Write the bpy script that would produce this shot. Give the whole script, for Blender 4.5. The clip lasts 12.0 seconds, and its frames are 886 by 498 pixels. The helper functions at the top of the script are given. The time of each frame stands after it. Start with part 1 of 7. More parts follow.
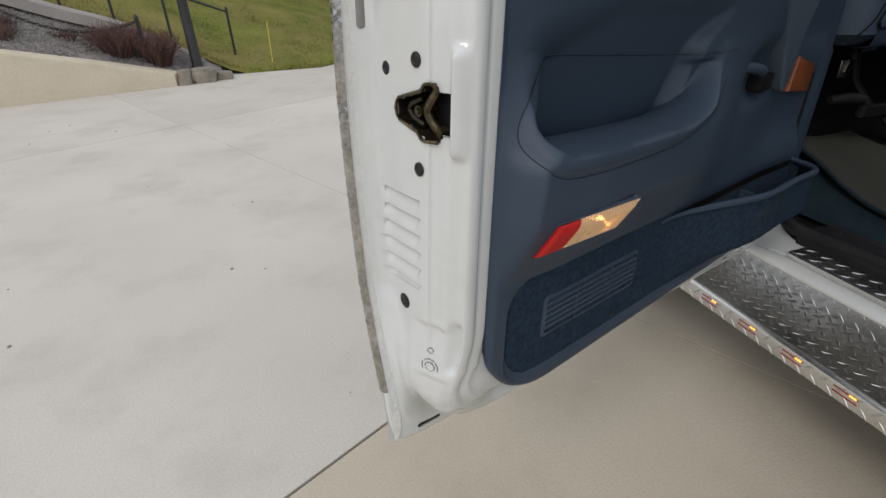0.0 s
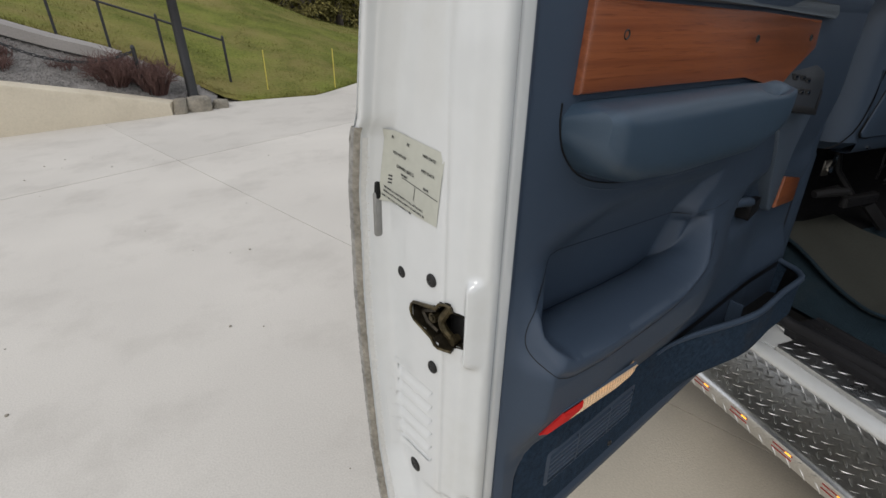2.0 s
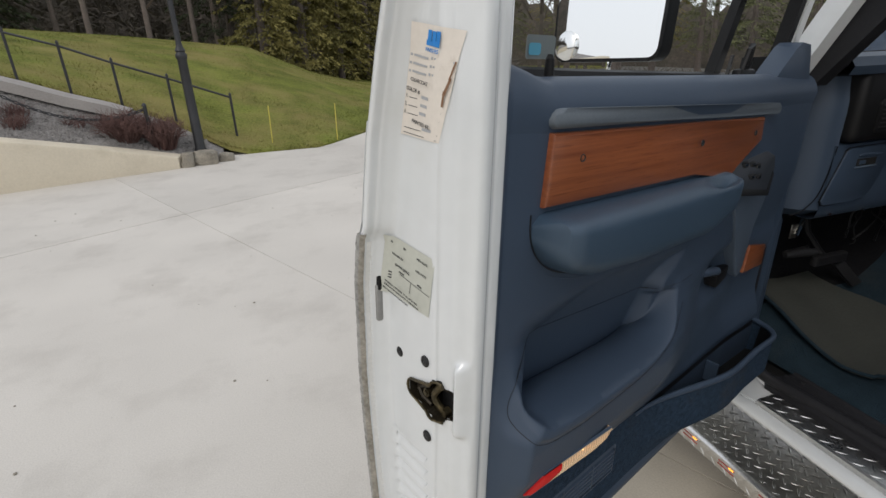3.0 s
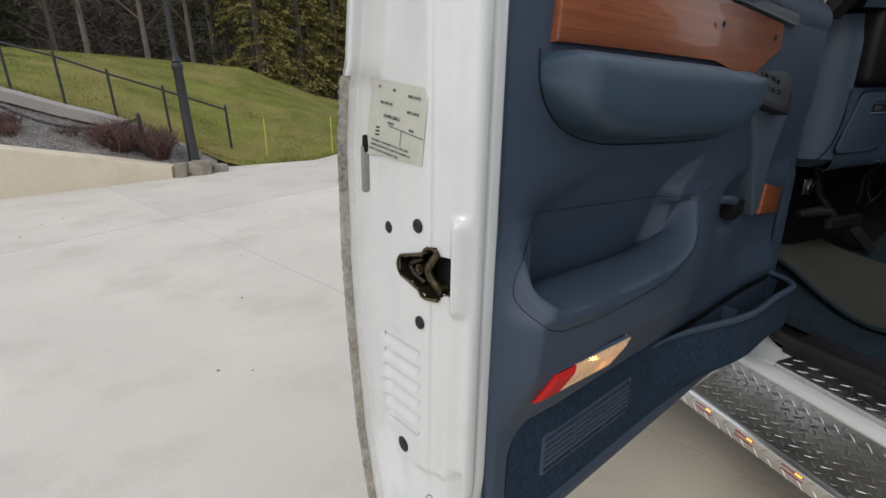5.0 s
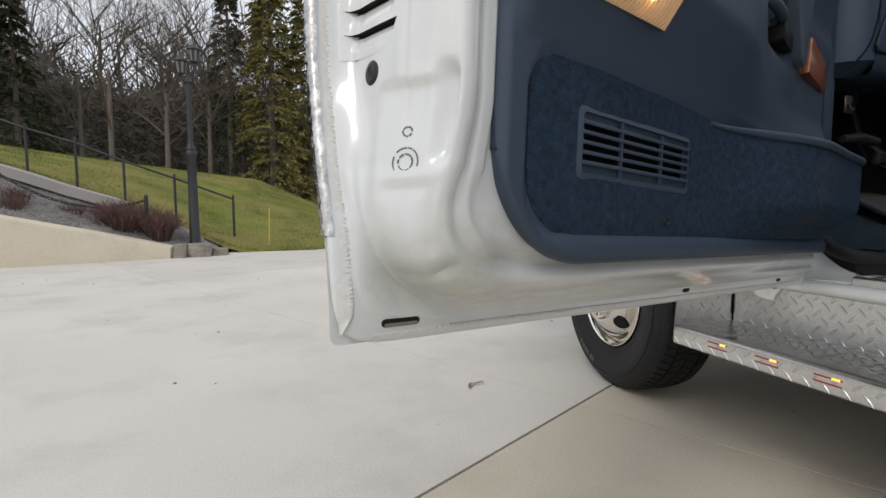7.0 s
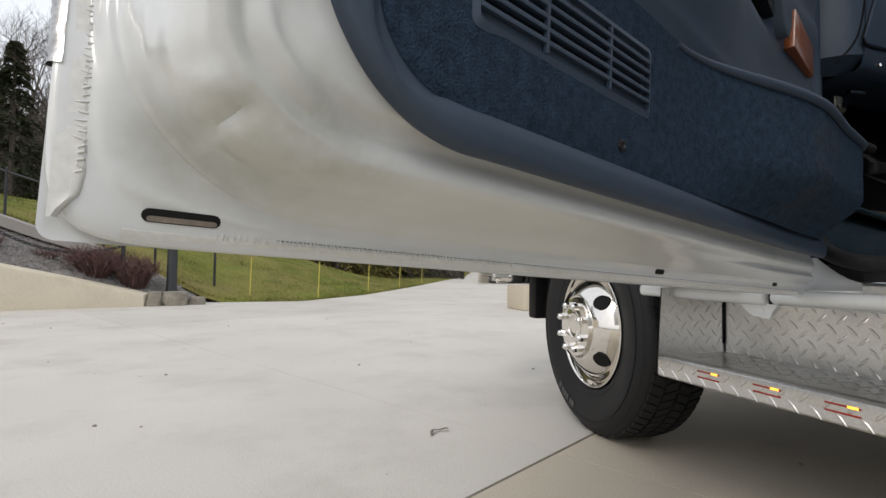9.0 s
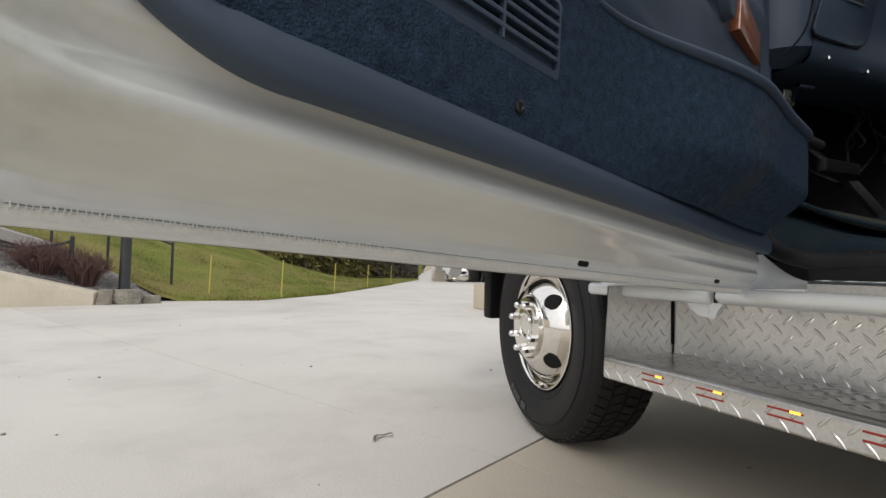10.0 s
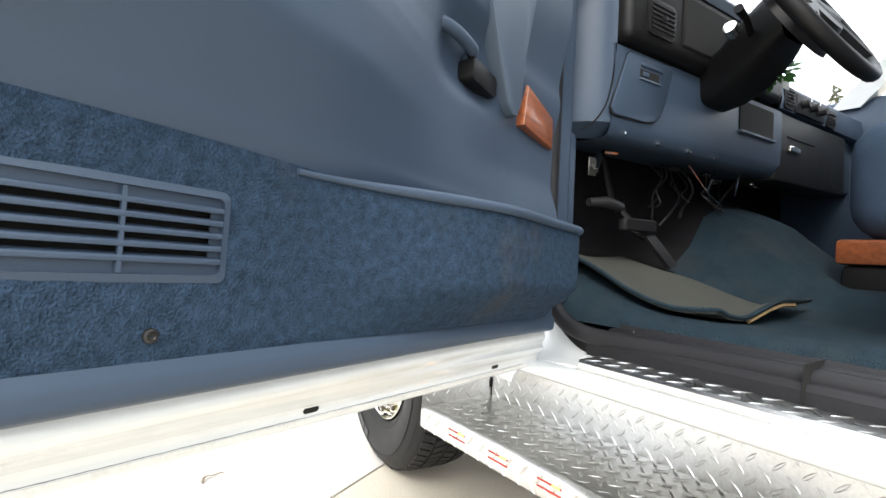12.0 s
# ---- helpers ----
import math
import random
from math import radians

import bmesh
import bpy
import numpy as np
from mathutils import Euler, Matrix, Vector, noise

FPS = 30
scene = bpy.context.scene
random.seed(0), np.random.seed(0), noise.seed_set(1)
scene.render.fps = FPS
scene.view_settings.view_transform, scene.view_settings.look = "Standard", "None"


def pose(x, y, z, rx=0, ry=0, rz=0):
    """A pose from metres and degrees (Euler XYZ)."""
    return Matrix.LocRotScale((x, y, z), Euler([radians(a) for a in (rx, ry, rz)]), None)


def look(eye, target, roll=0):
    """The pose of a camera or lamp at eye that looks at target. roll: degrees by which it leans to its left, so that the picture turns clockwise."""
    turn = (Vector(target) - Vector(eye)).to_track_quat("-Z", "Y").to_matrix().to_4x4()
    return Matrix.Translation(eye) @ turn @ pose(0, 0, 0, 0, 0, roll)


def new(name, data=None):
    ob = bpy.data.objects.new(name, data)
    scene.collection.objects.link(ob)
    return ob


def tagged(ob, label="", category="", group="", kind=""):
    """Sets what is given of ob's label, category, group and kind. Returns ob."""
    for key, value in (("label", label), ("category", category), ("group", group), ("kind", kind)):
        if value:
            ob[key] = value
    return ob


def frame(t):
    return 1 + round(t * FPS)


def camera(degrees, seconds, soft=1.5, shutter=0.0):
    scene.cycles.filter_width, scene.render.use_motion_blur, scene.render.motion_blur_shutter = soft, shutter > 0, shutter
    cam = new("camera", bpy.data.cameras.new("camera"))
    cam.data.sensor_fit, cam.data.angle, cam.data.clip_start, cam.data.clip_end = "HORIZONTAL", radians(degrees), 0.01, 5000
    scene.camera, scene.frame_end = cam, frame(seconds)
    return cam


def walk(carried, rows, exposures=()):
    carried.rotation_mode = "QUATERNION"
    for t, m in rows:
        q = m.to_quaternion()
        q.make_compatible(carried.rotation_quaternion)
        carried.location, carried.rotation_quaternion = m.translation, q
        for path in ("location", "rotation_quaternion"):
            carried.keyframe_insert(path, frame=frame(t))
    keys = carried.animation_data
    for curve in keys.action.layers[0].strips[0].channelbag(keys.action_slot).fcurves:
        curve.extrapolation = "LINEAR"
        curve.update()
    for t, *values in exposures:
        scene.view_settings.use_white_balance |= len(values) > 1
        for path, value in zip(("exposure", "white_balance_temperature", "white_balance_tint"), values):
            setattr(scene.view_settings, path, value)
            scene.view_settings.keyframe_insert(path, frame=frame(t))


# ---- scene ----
cam = camera(82.7, 12.0)
PATH = [
    (0, (0.523, 0.728, 1.152), (1.057, 2.403, 0.198), -1.7),
    (0.5, (0.531, 0.766, 1.191), (1.084, 2.431, 0.23), -1.3),
    (1, (0.539, 0.777, 1.247), (1.098, 2.44, 0.285), -1.3),
    (1.5, (0.525, 0.793, 1.304), (1.09, 2.46, 0.354), -1.1),
    (2, (0.527, 0.796, 1.354), (1.099, 2.483, 0.443), -1.1),
    (2.5, (0.529, 0.783, 1.42), (1.112, 2.493, 0.563), -1.1),
    (2.7, (0.523, 0.76, 1.446), (1.111, 2.492, 0.638), -1.4),
    (4.3, (0.512, 0.694, 1.447), (1.138, 2.463, 0.755), -1.4),
    (4.5, (0.529, 0.706, 1.409), (1.153, 2.477, 0.72), -1.5),
    (5, (0.516, 0.742, 1.234), (1.145, 2.522, 0.573), -1.3),
    (5.5, (0.548, 0.768, 1.024), (1.18, 2.563, 0.409), -1.4),
    (6, (0.531, 0.793, 0.859), (1.174, 2.621, 0.367), -1.7),
    (6.5, (0.533, 0.816, 0.745), (1.19, 2.679, 0.43), -1.4),
    (6.7, (0.539, 0.819, 0.711), (1.201, 2.69, 0.466), -0.9),
    (8.3, (0.629, 0.903, 0.556), (1.277, 2.795, 0.56), 1.0),
    (8.5, (0.655, 0.925, 0.544), (1.314, 2.813, 0.591), 0.6),
    (9, (0.7, 0.941, 0.542), (1.39, 2.817, 0.614), 0.8),
    (9.5, (0.751, 0.965, 0.534), (1.485, 2.824, 0.614), 1.0),
    (10, (0.803, 0.985, 0.532), (1.595, 2.82, 0.608), 1.3),
    (10.5, (0.845, 1.003, 0.545), (1.701, 2.809, 0.615), 1.6),
    (11, (0.884, 1.003, 0.577), (1.809, 2.776, 0.635), 1.8),
    (11.5, (0.929, 0.987, 0.63), (1.946, 2.709, 0.656), 2.0),
    (12, (0.962, 0.911, 0.718), (2.102, 2.554, 0.704), 2.2),
]
walk(cam, [(t, look(eye, target, roll)) for t, eye, target, roll in PATH],
     exposures=[(0, -0.1, 6450, 11), (4.5, 0.03, 6400, 11), (6.5, 0.08, 6400, 11), (9.5, 0.12, 6500, 11), (10.6, 0.28, 6550, 11), (11.0, 0.45, 6450, 10), (11.5, 1.12, 6400, 10), (12.0, 2.0, 6400, 9)])

# ---- light ----
world = bpy.data.worlds.new("world")
scene.world = world
world.use_nodes = True
wn = world.node_tree
sky = wn.nodes.new("ShaderNodeTexSky")
sky.sky_type, sky.sun_disc = "NISHITA", False
sky.sun_elevation, sky.sun_rotation = radians(44), radians(230)
sky.air_density, sky.dust_density, sky.ozone_density = 1.0, 6.0, 1.0
# high overcast: the clear sky is veiled with even white cloud
veil = wn.nodes.new("ShaderNodeMix")
veil.data_type = "RGBA"
veil.inputs["Factor"].default_value = 0.8
veil.inputs["B"].default_value = (9.3, 9.6, 10.0, 1)
bg = wn.nodes["Background"]
wn.links.new(sky.outputs[0], veil.inputs["A"])
wn.links.new(veil.outputs["Result"], bg.inputs[0])
bg.inputs[1].default_value = 0.113
sun = new("sun", bpy.data.lights.new("sun", "SUN"))
sun.data.energy, sun.data.angle, sun.data.color = 0.6, radians(16), (1.0, 0.96, 0.9)
sun.matrix_world = look((-7, -6, 9), (0, 0, 0))


# ---- materials ----
def material(name, col, rough=0.5, metal=0.0, vary=0.12, scale=8.0, fine=120.0, bump=0.15, dist=0.002, coat=0.0,
             tint=None, spec=0.5, rvary=0.1):
    """Base colour with a coarse and a fine variation, and fine relief."""
    m = bpy.data.materials.new(name)
    m.use_nodes = True
    nt = m.node_tree
    b = nt.nodes["Principled BSDF"]
    b.inputs["Metallic"].default_value = metal
    b.inputs["Specular IOR Level"].default_value = spec
    if coat:
        b.inputs["Coat Weight"].default_value = coat
        b.inputs["Coat Roughness"].default_value = 0.06
    tc = nt.nodes.new("ShaderNodeTexCoord")
    n1 = nt.nodes.new("ShaderNodeTexNoise")
    n1.inputs["Scale"].default_value, n1.inputs["Detail"].default_value = scale, 5
    n2 = nt.nodes.new("ShaderNodeTexNoise")
    n2.inputs["Scale"].default_value, n2.inputs["Detail"].default_value = fine, 3
    nt.links.new(tc.outputs["Object"], n1.inputs["Vector"])
    nt.links.new(tc.outputs["Object"], n2.inputs["Vector"])
    mix = nt.nodes.new("ShaderNodeMath")
    mix.operation = "ADD"
    nt.links.new(n1.outputs["Fac"], mix.inputs[0])
    nt.links.new(n2.outputs["Fac"], mix.inputs[1])
    ramp = nt.nodes.new("ShaderNodeMapRange")
    ramp.inputs["From Min"].default_value, ramp.inputs["From Max"].default_value = 0.6, 1.4
    nt.links.new(mix.outputs[0], ramp.inputs["Value"])
    cm = nt.nodes.new("ShaderNodeMix")
    cm.data_type = "RGBA"
    t = tint or [min(1, c * (1 + vary)) for c in col]
    cm.inputs["A"].default_value = (*[c * (1 - vary) for c in col], 1)
    cm.inputs["B"].default_value = (*t, 1)
    nt.links.new(ramp.outputs[0], cm.inputs["Factor"])
    nt.links.new(cm.outputs["Result"], b.inputs["Base Color"])
    rr = nt.nodes.new("ShaderNodeMapRange")
    rr.inputs["To Min"].default_value, rr.inputs["To Max"].default_value = max(0.02, rough - rvary), min(1, rough + rvary)
    nt.links.new(n1.outputs["Fac"], rr.inputs["Value"])
    nt.links.new(rr.outputs[0], b.inputs["Roughness"])
    if bump:
        bp = nt.nodes.new("ShaderNodeBump")
        bp.inputs["Strength"].default_value, bp.inputs["Distance"].default_value = bump, dist
        nt.links.new(n2.outputs["Fac"], bp.inputs["Height"])
        nt.links.new(bp.outputs[0], b.inputs["Normal"])
    return m


def stain(m, col, scale, lo, hi, amount):
    """Blotches of another colour, laid over what feeds the base colour."""
    nt = m.node_tree
    b = nt.nodes["Principled BSDF"]
    src = b.inputs["Base Color"].links[0].from_socket
    tc = nt.nodes.new("ShaderNodeTexCoord")
    n = nt.nodes.new("ShaderNodeTexNoise")
    n.inputs["Scale"].default_value, n.inputs["Detail"].default_value = scale, 6
    n.inputs["Roughness"].default_value = 0.65
    nt.links.new(tc.outputs["Object"], n.inputs["Vector"])
    r = nt.nodes.new("ShaderNodeMapRange")
    r.inputs["From Min"].default_value, r.inputs["From Max"].default_value = lo, hi
    r.inputs["To Max"].default_value = amount
    nt.links.new(n.outputs["Fac"], r.inputs["Value"])
    mx = nt.nodes.new("ShaderNodeMix")
    mx.data_type = "RGBA"
    nt.links.new(r.outputs[0], mx.inputs["Factor"])
    nt.links.new(src, mx.inputs["A"])
    mx.inputs["B"].default_value = (*col, 1)
    nt.links.new(mx.outputs["Result"], b.inputs["Base Color"])
    return m


def plain(name, col, rough=0.5, metal=0.0, emit=0.0, trans=0.0, ior=1.45):
    m = bpy.data.materials.new(name)
    m.use_nodes = True
    b = m.node_tree.nodes["Principled BSDF"]
    b.inputs["Base Color"].default_value = (*col, 1)
    b.inputs["Roughness"].default_value, b.inputs["Metallic"].default_value = rough, metal
    b.inputs["Transmission Weight"].default_value, b.inputs["IOR"].default_value = trans, ior
    if emit:
        b.inputs["Emission Color"].default_value = (*col, 1)
        b.inputs["Emission Strength"].default_value = emit
    return m


PAINT = stain(material("white_paint", (0.625, 0.645, 0.645), 0.2, vary=0.03, scale=3, fine=40, bump=0.02, coat=0.8),
              (0.46, 0.46, 0.40), 6.0, 0.54, 0.80, 0.35)
SEALER = material("seam_sealer", (0.62, 0.62, 0.595), 0.45, vary=0.12, scale=30, fine=220, bump=0.3, dist=0.0015)
VINYL = material("blue_vinyl", (0.036, 0.055, 0.086), 0.5, spec=0.4, vary=0.08, scale=4, fine=900, bump=0.25, dist=0.0006)
VINYL_LIGHT = material("light_blue_vinyl", (0.082, 0.11, 0.15), 0.5, spec=0.35, vary=0.08, scale=4, fine=900, bump=0.25, dist=0.0006)
VINYL_TEAL = material("armrest_vinyl", (0.037, 0.064, 0.098), 0.42, vary=0.1, scale=6, fine=700, bump=0.3, dist=0.0007)
CARPET = stain(material("blue_carpet", (0.0225, 0.040, 0.067), 0.95, vary=0.6, scale=110, fine=520, bump=1.0, dist=0.003, spec=0.1),
               (0.055, 0.052, 0.05), 7.0, 0.58, 0.78, 0.6)
FLOOR_CARPET = stain(material("floor_carpet", (0.018, 0.032, 0.043), 0.95, vary=0.35, scale=20, fine=350, bump=1.0, dist=0.006, spec=0.1),
                     (0.035, 0.035, 0.03), 5.0, 0.5, 0.75, 0.6)
BLACK = material("black_plastic", (0.007, 0.007, 0.0075), 0.5, spec=0.25, vary=0.2, scale=10, fine=500, bump=0.15, dist=0.0006)
RUBBER = material("black_rubber", (0.017, 0.017, 0.018), 0.55, spec=0.25, vary=0.25, scale=14, fine=300, bump=0.25, dist=0.001)
SEAL = material("door_seal_rubber", (0.013, 0.013, 0.015), 0.55, spec=0.3, vary=0.2, scale=8, fine=200, bump=0.2, dist=0.001)
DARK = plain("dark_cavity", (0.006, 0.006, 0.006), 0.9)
CHROME = plain("chrome", (0.86, 0.86, 0.85), 0.05, 1.0)
STEEL = material("polished_steel", (0.78, 0.75, 0.7), 0.08, 1.0, vary=0.06, scale=5, fine=60, bump=0.02, rvary=0.03)
BRASS = stain(material("oily_latch_steel", (0.13, 0.105, 0.058), 0.4, 0.8, vary=0.4, scale=40, fine=200, bump=0.3, dist=0.002),
              (0.02, 0.018, 0.012), 60, 0.4, 0.65, 0.9)
PLATE = material("diamond_plate_aluminium", (0.65, 0.645, 0.63), 0.31, 1.0, vary=0.16, scale=9, fine=160, bump=0.12, dist=0.001, rvary=0.1)
SCREW = material("black_screw", (0.03, 0.03, 0.03), 0.4, 0.6, vary=0.3, scale=60, fine=300)
LABEL = stain(material("label_paper", (0.47, 0.48, 0.42), 0.5, vary=0.06, scale=12, fine=150, bump=0.05), (0.3, 0.27, 0.2), 14, 0.6, 0.8, 0.5)
STICKER = stain(material("sticker_paper", (0.66, 0.61, 0.54), 0.6, vary=0.06, scale=12, fine=150, bump=0.1), (0.3, 0.22, 0.16), 16, 0.58, 0.75, 0.7)
INK = plain("ink", (0.03, 0.03, 0.035), 0.7)
INK_GREY = plain("pencil", (0.36, 0.37, 0.38), 0.8)
INK_BLUE = plain("blue_print", (0.02, 0.2, 0.55), 0.5)
TAPE_GREY = plain("worn_grey_mark", (0.16, 0.17, 0.18), 0.6)


def wood_material():
    m = bpy.data.materials.new("stained_wood")
    m.use_nodes = True
    nt = m.node_tree
    b = nt.nodes["Principled BSDF"]
    tc = nt.nodes.new("ShaderNodeTexCoord")
    mp = nt.nodes.new("ShaderNodeMapping")
    mp.inputs["Scale"].default_value = (0.75, 34, 46)
    nt.links.new(tc.outputs["Object"], mp.inputs["Vector"])
    n = nt.nodes.new("ShaderNodeTexNoise")
    n.inputs["Scale"].default_value, n.inputs["Detail"].default_value, n.inputs["Distortion"].default_value = 2.2, 8, 0.6
    nt.links.new(mp.outputs[0], n.inputs["Vector"])
    mp2 = nt.nodes.new("ShaderNodeMapping")
    mp2.inputs["Scale"].default_value = (14, 400, 420)
    nt.links.new(tc.outputs["Object"], mp2.inputs["Vector"])
    n2 = nt.nodes.new("ShaderNodeTexNoise")
    n2.inputs["Scale"].default_value, n2.inputs["Detail"].default_value = 1.5, 4
    nt.links.new(mp2.outputs[0], n2.inputs["Vector"])
    r = nt.nodes.new("ShaderNodeValToRGB")
    r.color_ramp.elements[0].position, r.color_ramp.elements[1].position = 0.34, 0.66
    r.color_ramp.elements[0].color, r.color_ramp.elements[1].color = (0.165, 0.047, 0.018, 1), (0.255, 0.080, 0.029, 1)
    nt.links.new(n.outputs["Fac"], r.inputs["Fac"])
    mx = nt.nodes.new("ShaderNodeMix")
    mx.data_type, mx.blend_type = "RGBA", "MULTIPLY"
    rr = nt.nodes.new("ShaderNodeMapRange")
    rr.inputs["From Min"].default_value, rr.inputs["From Max"].default_value, rr.inputs["To Max"].default_value = 0.55, 0.7, 0.5
    nt.links.new(n2.outputs["Fac"], rr.inputs["Value"])
    nt.links.new(rr.outputs[0], mx.inputs["Factor"])
    nt.links.new(r.outputs[0], mx.inputs["A"])
    mx.inputs["B"].default_value = (0.35, 0.2, 0.13, 1)
    nt.links.new(mx.outputs["Result"], b.inputs["Base Color"])
    b.inputs["Roughness"].default_value = 0.32
    b.inputs["Coat Weight"].default_value = 0.3
    bp = nt.nodes.new("ShaderNodeBump")
    bp.inputs["Strength"].default_value, bp.inputs["Distance"].default_value = 0.2, 0.001
    nt.links.new(n2.outputs["Fac"], bp.inputs["Height"])
    nt.links.new(bp.outputs[0], b.inputs["Normal"])
    return m


WOOD = wood_material()
CONCRETE = stain(stain(material("concrete", (0.54, 0.512, 0.466), 0.85, vary=0.13, scale=0.9, fine=150, bump=0.4, dist=0.003, spec=0.25),
                       (0.36, 0.335, 0.3), 1.6, 0.5, 0.75, 0.55), (0.25, 0.22, 0.18), 90, 0.635, 0.74, 0.5)
nt = CONCRETE.node_tree      # each slab a little lighter or darker
info, slab_tone, slab_mix = nt.nodes.new("ShaderNodeObjectInfo"), nt.nodes.new("ShaderNodeMapRange"), nt.nodes.new("ShaderNodeMix")
slab_tone.inputs["To Min"].default_value, slab_tone.inputs["To Max"].default_value = 0.9, 1.05
slab_mix.data_type, slab_mix.blend_type = "RGBA", "MULTIPLY"
slab_mix.inputs["Factor"].default_value = 1.0
nt.links.new(info.outputs["Random"], slab_tone.inputs["Value"])
out = nt.nodes["Principled BSDF"].inputs["Base Color"]
nt.links.new(out.links[0].from_socket, slab_mix.inputs["A"])
nt.links.new(slab_tone.outputs[0], slab_mix.inputs["B"])
nt.links.new(slab_mix.outputs["Result"], out)
CONCRETE_WARM = CONCRETE.copy()      # an older, browner pour
CONCRETE_WARM.name = "weathered_concrete"
warm = CONCRETE_WARM.node_tree.nodes.new("ShaderNodeMix")
warm.data_type, warm.blend_type = "RGBA", "MULTIPLY"
warm.inputs["Factor"].default_value, warm.inputs["B"].default_value = 1.0, (0.94, 0.89, 0.79, 1)
out = CONCRETE_WARM.node_tree.nodes["Principled BSDF"].inputs["Base Color"]
CONCRETE_WARM.node_tree.links.new(out.links[0].from_socket, warm.inputs["A"])
CONCRETE_WARM.node_tree.links.new(warm.outputs["Result"], out)
JOINT = material("joint_filler", (0.12, 0.115, 0.1), 0.9, vary=0.3, scale=3, fine=200)
STUCCO = stain(material("cream_stucco", (0.56, 0.50, 0.39), 0.9, vary=0.08, scale=2.5, fine=45, bump=0.6, dist=0.01), (0.38, 0.33, 0.24), 2.2, 0.55, 0.75, 0.5)
GRASS = stain(material("winter_lawn", (0.135, 0.15, 0.034), 0.95, vary=0.55, scale=1.6, fine=28, bump=1.0, dist=0.03, spec=0.1),
              (0.25, 0.205, 0.08), 0.7, 0.42, 0.65, 0.75)
GRAVEL = material("bed_gravel", (0.24, 0.225, 0.21), 0.9, vary=0.4, scale=14, fine=45, bump=1.0, dist=0.03)
ROCK = stain(material("field_stone", (0.25, 0.225, 0.18), 0.85, vary=0.25, scale=6, fine=40, bump=0.8, dist=0.02), (0.12, 0.12, 0.1), 7, 0.5, 0.7, 0.6)
IRON = material("black_iron", (0.03, 0.031, 0.033), 0.5, 0.3, vary=0.3, scale=10, fine=90, bump=0.2)
TWIG = material("red_twigs", (0.12, 0.065, 0.055), 0.9, vary=0.35, scale=6, fine=60)
NEEDLE_MID = material("pine_green", (0.085, 0.10, 0.045), 0.9, vary=0.5, scale=0.6, fine=10, bump=0.0, tint=(0.2, 0.21, 0.1), spec=0.2)
CROWN = material("brown_twigs", (0.105, 0.078, 0.062), 0.95, vary=0.35, scale=3, fine=30, bump=0.0)
BARK = material("grey_bark", (0.135, 0.11, 0.095), 0.95, vary=0.3, scale=4, fine=30, bump=0.6, dist=0.02)
NEEDLE = material("conifer_green", (0.10, 0.105, 0.032), 0.9, vary=0.5, scale=0.8, fine=12, bump=0.0, tint=(0.28, 0.24, 0.08), spec=0.2)
NEEDLE_DARK = material("dark_conifer", (0.055, 0.07, 0.04), 0.9, vary=0.5, scale=0.7, fine=12, bump=0.0, tint=(0.05, 0.06, 0.03), spec=0.2)
WOODS = stain(material("far_woods", (0.098, 0.082, 0.066), 0.95, vary=0.5, scale=0.5, fine=5, bump=0.0), (0.065, 0.06, 0.045), 0.9, 0.45, 0.6, 0.7)
YELLOW = plain("yellow_stake", (0.5, 0.42, 0.08), 0.6)
GLASS = plain("clear_glass", (0.95, 0.98, 0.97), 0.0, trans=1.0, ior=1.06)
RED_LENS = plain("red_lens", (0.5, 0.012, 0.012), 0.12)
AMBER_LENS = material("clear_ribbed_lens", (0.82, 0.6, 0.38), 0.3, vary=0.08, scale=20, fine=380, bump=0.5, dist=0.001)
AMBER_LENS.node_tree.nodes["Principled BSDF"].inputs["Transmission Weight"].default_value = 0.45
AMBER_LENS.node_tree.nodes["Principled BSDF"].inputs["IOR"].default_value = 1.25
AMBER_LENS.node_tree.nodes["Principled BSDF"].inputs["Emission Color"].default_value = (1.0, 0.45, 0.12, 1)
AMBER_LENS.node_tree.nodes["Principled BSDF"].inputs["Emission Strength"].default_value = 0.05
BULB = plain("bulb_glow", (1.0, 0.55, 0.18), 0.4, emit=30.0)
REFLECTOR = plain("lamp_reflector", (0.6, 0.5, 0.38), 0.35, 0.3)
BULB_SMALL = plain("marker_glow", (1.0, 0.38, 0.03), 0.4, emit=2.6)
RED_BAR = plain("red_marker_slit", (0.3, 0.02, 0.012), 0.35)
MIRROR = plain("mirror_glass", (0.9, 0.9, 0.9), 0.01, 1.0)
LEAF = material("dry_leaf", (0.15, 0.115, 0.08), 0.8, vary=0.3, scale=30, fine=200)
PLANT_GREEN = plain("plastic_leaf", (0.05, 0.2, 0.03), 0.6)
FABRIC = material("seat_cloth", (0.05, 0.075, 0.115), 0.95, vary=0.2, scale=20, fine=500, bump=0.8, dist=0.003, spec=0.1)
HEADLINER = plain("headliner", (0.5, 0.52, 0.5), 0.9)


# ---- mesh helpers ----
def finish(name, bm, mat, parent=None, label="", smooth=40):
    me = bpy.data.meshes.new(name)
    bmesh.ops.recalc_face_normals(bm, faces=bm.faces)
    bm.to_mesh(me)
    bm.free()
    for mm in (mat if isinstance(mat, (list, tuple)) else (mat,)):
        me.materials.append(mm)
    if smooth:
        me.shade_smooth()
        me.set_sharp_from_angle(angle=radians(smooth))
    ob = new(name, me)
    if parent:
        ob.parent = parent
    if label:
        tagged(ob, label)
    return ob


def part(name, bm, mat, parent, label="", smooth=40):
    return finish(name, bm, mat, parent, label, smooth)


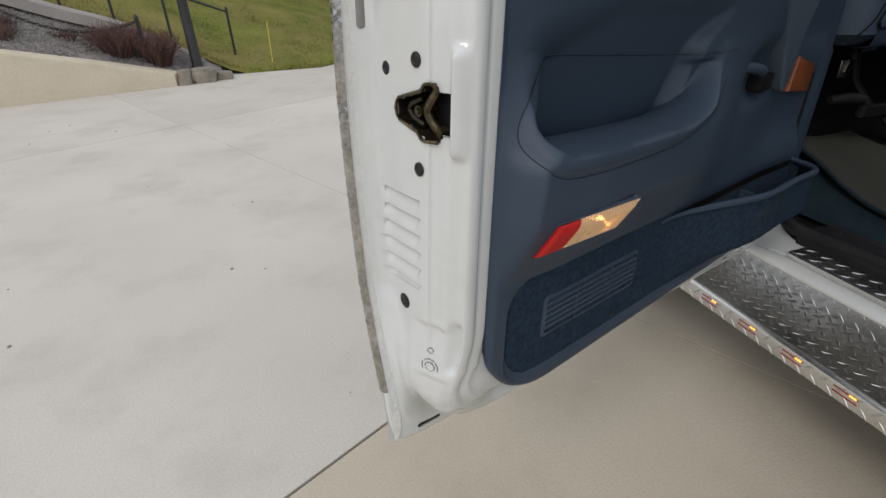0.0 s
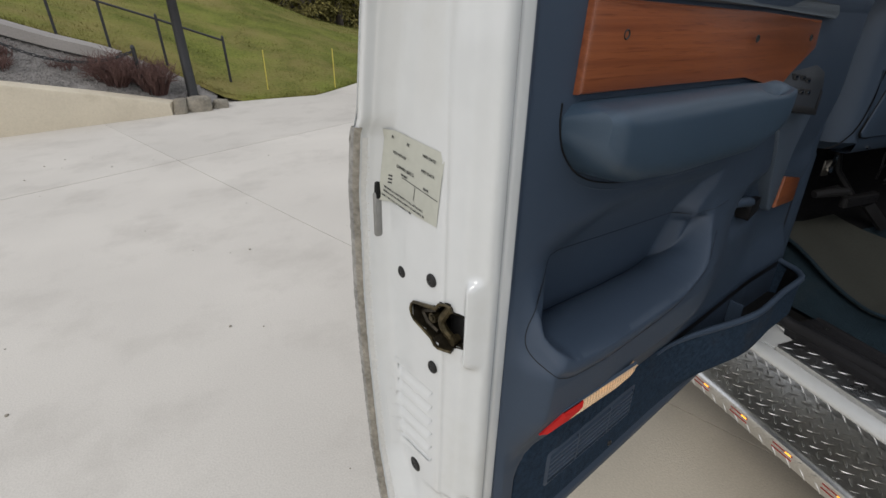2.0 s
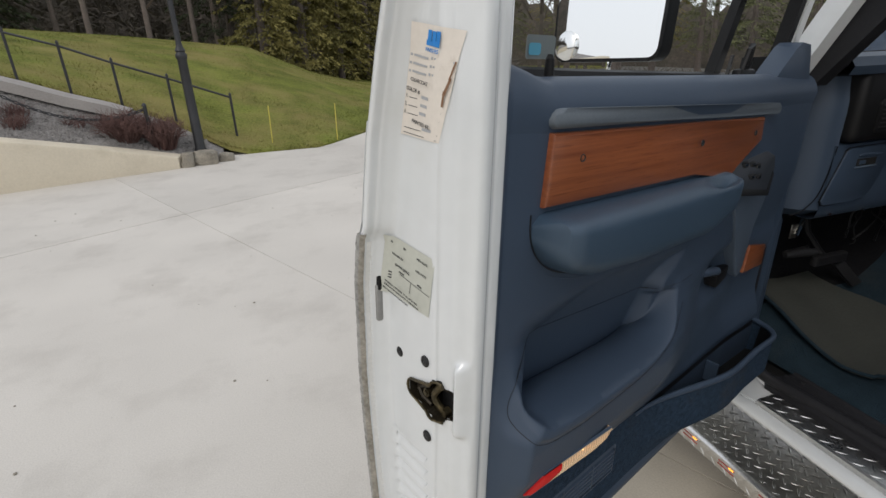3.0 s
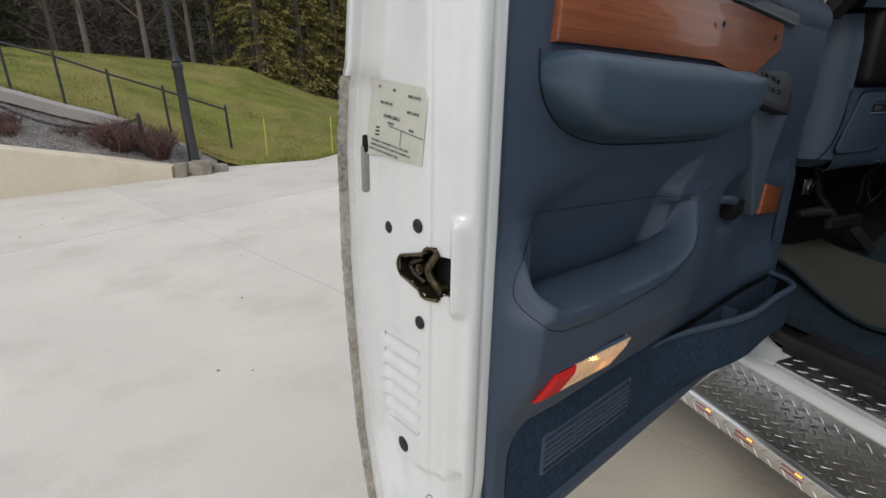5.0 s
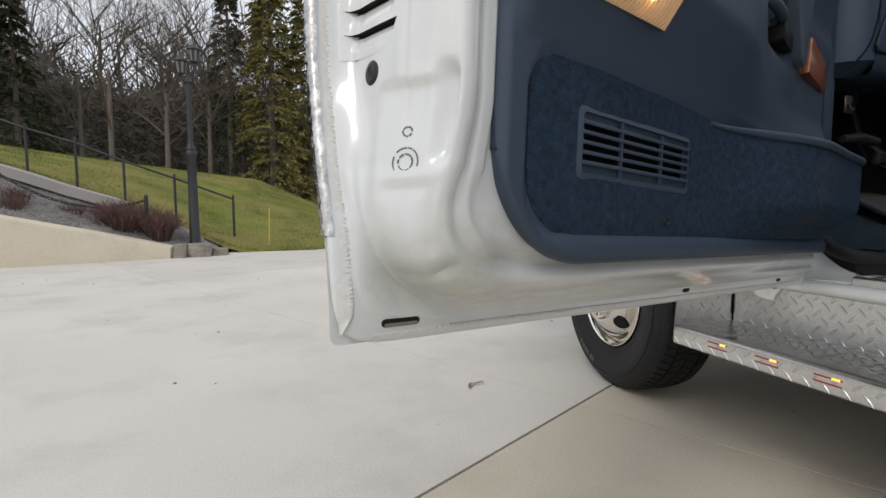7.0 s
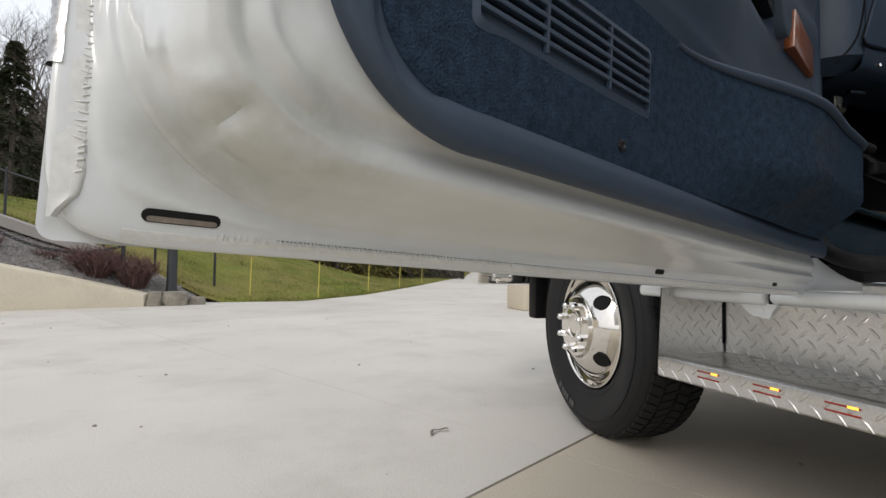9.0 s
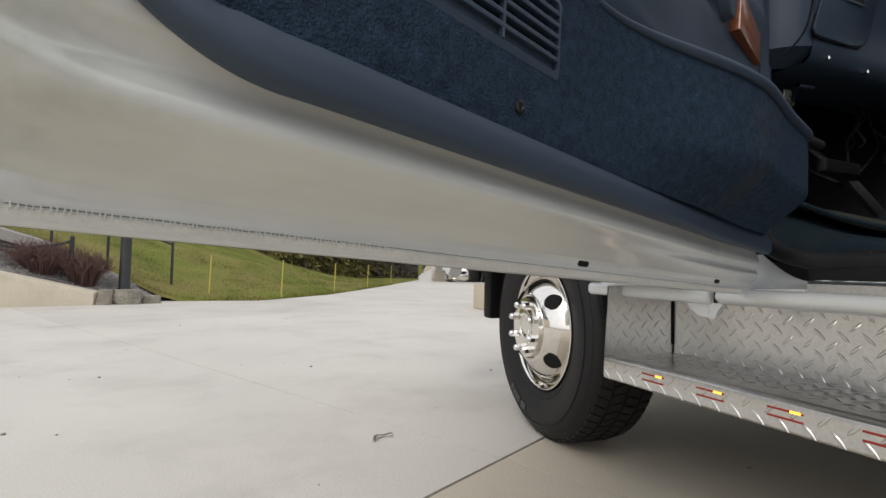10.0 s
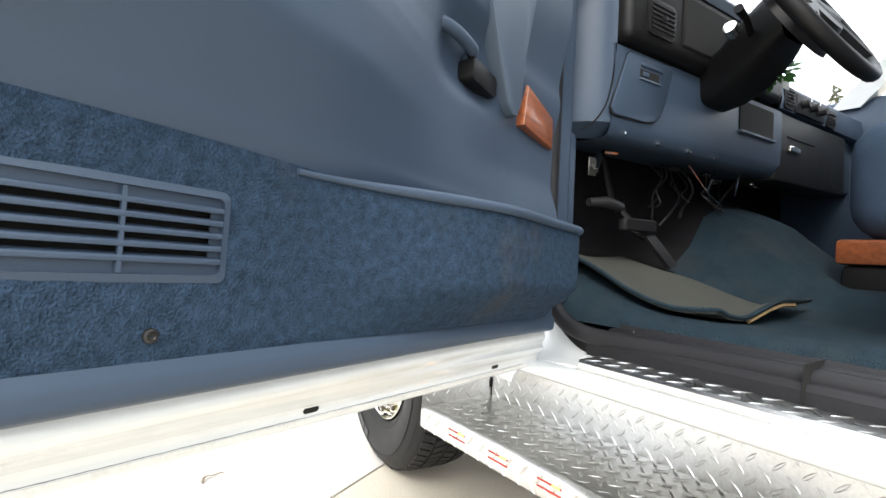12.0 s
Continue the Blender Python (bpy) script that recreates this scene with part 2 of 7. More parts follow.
def grid(rows, closed=False):
    """A sheet through rows of points."""
    bm = bmesh.new()
    vs = [[bm.verts.new(p) for p in r] for r in rows]
    for a, b in zip(vs, vs[1:]):
        n = len(a)
        for i in range(n if closed else n - 1):
            j = (i + 1) % n
            bm.faces.new((a[i], a[j], b[j], b[i]))
    return bm


def add_grid(bm, rows, closed=False, mi=0):
    vs = [[bm.verts.new(p) for p in r] for r in rows]
    for a, b in zip(vs, vs[1:]):
        n = len(a)
        for i in range(n if closed else n - 1):
            j = (i + 1) % n
            bm.faces.new((a[i], a[j], b[j], b[i])).material_index = mi
    return vs


def box(x0, x1, y0, y1, z0, z1, bev=0.0, seg=2, bm=None):
    own = bmesh.new()
    bmesh.ops.create_cube(own, size=1)
    for v in own.verts:
        v.co = ((x0 + x1) / 2 + v.co.x * (x1 - x0), (y0 + y1) / 2 + v.co.y * (y1 - y0), (z0 + z1) / 2 + v.co.z * (z1 - z0))
    if bev:
        bmesh.ops.bevel(own, geom=own.edges[:], offset=bev, segments=seg, profile=0.5, affect="EDGES", clamp_overlap=True)
    return merge(bm, own)


def merge(bm, own, m=None):
    if m is not None:
        own.transform(m)
    if bm is None:
        return own
    me = bpy.data.meshes.new("tmp")
    own.to_mesh(me)
    own.free()
    bm.from_mesh(me)
    bpy.data.meshes.remove(me)
    return bm


def cyl(p, q, r0, r1=None, n=16, bm=None, cap=True):
    """A round bar from p to q."""
    bm = bm or bmesh.new()
    p, q = Vector(p), Vector(q)
    r1 = r0 if r1 is None else r1
    d = (q - p).normalized()
    a = d.orthogonal().normalized()
    b = d.cross(a)
    rings = [[bm.verts.new(c + r * (math.cos(2 * math.pi * i / n) * a + math.sin(2 * math.pi * i / n) * b)) for i in range(n)]
             for c, r in ((p, r0), (q, r1))]
    for i in range(n):
        bm.faces.new((rings[0][i], rings[0][(i + 1) % n], rings[1][(i + 1) % n], rings[1][i]))
    if cap:
        bm.faces.new(rings[0])
        bm.faces.new(rings[1])
    return bm


def tube(pts, r, n=8, bm=None, closed=False):
    """A round rope along points; r may be a list."""
    bm = bm or bmesh.new()
    pts = [Vector(p) for p in pts]
    rings = []
    last = None
    for i, p in enumerate(pts):
        d = (pts[min(i + 1, len(pts) - 1)] - pts[max(i - 1, 0)]).normalized()
        a = d.orthogonal().normalized() if last is None else (last - d * last.dot(d)).normalized()
        last = a
        b = d.cross(a)
        rr = r[i] if isinstance(r, (list, tuple)) else r
        rings.append([bm.verts.new(p + rr * (math.cos(2 * math.pi * k / n) * a + math.sin(2 * math.pi * k / n) * b)) for k in range(n)])
    for a, b in zip(rings, rings[1:]):
        for k in range(n):
            bm.faces.new((a[k], a[(k + 1) % n], b[(k + 1) % n], b[k]))
    bm.faces.new(rings[0])
    bm.faces.new(rings[-1])
    return bm


def prism(poly, lift, bm=None, bev=0.0):
    """A solid over a flat outline: lift(a, b, h) places outline point (a, b) at height h of 0 or 1."""
    own = bmesh.new()
    lo = [own.verts.new(lift(a, b, 0)) for a, b in poly]
    hi = [own.verts.new(lift(a, b, 1)) for a, b in poly]
    n = len(poly)
    own.faces.new(lo)
    top = own.faces.new(hi)
    for i in range(n):
        own.faces.new((lo[i], lo[(i + 1) % n], hi[(i + 1) % n], hi[i]))
    if bev:
        bmesh.ops.bevel(own, geom=list(top.edges), offset=bev, segments=2, profile=0.5, affect="EDGES", clamp_overlap=True)
    return merge(bm, own)


def smooth_curve(pts, per=6):
    """Catmull-Rom through points of any width."""
    P = [np.array(p, float) for p in pts]
    P = [2 * P[0] - P[1], *P, 2 * P[-1] - P[-2]]
    out = []
    for i in range(1, len(P) - 2):
        for k in range(per):
            t = k / per
            a, b, c, d = P[i - 1], P[i], P[i + 1], P[i + 2]
            out.append(0.5 * (2 * b + (c - a) * t + (2 * a - 5 * b + 4 * c - d) * t * t + (3 * b - a - 3 * c + d) * t ** 3))
    out.append(P[-2])
    return out


def step(x, a, b):
    t = min(1, max(0, (x - a) / (b - a)))
    return t * t * (3 - 2 * t)


def along(x, xs, ys):
    return float(np.interp(x, xs, ys))


def rounded(u0, u1, z0, z1, r, n=6):
    """Outline of a rounded rectangle; r: one radius or four (bl, br, tr, tl)."""
    r = r if isinstance(r, (list, tuple)) else [r] * 4
    out = []
    for (cu, cz, a0), rr in zip(((u0, z0, 180), (u1, z0, 270), (u1, z1, 0), (u0, z1, 90)), r):
        su, sz = (1 if cu == u0 else -1), (1 if cz == z0 else -1)
        for k in range(n + 1):
            a = radians(a0 + 90 * k / n)
            out.append((cu + su * rr + rr * math.cos(a), cz + sz * rr + rr * math.sin(a)))
    return out


def text_mesh(words, size, place, mat, parent, name="lettering", label=""):
    cu = bpy.data.curves.new(name, "FONT")
    cu.body, cu.size, cu.extrude = words, size, 0.00015
    tmp = bpy.data.objects.new("tmp", cu)
    scene.collection.objects.link(tmp)
    dg = bpy.context.evaluated_depsgraph_get()
    me = bpy.data.meshes.new_from_object(tmp.evaluated_get(dg))
    bpy.data.objects.remove(tmp)
    me.name = name
    me.materials.clear()
    me.materials.append(mat)
    ob = new(name, me)
    ob.parent = parent
    ob.matrix_basis = place
    if label:
        tagged(ob, label)
    return ob

# ---- the pickup truck ----
LEAN = 2.9
truck = new("pickup_truck")
truck.matrix_world = pose(1.6, 1.6, 0)
tagged(truck, "white pickup truck standing with its driver's door wide open", "truck")
truck_inv = truck.matrix_world.inverted()

# the open door: x runs from its rear edge to the hinge, -y to the cabin side, z up
_a, _l = radians(18.7), radians(LEAN)
U = Vector((math.cos(_a) * math.cos(_l), math.sin(_a) * math.cos(_l), -math.sin(_l)))
N = Vector((-math.sin(_a), math.cos(_a), 0))
Zd = U.cross(N)
ORIGIN = Vector((0.640, 1.270, 0.93)) - 0.93 * Zd
DOOR = Matrix(((U.x, N.x, Zd.x, ORIGIN.x), (U.y, N.y, Zd.y, ORIGIN.y), (U.z, N.z, Zd.z, ORIGIN.z), (0, 0, 0, 1)))


def V(u, w, z):
    """Door coordinates: u from the rear edge, w towards the cabin, z up."""
    return Vector((u, -w, z))


SKIN_Z = (0.50, 0.553, 0.60, 0.645, 0.726, 0.80, 0.883, 0.954, 1.03, 1.10, 1.16, 1.225, 1.24, 1.35, 1.44, 1.51, 1.60, 1.90)
SKIN_W = (0.03, 0.017, 0.010, 0.0, -0.024, -0.041, -0.051, -0.058, -0.063, -0.062, -0.062, -0.052, -0.042, -0.024, 0.0, 0.023, 0.045, 0.10)


def skin(z):
    return along(z, SKIN_Z, SKIN_W)


BASE, BACK, RAD = 0.588, 0.003, 0.115      # sheet-metal box: underside, rear face, corner radius
EDGE_U, EDGE_Z = -0.031, 0.551             # rim of the outer skin


def taper(u):
    """How much thinner the door gets towards its hinge."""
    return 0.042 * min(1, max(0, (u - 0.2) / 0.7))


def box_path():
    """Points (u, z), outward (nu, nz), rim (u, z), share of rear side."""
    out = []
    for i in range(141):
        u = 1.09 - (1.09 - (BACK + RAD)) * i / 140
        out.append(((u, BASE), (0, -1), (u, EDGE_Z), 0.0))
    for i in range(1, 41):
        a = radians(270 - 90 * i / 40)
        c, s = math.cos(a), math.sin(a)
        p = (BACK + RAD + RAD * c, BASE + RAD + RAD * s)
        # square off the rim's corner
        k = (abs(c) ** 9 + abs(s) ** 9) ** (-1 / 9)
        ro_u, ro_z = BACK + RAD - EDGE_U, BASE + RAD - EDGE_Z
        out.append((p, (c, s), (BACK + RAD + ro_u * c * k, BASE + RAD + ro_z * s * k), i / 40))
    z = BASE + RAD
    while z < 1.90:
        z += 0.0042 if z < 1.12 else 0.0085
        out.append(((BACK, z), (-1, 0), (EDGE_U, z), 1.0))
    return out


# sections of the pressed sheet, hem to trim, as (outward, towards the cabin): along the sill, at the corner, up the rear edge
SILL_SEC = ((0.0165, 0.0245), (0.0152, 0.0252), (0.014, 0.0265), (0.007, 0.034), (0.0005, 0.047), (-0.0035, 0.057), (-0.008, 0.067), (-0.012, 0.0745), (-0.016, 0.0785), (-0.020, 0.0795),
            (-0.024, 0.079), (-0.028, 0.0772), (-0.031, 0.0757), (-0.034, 0.0745), (-0.038, 0.0745), (-0.045, 0.0775), (-0.056, 0.0840), (-0.100, 0.0850))
CORNER_SEC = ((0.021, 0.0165), (0.018, 0.0180), (0.0155, 0.0215), (0.0140, 0.030), (0.0132, 0.041), (0.0122, 0.052), (0.0095, 0.0615), (0.0045, 0.069), (-0.002, 0.0748), (-0.009, 0.0790),
              (-0.015, 0.0824), (-0.020, 0.0824), (-0.0245, 0.0822), (-0.030, 0.0848), (-0.036, 0.0872), (-0.043, 0.0865), (-0.058, 0.0868), (-0.100, 0.0855))


def shell_section(p, n, rim, r):
    """One section of the sheet metal, rim to trim, as (u, z, w)."""
    (pu, pz), (nu, nz), (ru, rz) = p, n, rim
    ws = skin(rz)
    upper = step(pz, 1.30, 1.46)
    low = 1 - step(pz, 0.72, 0.80)
    wf = (1 - low) * (ws + 0.02) + low * max(ws + 0.006, 0.004)
    share = 0.8 * r if r < 1 else 0.8 + 0.2 * step(pz, 0.70, 0.775)

    def at(d, w):
        return (pu + nu * d, pz + nz * d, w)

    def lerp(k, w):
        return (ru + (pu - ru) * k, rz + (pz - rz) * k, w)
    dent = 0.002 * math.sin(pz * 31) * low
    we = 0.05 + 0.012 * upper
    rec, foot = 0.0, 1 - step(pz, 0.78, 0.92)
    if r == 1.0:
        rec = 0.010 * (step(pz, 0.700, 0.712) - step(pz, 0.77, 0.785)) - 0.013 * (step(pz, 0.982, 0.995) - step(pz, 1.086, 1.099))
    rear = ((0.0129, (ws + wf) / 2 + 0.002), (0.0027, wf), (0.0, wf + 0.010 + dent), (-0.001, (wf + we) / 2), (-0.003, we), (-0.0075, we + 0.007), (-0.0110, max(0.067, we + 0.0105)), (-0.0140, 0.078), (-0.022 - rec, 0.088),
            (-0.027, 0.096), (-0.034, 0.0985), (-0.042, 0.0975), (-0.047, 0.094), (-0.051, 0.0925), (-0.056, 0.093), (-0.066, 0.092), (-0.070, 0.0885), (-0.074 - 0.035 * foot, 0.086))
    k = step(share, 0.0, 0.42) if share < 0.45 else 1 + step(share, 0.45, 1.0)
    out = []
    for a, b, c in zip(SILL_SEC, CORNER_SEC, rear):
        f, g, m = (a, b, k) if k <= 1 else (b, c, k - 1)
        d, w = f[0] + (g[0] - f[0]) * m, f[1] + (g[1] - f[1]) * m
        # two shallow steps of the pressed pad over the corner
        pad = step(w, 0.040, 0.047) * (1 - step(w, 0.076, 0.084)) * step(r, 0.55, 0.9)
        d -= pad * (0.0035 * (1 - step(pz, 0.764, 0.771)) + 0.003 * (1 - step(pz, 0.684, 0.691)))
        out.append((d, w))
    t = taper(pu)
    pts = [lerp(0.04, ws - 0.004), lerp(0.0, ws), lerp(0.03, ws + 0.004 + 0.002 * r), lerp(0.30, ws + 0.005 + 0.002 * r), lerp(0.42, ws + 0.005 + 0.004 * r)] + [at(d, w) for d, w in out]
    return [(u, z, w - t * step(w, 0.03, 0.10 - 0.02 * (1 - r))) for u, z, w in pts]


def edge_face(w, z):
    """Where the pressed rear edge lies at (w, z) above the lower corner."""
    sec = shell_section((BACK, z), (-1, 0), (EDGE_U, z), 1.0)
    return along(w, [p[2] for p in sec[5:15]], [p[0] for p in sec[5:15]])


LATCH = [(0.0065, 1.0395), (0.0025, 1.035), (0.0010, 1.028), (0.0025, 1.0205), (0.0075, 1.0160), (0.042, 1.0095), (0.047, 1.0030), (0.052, 1.0012), (0.067, 1.0020),
         (0.069, 1.0085), (0.080, 1.0095), (0.080, 1.0495), (0.066, 1.0515), (0.0635, 1.0575), (0.058, 1.0595), (0.052, 1.0580), (0.0485, 1.0515)]


def inside(poly, a, b):
    hit = False
    for (x0, y0), (x1, y1) in zip(poly, poly[1:] + poly[:1]):
        if (y0 > b) != (y1 > b) and a < (x1 - x0) * (b - y0) / (y1 - y0) + x0:
            hit = not hit
    return hit


def door_shell():
    rows = []
    for p, n, rim, r in box_path():
        sec = smooth_curve(shell_section(p, n, rim, r), 4)
        row = []
        for u, z, w in sec:
            low = (1 - step(z, 0.74, 0.82)) * step(w, 0.012, 0.03)
            dent = 0.0035 * math.exp(-((u - 0.038) / 0.010) ** 2 - ((z - 0.617 - 0.6 * (u - 0.038)) / 0.005) ** 2)
            dent -= 0.003 * math.exp(-((u - 0.030) / 0.012) ** 2 - ((z - 0.630) / 0.008) ** 2)
            low *= 0.04 + 0.96 * (1 - step(u, 0.12, 0.25))
            wave = 0.0007 * noise.noise(Vector((u * 22, z * 26, 1))) + 0.0004 * noise.noise(Vector((u * 60, z * 60, 8)))
            row.append(V(u + (dent + wave) * low, w - (dent + wave) * low * 0.6, z + (dent + wave) * low * 0.6))
        rows.append(row)
    bm = grid(rows)
    bm.faces.ensure_lookup_table()
    gone = []
    for f in bm.faces:
        c = f.calc_center_median()
        if c.x < 0.05 and (inside(LATCH, -c.y, c.z) or (-0.030 < -c.y < 0.040 and 0.812 < c.z < 0.936)):
            gone.append(f)
    bmesh.ops.delete(bm, geom=gone, context="FACES")
    # outer skin, hung from the rim
    zs = [0.551 + 0.008 * (i / 6) ** 2 for i in range(6)] + [0.559 + 0.03 * i for i in range(28)]
    out = []
    for z in zs:
        e = max(0, 0.559 - z) / 0.008
        left = EDGE_U + 0.008 * (1 - math.sqrt(max(0, 1 - e * e)))
        out.append([V(left + (1.12 - left) * k / 12, skin(z) - 0.004 - 0.012 * math.sin(math.pi * k / 12), z) for k in range(13)])
    add_grid(bm, out)
    bmesh.ops.recalc_face_normals(bm, faces=bm.faces)
    return bm


# door paint with a noisy olive-grey blotch round its lower rear corner
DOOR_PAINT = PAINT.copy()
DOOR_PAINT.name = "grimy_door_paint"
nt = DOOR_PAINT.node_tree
tc, sep, blotch_noise, blotch_fall = (nt.nodes.new(k) for k in ("ShaderNodeTexCoord", "ShaderNodeMapping", "ShaderNodeTexNoise", "ShaderNodeTexGradient"))
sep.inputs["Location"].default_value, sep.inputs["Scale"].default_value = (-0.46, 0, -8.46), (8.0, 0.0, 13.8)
blotch_fall.gradient_type = "SPHERICAL"
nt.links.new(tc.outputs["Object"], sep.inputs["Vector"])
nt.links.new(sep.outputs[0], blotch_fall.inputs["Vector"])
blotch_noise.inputs["Scale"].default_value, blotch_noise.inputs["Detail"].default_value, blotch_noise.inputs["Roughness"].default_value = 34, 6, 0.6
nt.links.new(tc.outputs["Object"], blotch_noise.inputs["Vector"])
both, level, blotch_mix = nt.nodes.new("ShaderNodeMath"), nt.nodes.new("ShaderNodeMapRange"), nt.nodes.new("ShaderNodeMix")
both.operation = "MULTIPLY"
nt.links.new(blotch_fall.outputs["Fac"], both.inputs[0])
nt.links.new(blotch_noise.outputs["Fac"], both.inputs[1])
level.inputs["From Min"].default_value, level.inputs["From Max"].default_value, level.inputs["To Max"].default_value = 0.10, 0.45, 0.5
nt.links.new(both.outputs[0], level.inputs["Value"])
blotch_mix.data_type = "RGBA"
blotch_mix.inputs["B"].default_value = (0.34, 0.34, 0.27, 1)
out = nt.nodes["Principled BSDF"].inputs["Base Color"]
nt.links.new(out.links[0].from_socket, blotch_mix.inputs["A"])
nt.links.new(level.outputs[0], blotch_mix.inputs["Factor"])
nt.links.new(blotch_mix.outputs["Result"], out)
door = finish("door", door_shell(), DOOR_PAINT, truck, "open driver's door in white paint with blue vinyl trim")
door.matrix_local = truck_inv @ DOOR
SHELL = door


# sealer bead along the hem and the bottom seam
def sealer():
    bm = bmesh.new()
    rows = []
    for i in range(170):
        z = 0.562 + (1.22 - 0.562) * i / 169
        s = skin(z)
        j = 0.0022 * noise.noise(Vector((z * 130, 0, 1))) + 0.0014 * noise.noise(Vector((z * 40, 5, 1)))
        h = 0.0008 * noise.noise(Vector((z * 170, 2, 4)))
        foot = 0.010 * (1 - step(z, 0.562, 0.585)) ** 2
        rows.append([V(-0.0275, s + 0.0060, z), V(-0.0235, s + 0.0070, z), V(-0.0185 - foot * 0.6 + j * 0.6, s + 0.0080 + h, z), V(-0.0158 - foot + j * 0.9, s + 0.0086 + h * 1.5, z), V(-0.0142 - foot + j * 1.2, s + 0.0080 + h, z), V(-0.0132 - foot + j * 1.3, s + 0.0064, z), V(-0.0130 - foot, s + 0.0045, z)])
    add_grid(bm, rows)
    # pinched ribs across the bead
    random.seed(63)
    z = 0.586
    while z < 1.20:
        s, l, r = skin(z), random.uniform(0.004, 0.0075), random.uniform(0.0005, 0.0009)
        tilt = random.uniform(-0.0012, 0.0012)
        tube([V(-0.0205 + (0.0075 - l), s + 0.0076, z - tilt), V(-0.0172, s + 0.0085, z), V(-0.0150, s + 0.0086, z + tilt), V(-0.0138, s + 0.0076, z + tilt)], [r * 0.4, r, r, r * 0.5], 5, bm)
        z += random.uniform(0.0022, 0.0048)
    u = 0.05
    while u < 0.30:
        r = random.uniform(0.0004, 0.0008)
        tube([V(u, 0.0222, 0.5566), V(u + random.uniform(-0.0006, 0.0006), 0.0236, 0.5592), V(u, 0.0234, 0.5622)], [r * 0.5, r, r * 0.4], 4, bm)
        u += random.uniform(0.0022, 0.004)
    rows = []
    for i in range(260):
        u = 0.004 + (1.05 - 0.004) * i / 259
        j = 0.0009 * noise.noise(Vector((u * 120, 0, 3)))
        h = 0.0006 * noise.noise(Vector((u * 200, 2, 6)))
        rows.append([V(u, 0.0212, 0.5525), V(u, 0.0229 + h * 0.3, 0.5555), V(u, 0.0231 + h * 0.4, 0.5592 + j * 0.5), V(u, 0.0215, 0.5606 + j * 0.5)])
    add_grid(bm, rows)
    return bm


def sealer_crack():
    pts = []
    for i in range(150):
        u = 0.05 + 0.98 * i / 149
        pts.append(V(u, 0.0224, 0.5608 + 0.0006 * noise.noise(Vector((u * 90, 0, 9)))))
    return tube(pts, [0.0004 + 0.0003 * abs(noise.noise(Vector((i * 0.7, 3, 1)))) for i in range(150)], 4)


part("sealer_crack", sealer_crack(), TAPE_GREY, door, "dark crack along the bottom seam")
part("seam_sealer", sealer(), SEALER, door, "crinkled seam sealer along the door hem")


def hem_guard():
    rows = []
    for i in range(240):
        z = 0.643 + (1.232 - 0.643) * i / 239
        s = skin(z)
        a, b = 0.0010 * noise.noise(Vector((z * 150, 0, 0))), 0.0011 * noise.noise(Vector((z * 190, 7, 0)))
        rows.append([V(EDGE_U + 0.006, s - 0.006, z), V(EDGE_U - 0.001 + b, s - 0.006, z), V(EDGE_U - 0.003 + a, s - 0.004, z),
                     V(EDGE_U - 0.0032 + b, s + 0.001 + a, z), V(EDGE_U - 0.002 + a, s + 0.0035 + b, z), V(EDGE_U + 0.0005, s + 0.0062, z), V(EDGE_U + 0.0036, s + 0.0076 + a, z), V(EDGE_U + 0.004, s + 0.004, z)])
    return grid(rows)


part("edge_guard", hem_guard(), material("dull_chrome", (0.42, 0.42, 0.41), 0.16, 1.0, vary=0.5, scale=30, fine=160, bump=0.25, dist=0.001), door, "dull chrome edge guard strip")
# latch: dark pocket with claw and rim
def latch():
    own = bmesh.new()
    cw, cz = 0.05, 1.03
    n = len(LATCH)
    front = [own.verts.new(V(0.0035 + max(0, (a - 0.05)) * 0.45, a, b)) for a, b in LATCH]
    back = [own.verts.new(V(0.040, cw + (a - cw) * 0.9, cz + (b - cz) * 0.85)) for a, b in LATCH]
    for i in range(n):
        own.faces.new((front[i], front[(i + 1) % n], back[(i + 1) % n], back[i]))
    own.faces.new(back)
    return own


OILY = material("oily_dark_steel", (0.035, 0.029, 0.019), 0.35, 0.7, vary=0.5, scale=60, fine=260, bump=0.3, dist=0.002)
lt = part("latch", latch(), OILY, door, "oily brown steel latch in its cut-out")
bm = bmesh.new()
loop = [V(0.0025 + max(0, (a - 0.05)) * 0.47, a, b) for a, b in LATCH]
tube(loop[12:] + loop[:9], [0.0017 + 0.0007 * (i % 3 == 1) for i in range(14)], 6, bm)
part("latch_rim", bm, BRASS, lt, "worn steel rim")
bm = tube([Vector(p) for p in smooth_curve([V(0.018, 0.054, 1.050), V(0.014, 0.050, 1.040), V(0.013, 0.046, 1.030), V(0.015, 0.050, 1.020), V(0.020, 0.056, 1.010)], 3)], 0.0048, 8)
cyl(V(0.010, 0.032, 1.028), V(0.03, 0.032, 1.028), 0.0062, 0.0075, n=14, bm=bm)
cyl(V(0.008, 0.032, 1.028), V(0.0105, 0.032, 1.028), 0.0035, n=10, bm=bm)
cyl(V(0.016, 0.060, 1.0095), V(0.035, 0.060, 1.0095), 0.006, n=12, bm=bm)
cyl(V(0.014, 0.057, 1.053), V(0.03, 0.057, 1.053), 0.0045, n=12, bm=bm)
part("latch_claw", bm, BRASS, lt, "greasy latch claw")
bm = tube([V(0.012, 0.014, 1.029), V(0.010, 0.024, 1.036), V(0.011, 0.040, 1.043)], [0.003, 0.004, 0.003], 6)
tube([V(0.012, 0.014, 1.027), V(0.010, 0.026, 1.020), V(0.012, 0.042, 1.015)], [0.003, 0.0035, 0.003], 6, bm)
part("latch_fork", bm, OILY, lt, "dark latch fork")
bm = box(0.026, 0.039, -0.079, -0.045, 1.004, 1.05, 0.002)
